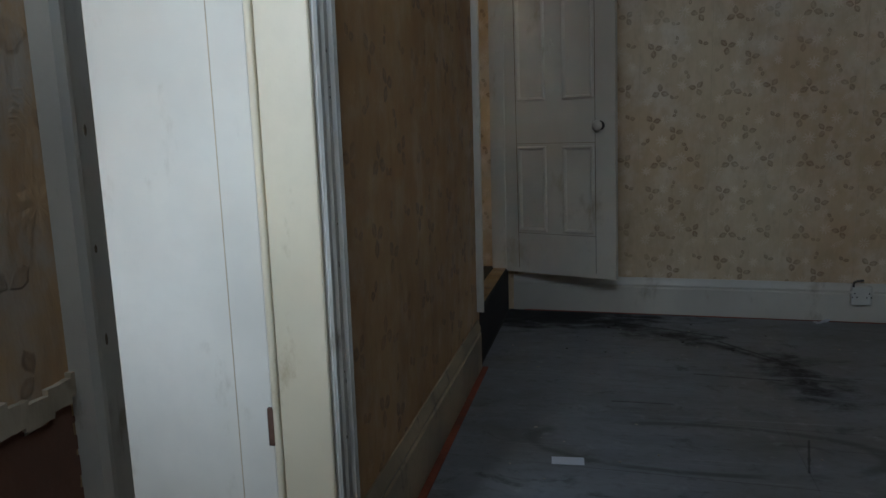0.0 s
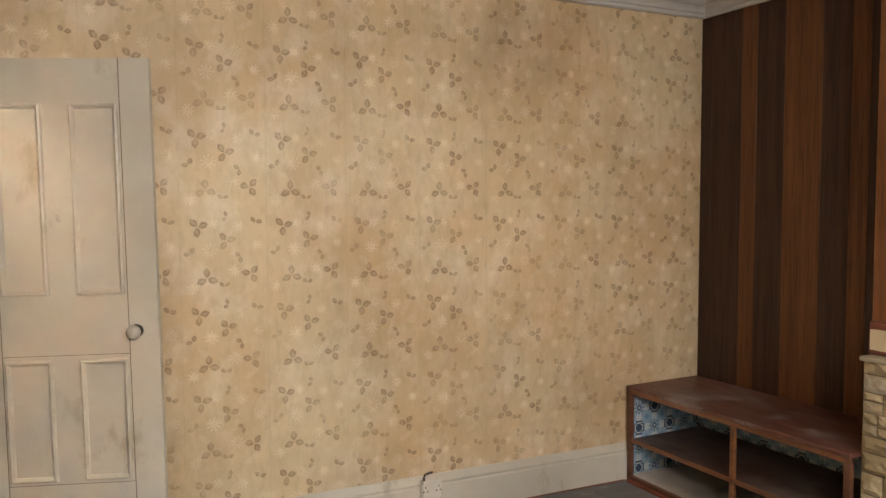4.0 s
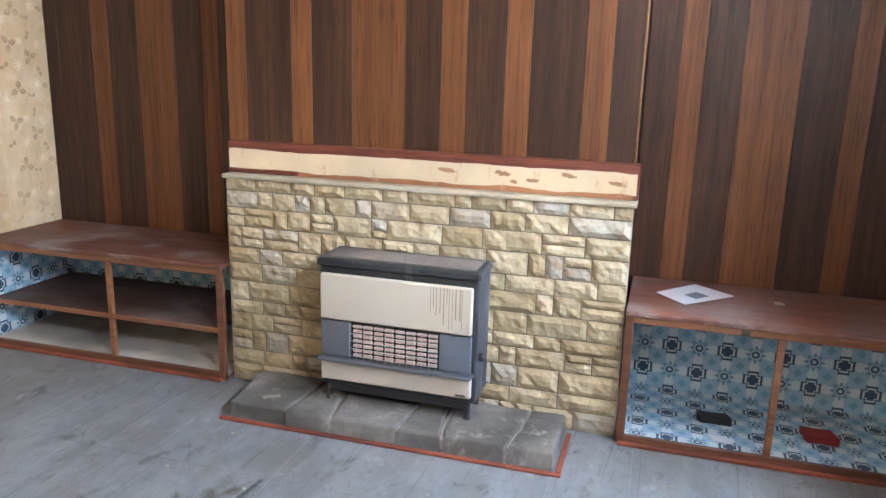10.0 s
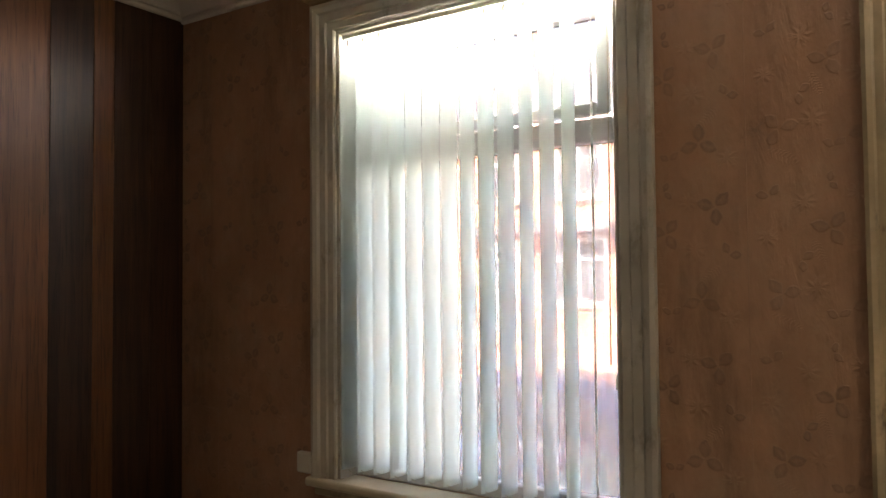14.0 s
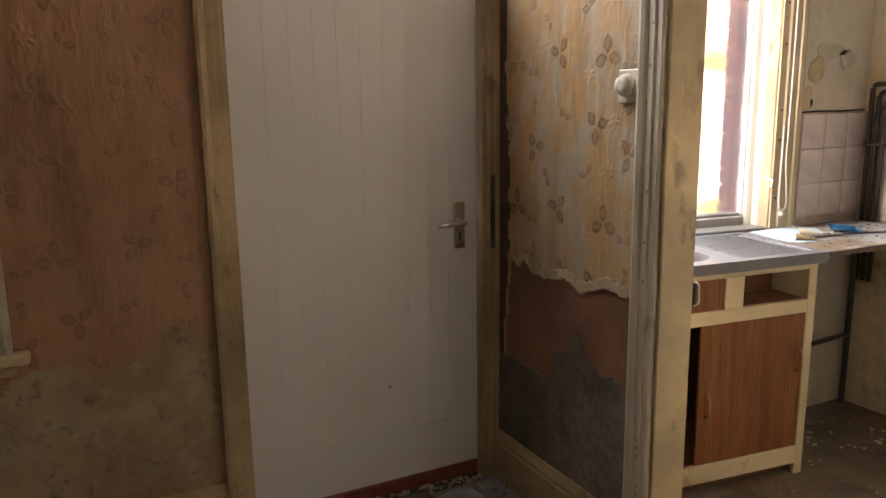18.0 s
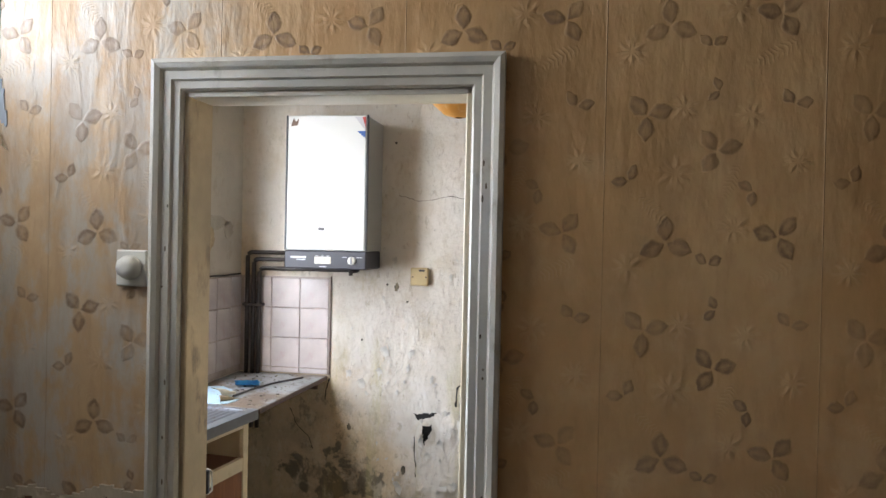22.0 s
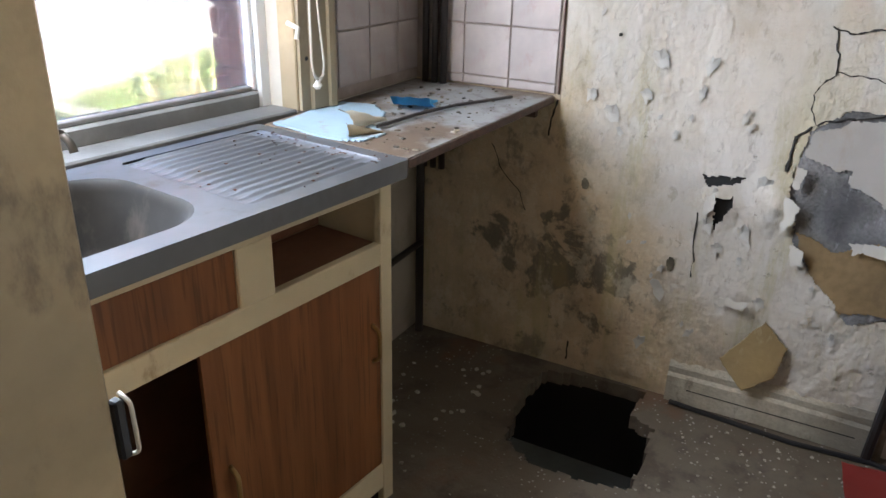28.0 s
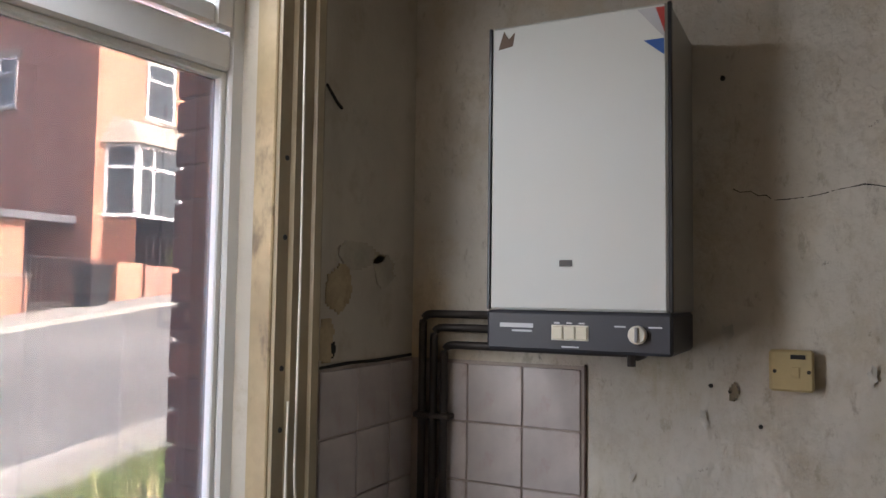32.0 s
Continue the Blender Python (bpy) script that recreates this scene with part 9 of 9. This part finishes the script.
# terrace straight across the road
def terrace(x0, n, y, label):
    for i in range(n):
        xa = x0 + i * 5.2
        g_ = gz(xa + 2.6) + 1.4
        t = thing("terraced_house", xa + 2.6, y - 4, g_, label, "house", "terrace across the road")
        part("front_wall", box(xa, xa + 5.19, y - 0.3, y, g_ - 0.8, g_ + 6.3), ORBRICK, t)
        part("rear_wall", box(xa, xa + 5.19, y - 8, y - 7.7, g_ - 0.8, g_ + 6.3), DKBRICK, t)
        part("side_wall", box(xa, xa + 0.25, y - 7.69, y - 0.301, g_ - 0.8, g_ + 6.3), DKBRICK, t)
        part("side_wall", box(xa + 4.94, xa + 5.19, y - 7.69, y - 0.301, g_ - 0.8, g_ + 6.3), DKBRICK, t)
        rf = bmesh.new()
        v = [rf.verts.new(p) for p in ((xa, y + 0.3, g_ + 6.2), (xa + 5.19, y + 0.3, g_ + 6.2), (xa + 5.19, y - 8.3, g_ + 6.2), (xa, y - 8.3, g_ + 6.2), (xa, y - 4, g_ + 9.2), (xa + 5.19, y - 4, g_ + 9.2))]
        for q in ((0, 1, 5, 4), (2, 3, 4, 5), (0, 4, 3), (1, 2, 5), (0, 3, 2, 1)):
            rf.faces.new([v[k] for k in q])
        rfo = part("roof", rf, SLATE, t)
        part("chimney", box(xa + 4.3, xa + 5.1, y - 4.6, y - 3.6, g_ + 8.4, g_ + 10.4), ORBRICK, rfo)
        I = Matrix.Identity(4)
        far_window(t, xa + 0.7, xa + 2.3, g_ + 0.9, g_ + 2.7, y + 0.02, I, 1)
        far_window(t, xa + 0.8, xa + 2.2, g_ + 3.8, g_ + 5.4, y + 0.02, I, 1)
        far_window(t, xa + 3.3, xa + 4.4, g_ + 3.8, g_ + 5.4, y + 0.02, I, 0)
        part("door", box(xa + 3.4, xa + 4.35, y + 0.001, y + 0.06, g_, g_ + 2.1), GREYDOOR, t)
        part("door_frame", box(xa + 3.28, xa + 4.47, y + 0.001, y + 0.04, g_ + 2.1, g_ + 2.75), UPVC, t)
        part("porch_roof", box(xa + 0.4, xa + 4.8, y + 0.002, y + 0.7, g_ + 2.85, g_ + 3.05), SLATE, t)
        part("garden_wall", box(xa, xa + 5.19, y + 2.3, y + 2.52, g_ - 1.7, g_ + 0.3), ORBRICK, t)


terrace(-3.0, 8, -17.0, "red brick terraced house with white windows across the road")

# bins and parked cars near the front
BING = plain("green_bin_plastic", (0.03, 0.11, 0.06), 0.5, 0.1, 5)


def bin_(x, y, mat, label):
    g_ = gz(x) - 0.10
    t = thing("wheelie_bin", x, y, g_, label, "wheelie bin", "wheelie bins")
    bm = bmesh.new()
    a = [bm.verts.new((x + sx_ * 0.22, y + sy_ * 0.25, g_ + 0.06)) for sx_, sy_ in ((-1, -1), (1, -1), (1, 1), (-1, 1))]
    b = [bm.verts.new((x + sx_ * 0.29, y + sy_ * 0.35, g_ + 0.98)) for sx_, sy_ in ((-1, -1), (1, -1), (1, 1), (-1, 1))]
    for i in range(4):
        bm.faces.new((a[i], a[(i + 1) % 4], b[(i + 1) % 4], b[i]))
    bm.faces.new(a[::-1]), bm.faces.new(b)
    part("body", bm, mat, t)
    part("lid", turned(box(-0.31, 0.31, -0.38, 0.40, 0, 0.06, 0.02), pose(x, y, g_ + 0.985, -4)), mat, t)
    for s in (-1, 1):
        part("wheel", turned(lathe([(0.10, -0.025), (0.10, 0.025)], 16), pose(x + s * 0.24, y - 0.24, g_ + 0.10, 0, 90)), BLACK, t)


bin_(2.55, -2.2, BING, "dark green wheelie bin outside the front window")
bin_(1.92, -2.35, BING, "second dark green wheelie bin outside the front window")
bin_(-11.7, -13.6, BLACK, "black wheelie bin behind the iron railings")
gwall = thing("front_garden_wall", 2.0, -4.1, gz(2), "low brick wall at the end of the front garden", "garden wall")
part("wall", box(1.2, 7.0, -3.55, -3.35, gz(6) - 0.3, gz(4) + 0.5), ORBRICK, gwall)


def car(x, y, c, label):
    g_ = gz(x) - 0.10
    t = thing("parked_car", x, y, g_, label, "car", "parked cars")
    paint = plain("car_paint", c, 0.25, 0.03, 3, bump=0)
    prof = [(-2.05, 0.30), (-2.08, 0.62), (-1.95, 0.86), (-1.45, 0.92), (-0.85, 1.38), (0.55, 1.44), (1.25, 1.02), (1.95, 0.88), (2.08, 0.60), (2.05, 0.30)]
    bm = bmesh.new()
    sides = [[bm.verts.new((x + px, y + s * (0.86 if pz < 1.0 else 0.66), g_ + pz)) for px, pz in prof] for s in (-1, 1)]
    for i in range(len(prof)):
        j = (i + 1) % len(prof)
        bm.faces.new((sides[0][i], sides[0][j], sides[1][j], sides[1][i]))
    bm.faces.new(sides[0]), bm.faces.new(sides[1][::-1])
    bmesh.ops.bevel(bm, geom=bm.edges[:], offset=0.04, segments=2, affect="EDGES")
    part("body", bm, paint, t, "", True)
    for s in (-1, 1):
        gl = [(-1.25, 0.97), (-0.78, 1.33), (0.48, 1.38), (1.05, 1.02)]
        f = bmesh.new()
        q = [f.verts.new((x + px, y + s * (0.875 - (pz - 0.95) * 0.46), g_ + pz)) for px, pz in gl]
        f.faces.new(q)
        bmesh.ops.solidify(f, geom=f.faces[:], thickness=0.01)
        part("side_window", f, DARKGL, t)
    for px in (-1.3, 1.3):
        for s in (-1, 1):
            wh = part("wheel", turned(lathe([(0.2, -0.11), (0.31, -0.10), (0.31, 0.10), (0.2, 0.11)], 20), pose(x + px, y + s * 0.78, g_ + 0.31, 90)), BLACK, t)
            part("hub", turned(lathe([(0.19, -0.112), (0.19, 0.112)], 16), pose(x + px, y + s * 0.785, g_ + 0.31, 90)), GRIL, wh)


car(4.6, -5.5, (0.03, 0.04, 0.09), "dark blue hatchback parked at the kerb")
car(10.5, -5.5, (0.30, 0.31, 0.32), "silver hatchback parked at the kerb")

# ---- garden plants under the kitchen window ----
LEAFM = Mat("leaf_green", 0.6)
li = LEAFM.island()
LEAFM.col(LEAFM.mix(li, (0.12, 0.20, 0.07), (0.32, 0.40, 0.16)))
DRYM = Mat("dry_straw", 0.8)
DRYM.col(DRYM.mix(DRYM.island(), (0.35, 0.30, 0.14), (0.46, 0.41, 0.22)))
GRM = Mat("grass_green", 0.7)
GRM.col(GRM.mix(GRM.island(), (0.09, 0.16, 0.03), (0.22, 0.27, 0.07)))


def blades(name, label, mat, area, n, h0, h1, w, seed, lean=0.4):
    r = random.Random(seed)
    vs, fs = [], []
    for i in range(n):
        x, y = r.uniform(area[0], area[1]), r.uniform(area[2], area[3])
        h, a, l = r.uniform(h0, h1), r.uniform(0, 6.28), r.uniform(0, lean)
        dx, dy = math.cos(a), math.sin(a)
        z = gz(x) - 0.11
        k = len(vs)
        vs += [(x - dy * w, y + dx * w, z), (x + dy * w, y - dx * w, z), (x + dx * l * h * 0.4 + dy * w * 0.7, y + dy * l * h * 0.4 - dx * w * 0.7, z + h * 0.6), (x + dx * l * h * 0.4 - dy * w * 0.7, y + dy * l * h * 0.4 + dx * w * 0.7, z + h * 0.6), (x + dx * l * h, y + dy * l * h, z + h)]
        fs += [(k, k + 1, k + 2, k + 3), (k + 3, k + 2, k + 4)]
    me = bpy.data.meshes.new(name)
    me.from_pydata(vs, [], fs)
    me.materials.append(mat)
    return tagged(new(name, me), label, "grass", kind="stuff")


blades("lawn_grass", "long sunlit grass in the front garden", GRM.mat, (-9, -2.75, -3.62, -0.8), 32000, 0.06, 0.24, 0.005, 1, 0.9)
blades("straw_stalks", "tall dry straw stalks in the garden", DRYM.mat, (-3.20, -2.90, -2.45, -2.05), 90, 0.32, 0.66, 0.008, 2, 0.35)
blades("straw_stalks", "scattered dry seed stalks in the long grass", DRYM.mat, (-8, -3.2, -3.6, -1.4), 160, 0.4, 0.9, 0.003, 5, 0.3)


def bush(x, y, z, r, n, label, mat, seed, size=0.05, flat=0.7):
    """A shrub: woody stems and a crown of many small leaves."""
    rr = random.Random(seed)
    t = thing("shrub", x, y, z, label, "shrub", "garden shrubs")
    st = bmesh.new()
    for i in range(9):
        a = rr.uniform(0, 6.28)
        tube([(x, y, z - 0.1), (x + math.cos(a) * r * 0.3, y + math.sin(a) * r * 0.3, z + r * 0.5), (x + math.cos(a) * r * 0.7, y + math.sin(a) * r * 0.7, z + r * 1.0 * flat)], [0.012, 0.008, 0.003], 5, st)
    part("stems", st, SHELFD, t)
    vs, fs = [], []
    for i in range(n):
        d = Vector((rr.gauss(0, 1), rr.gauss(0, 1), rr.gauss(0, 1))).normalized() * r * rr.uniform(0.45, 1.0) ** 0.6
        lump = 1 + 0.35 * noise.noise(d * (2.2 / r) + Vector((seed, 0, 0)))
        c = Vector((x, y, z + r * flat * 0.8)) + Vector((d.x, d.y, d.z * flat)) * lump
        u = Vector((rr.gauss(0, 1), rr.gauss(0, 1), rr.gauss(0, 0.6))).normalized()
        v = u.cross(Vector((rr.gauss(0, 1), rr.gauss(0, 1), rr.gauss(0, 1)))).normalized()
        s = size * rr.uniform(0.6, 1.3)
        k = len(vs)
        vs += [tuple(c - u * s), tuple(c - v * s * 0.55 + u * s * 0.1), tuple(c + u * s), tuple(c + v * s * 0.55 + u * s * 0.1)]
        fs += [(k, k + 1, k + 2), (k, k + 2, k + 3)]
    me = bpy.data.meshes.new("leaves")
    me.from_pydata(vs, [], fs)
    me.materials.append(mat)
    o = new("leaves", me)
    o.parent, o.matrix_parent_inverse = t, Matrix.Translation(-BASE[t.name])


for i, (x, y, r) in enumerate(((-2.25, -2.75, 0.34), (-1.7, -2.1, 0.42), (-1.9, -1.45, 0.38), (-1.2, -1.9, 0.5), (-2.5, -3.25, 0.28), (-1.9, -3.0, 0.6), (-1.3, -2.8, 0.6), (-0.9, -1.4, 0.4))):
    bush(x, y, gz(x) - 0.1, r, 1300, "leafy bramble growing under the kitchen window", LEAFM.mat, 30 + i, 0.048, 0.75)
bush(-8.25, -14.1, gz(-8.25) + 0.1, 0.95, 2600, "round green hedge shrub on the far pavement edge", LEAFM.mat, 50, 0.06, 0.9)
for i in range(3):
    bush(-14.6 - i * 0.9, -13.8, g0 + 0.2, 0.4, 900, "bright shrub on the terrace before the bay window", GRM.mat, 60 + i, 0.05, 0.8)

# the rest of the house above and beside the rooms
nh = thing("house_shell", 0.5, 2.0, 3.08, "upper storey and roof of the house above the rooms", "house", kind="structure")
part("upper_front", box(-3.0, W + 0.3, OUT, 0.0, 3.08, 5.8), DKBRICK, nh)
part("upper_back", box(-3.0, W + 0.3, D, D + 0.3, 3.08, 5.8), DKBRICK, nh)
part("upper_side", box(-3.0, -2.7, 0.001, D - 0.001, 3.08, 5.8), DKBRICK, nh)
part("upper_side", box(W, W + 0.3, 0.001, D - 0.001, 3.08, 5.8), DKBRICK, nh)
part("roof", box(-3.2, W + 0.5, OUT - 0.3, D + 0.5, 5.81, 6.0), SLATE, nh)
part("side_addition", box(-3.0, KX - 0.301, KOUT, D, -0.6, 3.079), DKBRICK, nh)
ks = thing("garden_kerb", -3.05, -2.3, gz(-3), "low grey concrete kerb between lawn and brambles", "kerb", kind="structure")
part("kerb", box(-3.16, -2.98, -4.18, -0.4, gz(-3) - 0.2, gz(-3) + 0.02, 0.02), PAVE, ks)
